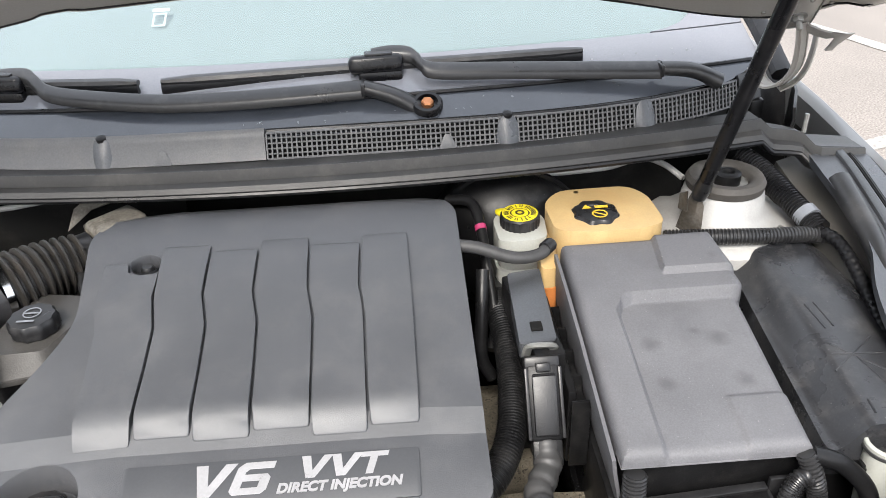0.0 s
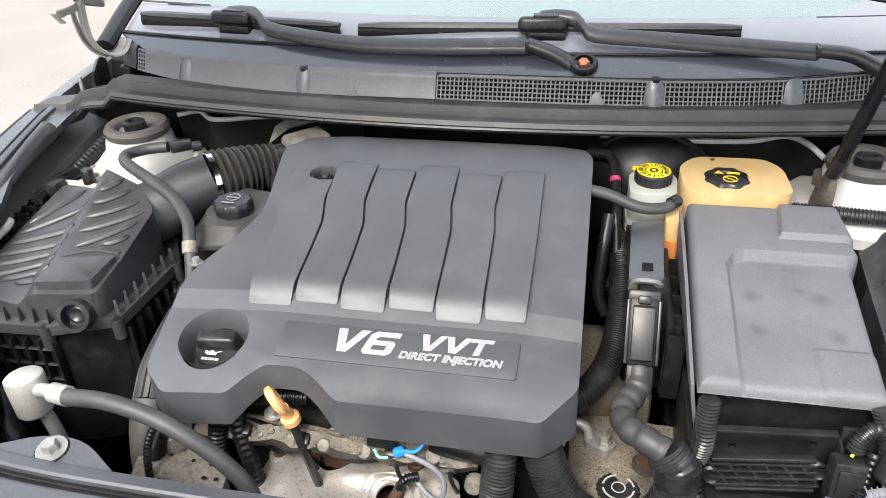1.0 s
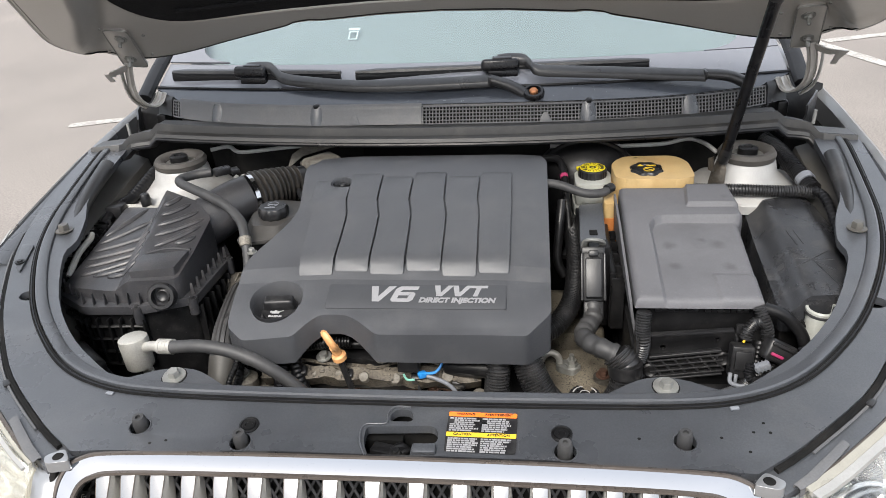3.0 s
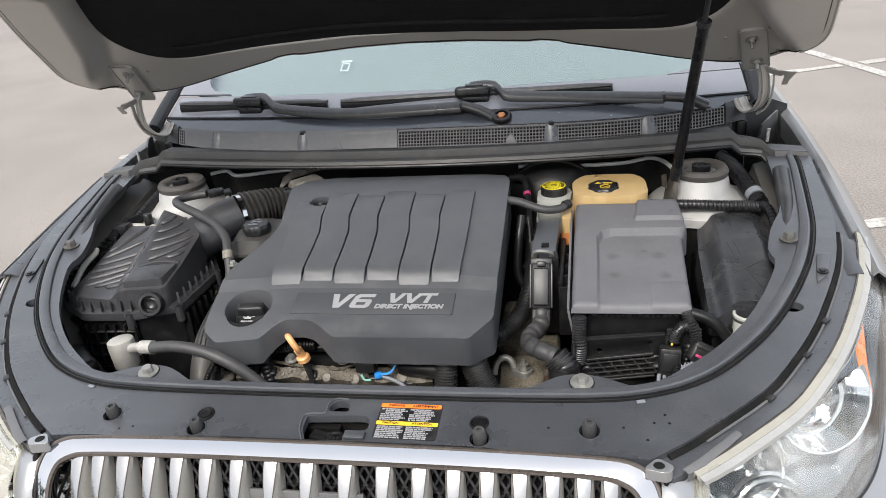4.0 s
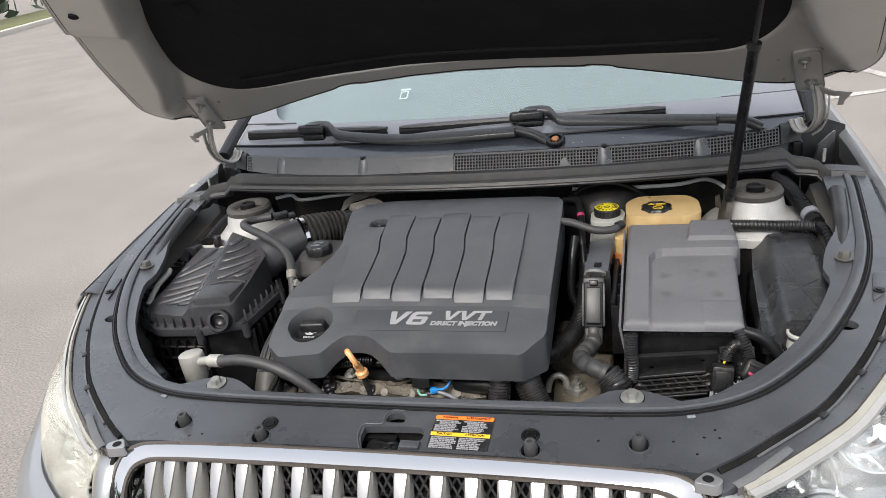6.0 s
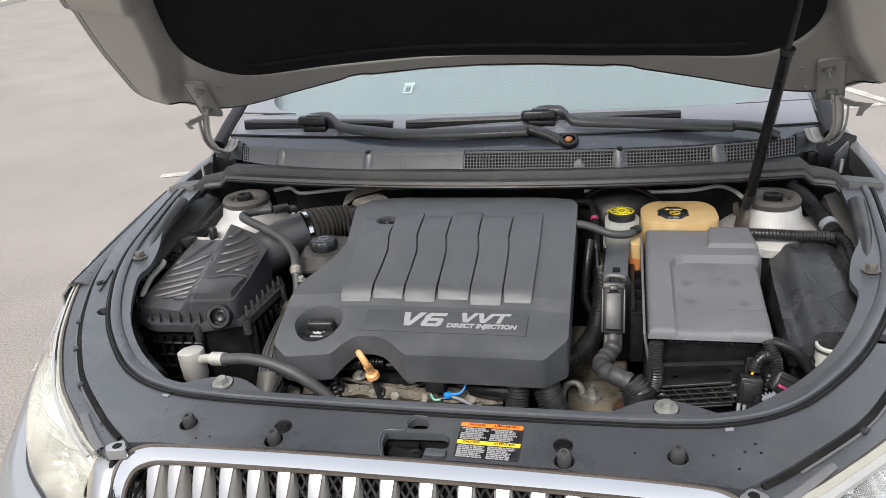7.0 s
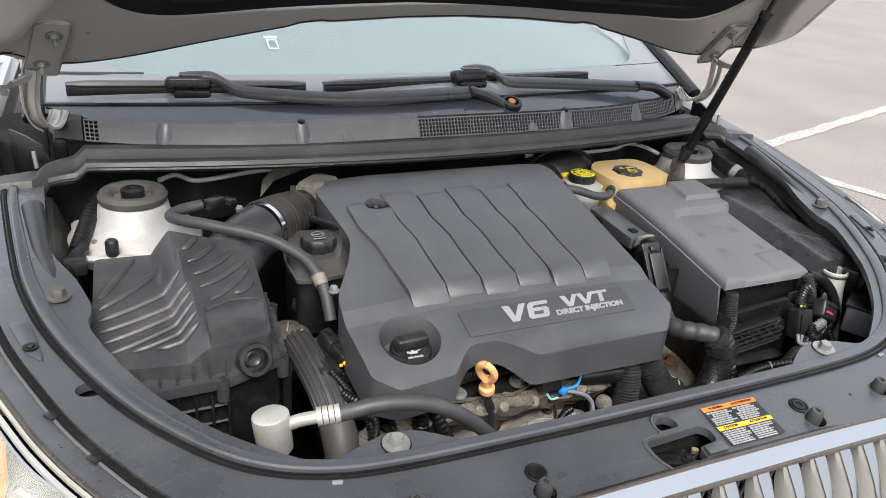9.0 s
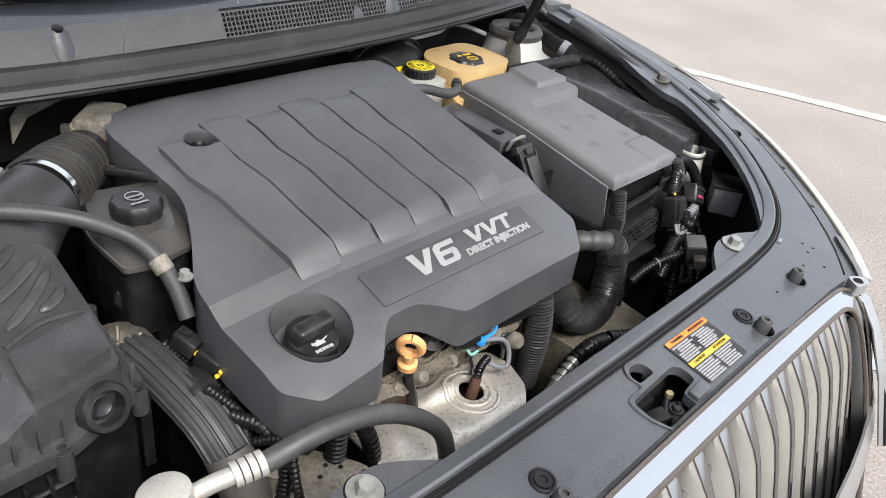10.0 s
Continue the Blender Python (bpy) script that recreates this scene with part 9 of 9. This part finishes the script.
for k in range(4):
    p = Vector((0.088 + 0.010 * k, -0.535, 0.672 + 0.006 * k))
    part("fitting_ring", tube([p, p + Vector((0.006, 0, 0.0035))], 0.0095, 12, straight=True), M_STEEL, fit)
part("fitting_pipe", tube([(0.07, -0.535, 0.660), (0.088, -0.535, 0.672), (0.126, -0.535, 0.694)], 0.0065, 10), M_STEEL, fit)
wash = thing("wing_box", "grey plastic box low by the wing", "box", at=(0.60, -0.50, 0.78))
part("box", block((0.055, 0.05, 0.05), Matrix.Translation((0.590, -0.495, 0.795)) @ Matrix.Rotation(radians(30), 4, "Z"), 0.006), M_COWL, wash)
part("box_edge", block((0.060, 0.055, 0.006), Matrix.Translation((0.590, -0.495, 0.822)) @ Matrix.Rotation(radians(30), 4, "Z"), 0.002), M_BLACK, wash)

# connectors and castings between the air box and the engine cover
alt = thing("alternator", "dirty cast alternator end beside the engine", "alternator", at=(-0.365, -0.30, 0.74))
part("end_frame", lathe([(0.0, 0.02), (0.030, 0.018), (0.042, 0.008), (0.045, -0.03), (0, -0.03)], 24, orient((-0.388, -0.262, 0.775), (-0.3, -0.6, 0.8))), M_ALU, alt)
for k in range(8):
    a = 2 * math.pi * k / 8
    m = orient((-0.388, -0.262, 0.775), (-0.3, -0.6, 0.8)) @ Matrix.Rotation(a, 4, "Z")
    part("cooling_fin", block((0.018, 0.004, 0.006), m @ Matrix.Translation((0.026, 0, 0.019)), 0.001), M_ALU, alt)
for x, y, z in ((-0.356, -0.232, 0.825), (-0.338, -0.318, 0.812), (-0.330, -0.352, 0.806)):
    cn = thing("loom_plug", "small black loom plug beside the engine cover", "connector", "loom plugs", at=(x, y, z))
    part("body", block((0.020, 0.030, 0.022), Matrix.Translation((x, y, z)) @ Matrix.Rotation(radians(24), 4, "Z") @ Matrix.Rotation(radians(20), 4, "X"), 0.003), M_CAP, cn)
    part("latch", block((0.008, 0.014, 0.004), Matrix.Translation((x, y, z + 0.013)) @ Matrix.Rotation(radians(24), 4, "Z"), 0.001), M_DUSTY, cn)
    part("seal_ring", tube([(x + 0.002, y - 0.016, z - 0.004), (x + 0.003, y - 0.020, z - 0.006)], 0.0042, 10, straight=True), M_AMBER_PRINT if y < -0.3 else M_CAP, cn)
